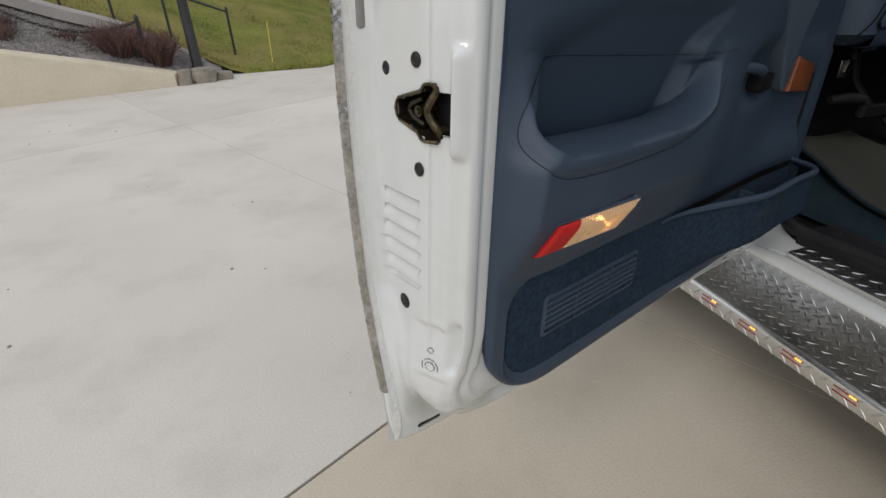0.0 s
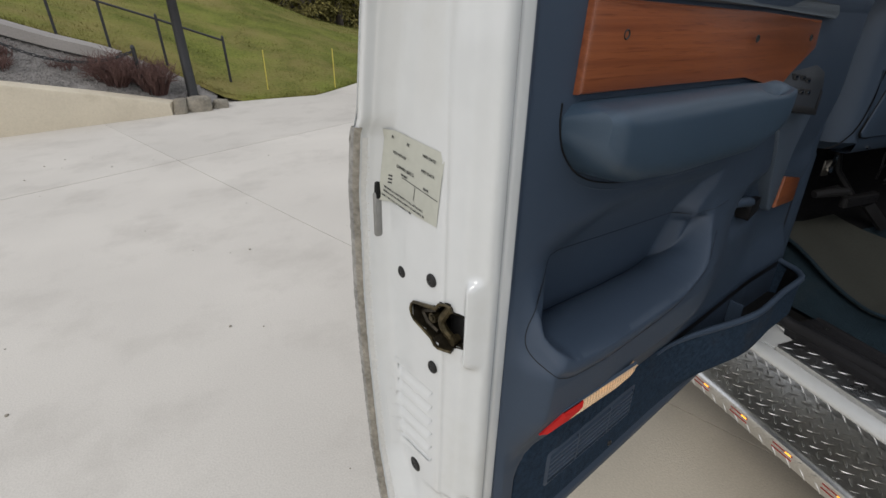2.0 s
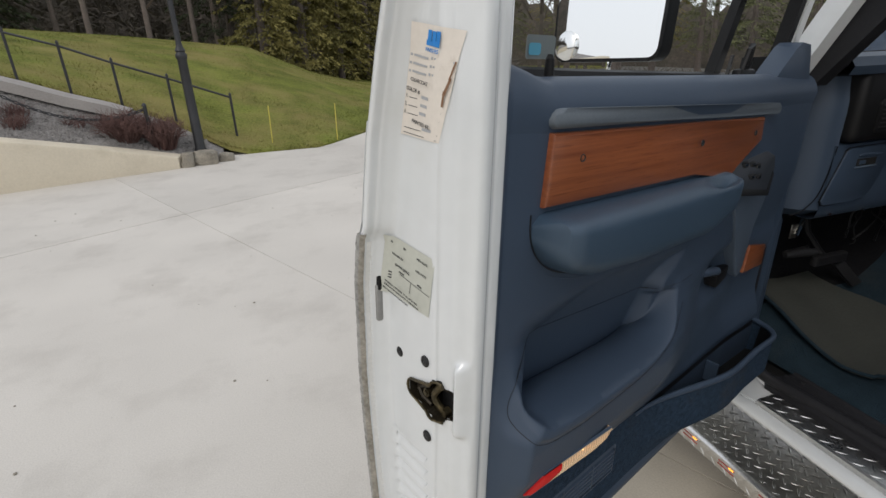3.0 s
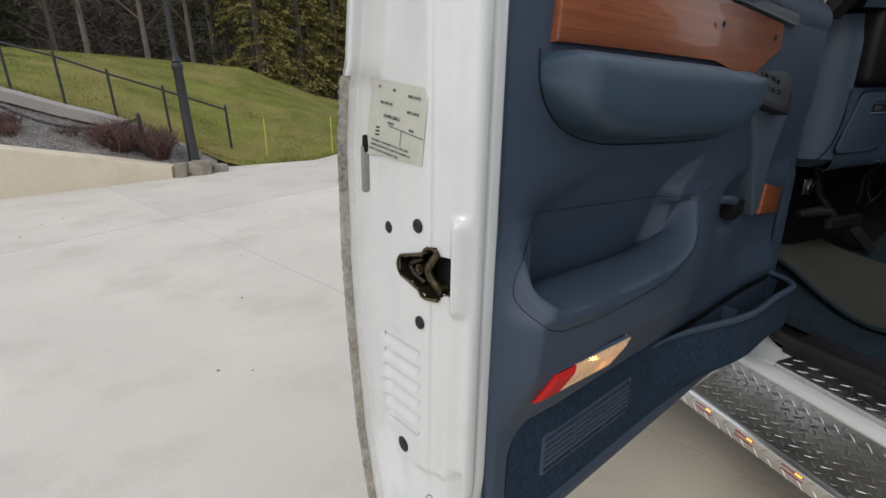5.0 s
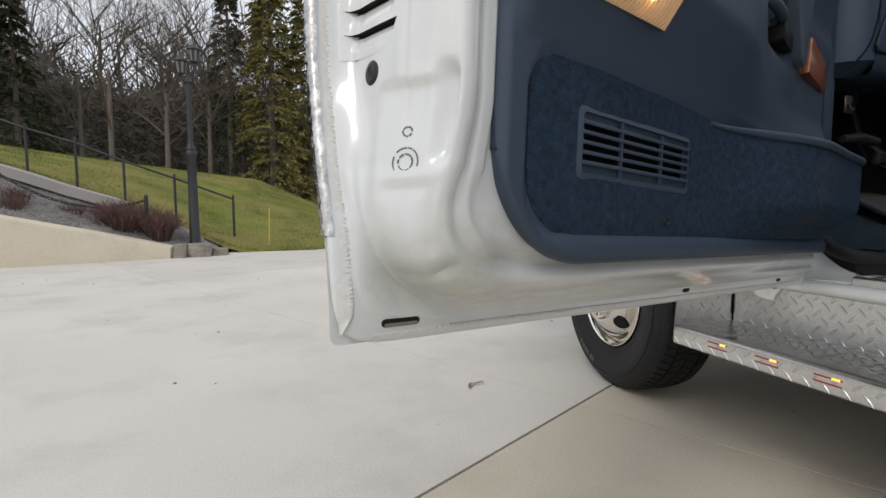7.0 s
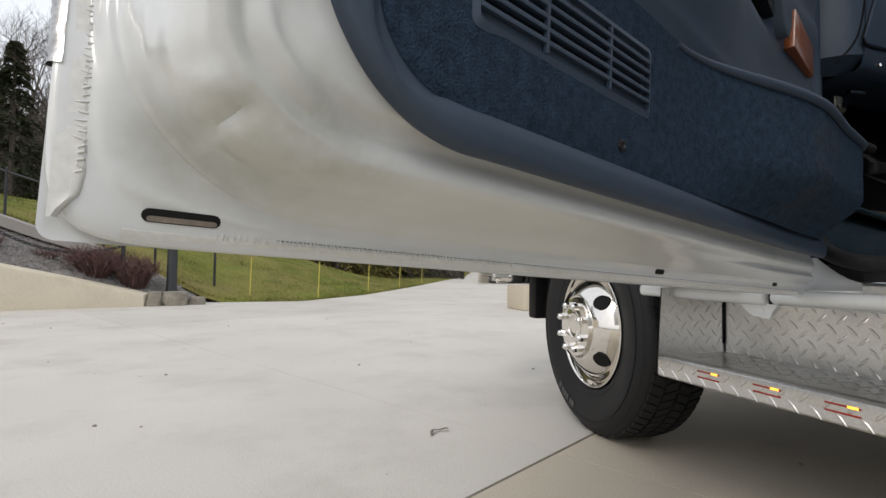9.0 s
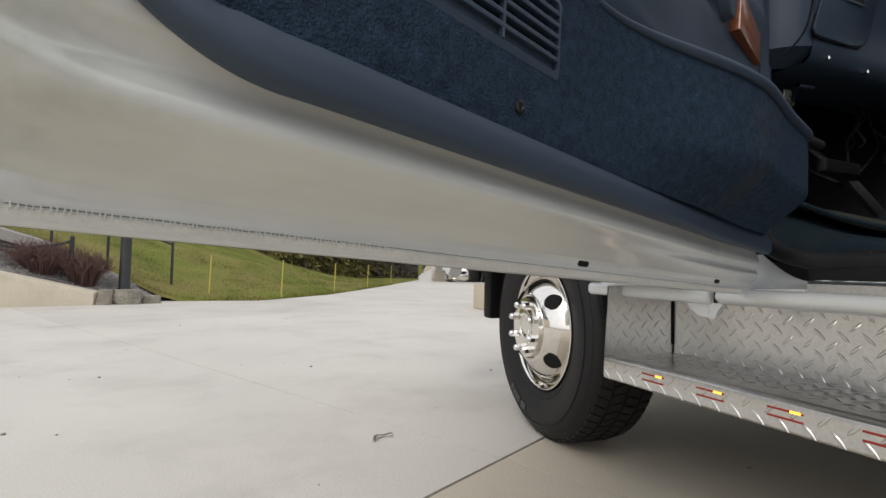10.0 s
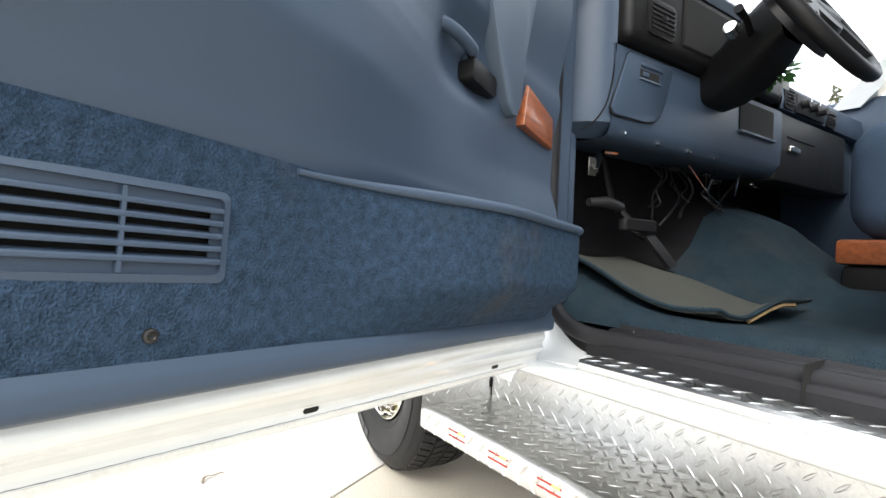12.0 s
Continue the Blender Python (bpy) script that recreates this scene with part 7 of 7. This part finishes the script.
for i, (x, y, h) in enumerate(((-3.9, 19.3, 8.2), (-2.35, 19.3, 7.0), (-8.6, 20.0, 7.5), (-9.5, 22.5, 9.0), (-1.2, 20.4, 7.5), (-5.6, 22.5, 9.0), (-0.2, 23.0, 8.5), (-12.5, 22, 9.5))):
    bare_tree(x, y, lawn_z(x, y) - 0.05, h, 6, 200 + i)

# far woods: trunks and twigs in several ranks, with dark brush below
random.seed(301)
verts, faces = [], []
for i in range(520):
    a = radians(random.uniform(-62, 75))
    dist = random.uniform(27, 58)
    x, y = dist * math.sin(a), dist * math.cos(a)
    if y < 12 or (a > 0.36 and i % 6) or (a > 0.62 and i % 18):
        continue
    h = random.uniform(8, 15)
    p = Vector((x, y, lawn_z(x, min(y, 69)) - 0.3))
    r = random.uniform(0.06, 0.16)
    n0 = len(verts)
    branchy(verts, faces, p, Vector((random.uniform(-0.05, 0.05), random.uniform(-0.05, 0.05), 1)).normalized(), h * 0.55, r, 0)
    for k in range(7):
        z = h * random.uniform(0.18, 0.62)
        aa = random.uniform(0, 6.28)
        branchy(verts, faces, p + Vector((0, 0, z)), Vector((math.cos(aa), math.sin(aa), random.uniform(0.5, 1.6))).normalized(), h * 0.14, r * 0.4, 3)
me = bpy.data.meshes.new("far_woods")
me.from_pydata([tuple(v) for v in verts], [], faces)
me.materials.append(WOODS)
tagged(new("far_woods", me), "leafless brown woods beyond the lawn", "woods", kind="stuff")
verts, faces = [], []
for i in range(90000):
    a = radians(random.uniform(-65, 80))
    dist = random.uniform(24.5, 33)
    x, y = dist * math.sin(a), dist * math.cos(a)
    top = (2.2 + 1.5 * noise.noise(Vector((a * 9, 1, 0))) + (2.2 if a < 0.3 else 0.3)) * (1 - 0.75 * step(a, 0.36, 0.44))
    z = lawn_z(x, min(max(y, 10), 69)) - 0.3 + top * random.random() ** 0.8
    c = Vector((x, y, z))
    d = Vector((random.uniform(-1, 1), random.uniform(-1, 1), random.uniform(-0.5, 1))).normalized()
    s = d.orthogonal().normalized()
    l, w = random.uniform(0.3, 0.9), random.uniform(0.012, 0.035)
    n0 = len(verts)
    verts += [c - s * w * 0.4, c + d * l * 0.5 + s * w, c + d * l, c + d * l * 0.5 - s * w]
    faces.append((n0, n0 + 1, n0 + 2, n0 + 3))
me = bpy.data.meshes.new("brush")
me.from_pydata([tuple(v) for v in verts], [], faces)
me.materials.append(WOODS)
tagged(new("brush", me), "dark undergrowth at the edge of the woods", "brush", kind="stuff")

# dry leaf and specks on the driveway
random.seed(8)
bm = bmesh.new()
pts = smooth_curve([(-0.05, 0.0, 0.004), (-0.02, 0.022, 0.012), (0.015, 0.018, 0.006), (0.035, -0.006, 0.014), (0.05, 0.004, 0.004)], 4)
rows = [[Vector(p) + Vector((0, -0.007, 0)), Vector(p) + Vector((0, 0, 0.003)), Vector(p) + Vector((0, 0.008, 0))] for p in pts]
add_grid(bm, rows)
lf = finish("fallen_leaf", bm, LEAF)
lf.matrix_world = pose(1.272, 2.502, 0.001, 0, 0, 30) @ Matrix.Scale(0.8, 4)
tagged(lf, "curled dry brown leaf lying on the concrete", "leaf")
for i in range(70):
    x, y = random.uniform(-2.2, 2.6), random.uniform(1.2, 6.5)
    bm = bmesh.new()
    r = random.choice((0.003, 0.004, 0.005, 0.008))
    bmesh.ops.create_icosphere(bm, subdivisions=1, radius=r)
    for v in bm.verts:
        v.co.z = v.co.z * 0.5 + r * 0.3
    sp = finish("pebble", bm, ROCK)
    sp.matrix_world = Matrix.Translation((x, y, 0))
    tagged(sp, "tiny dark bit of grit on the concrete", "grit", "grit on the driveway")

# distant tree line
random.seed(91)
rows = []
for i in range(240):
    a = radians(-75 + 165 * i / 239)
    r = 64 + 3 * noise.noise(Vector((a * 6, 0, 0)))
    h = 13.0 - 7.0 * step(a, 0.28, 0.42) + 2.4 * noise.noise(Vector((a * 11, 5, 0))) + 1.4 * noise.noise(Vector((a * 60, 9, 0)))
    rows.append([Vector((r * math.sin(a), r * math.cos(a), -1)), Vector((r * math.sin(a), r * math.cos(a), h * 0.6)), Vector(((r + 1) * math.sin(a), (r + 1) * math.cos(a), h))])
tagged(finish("backdrop_woods", grid(rows), WOODS), "distant dark tree line", "woods", kind="structure")
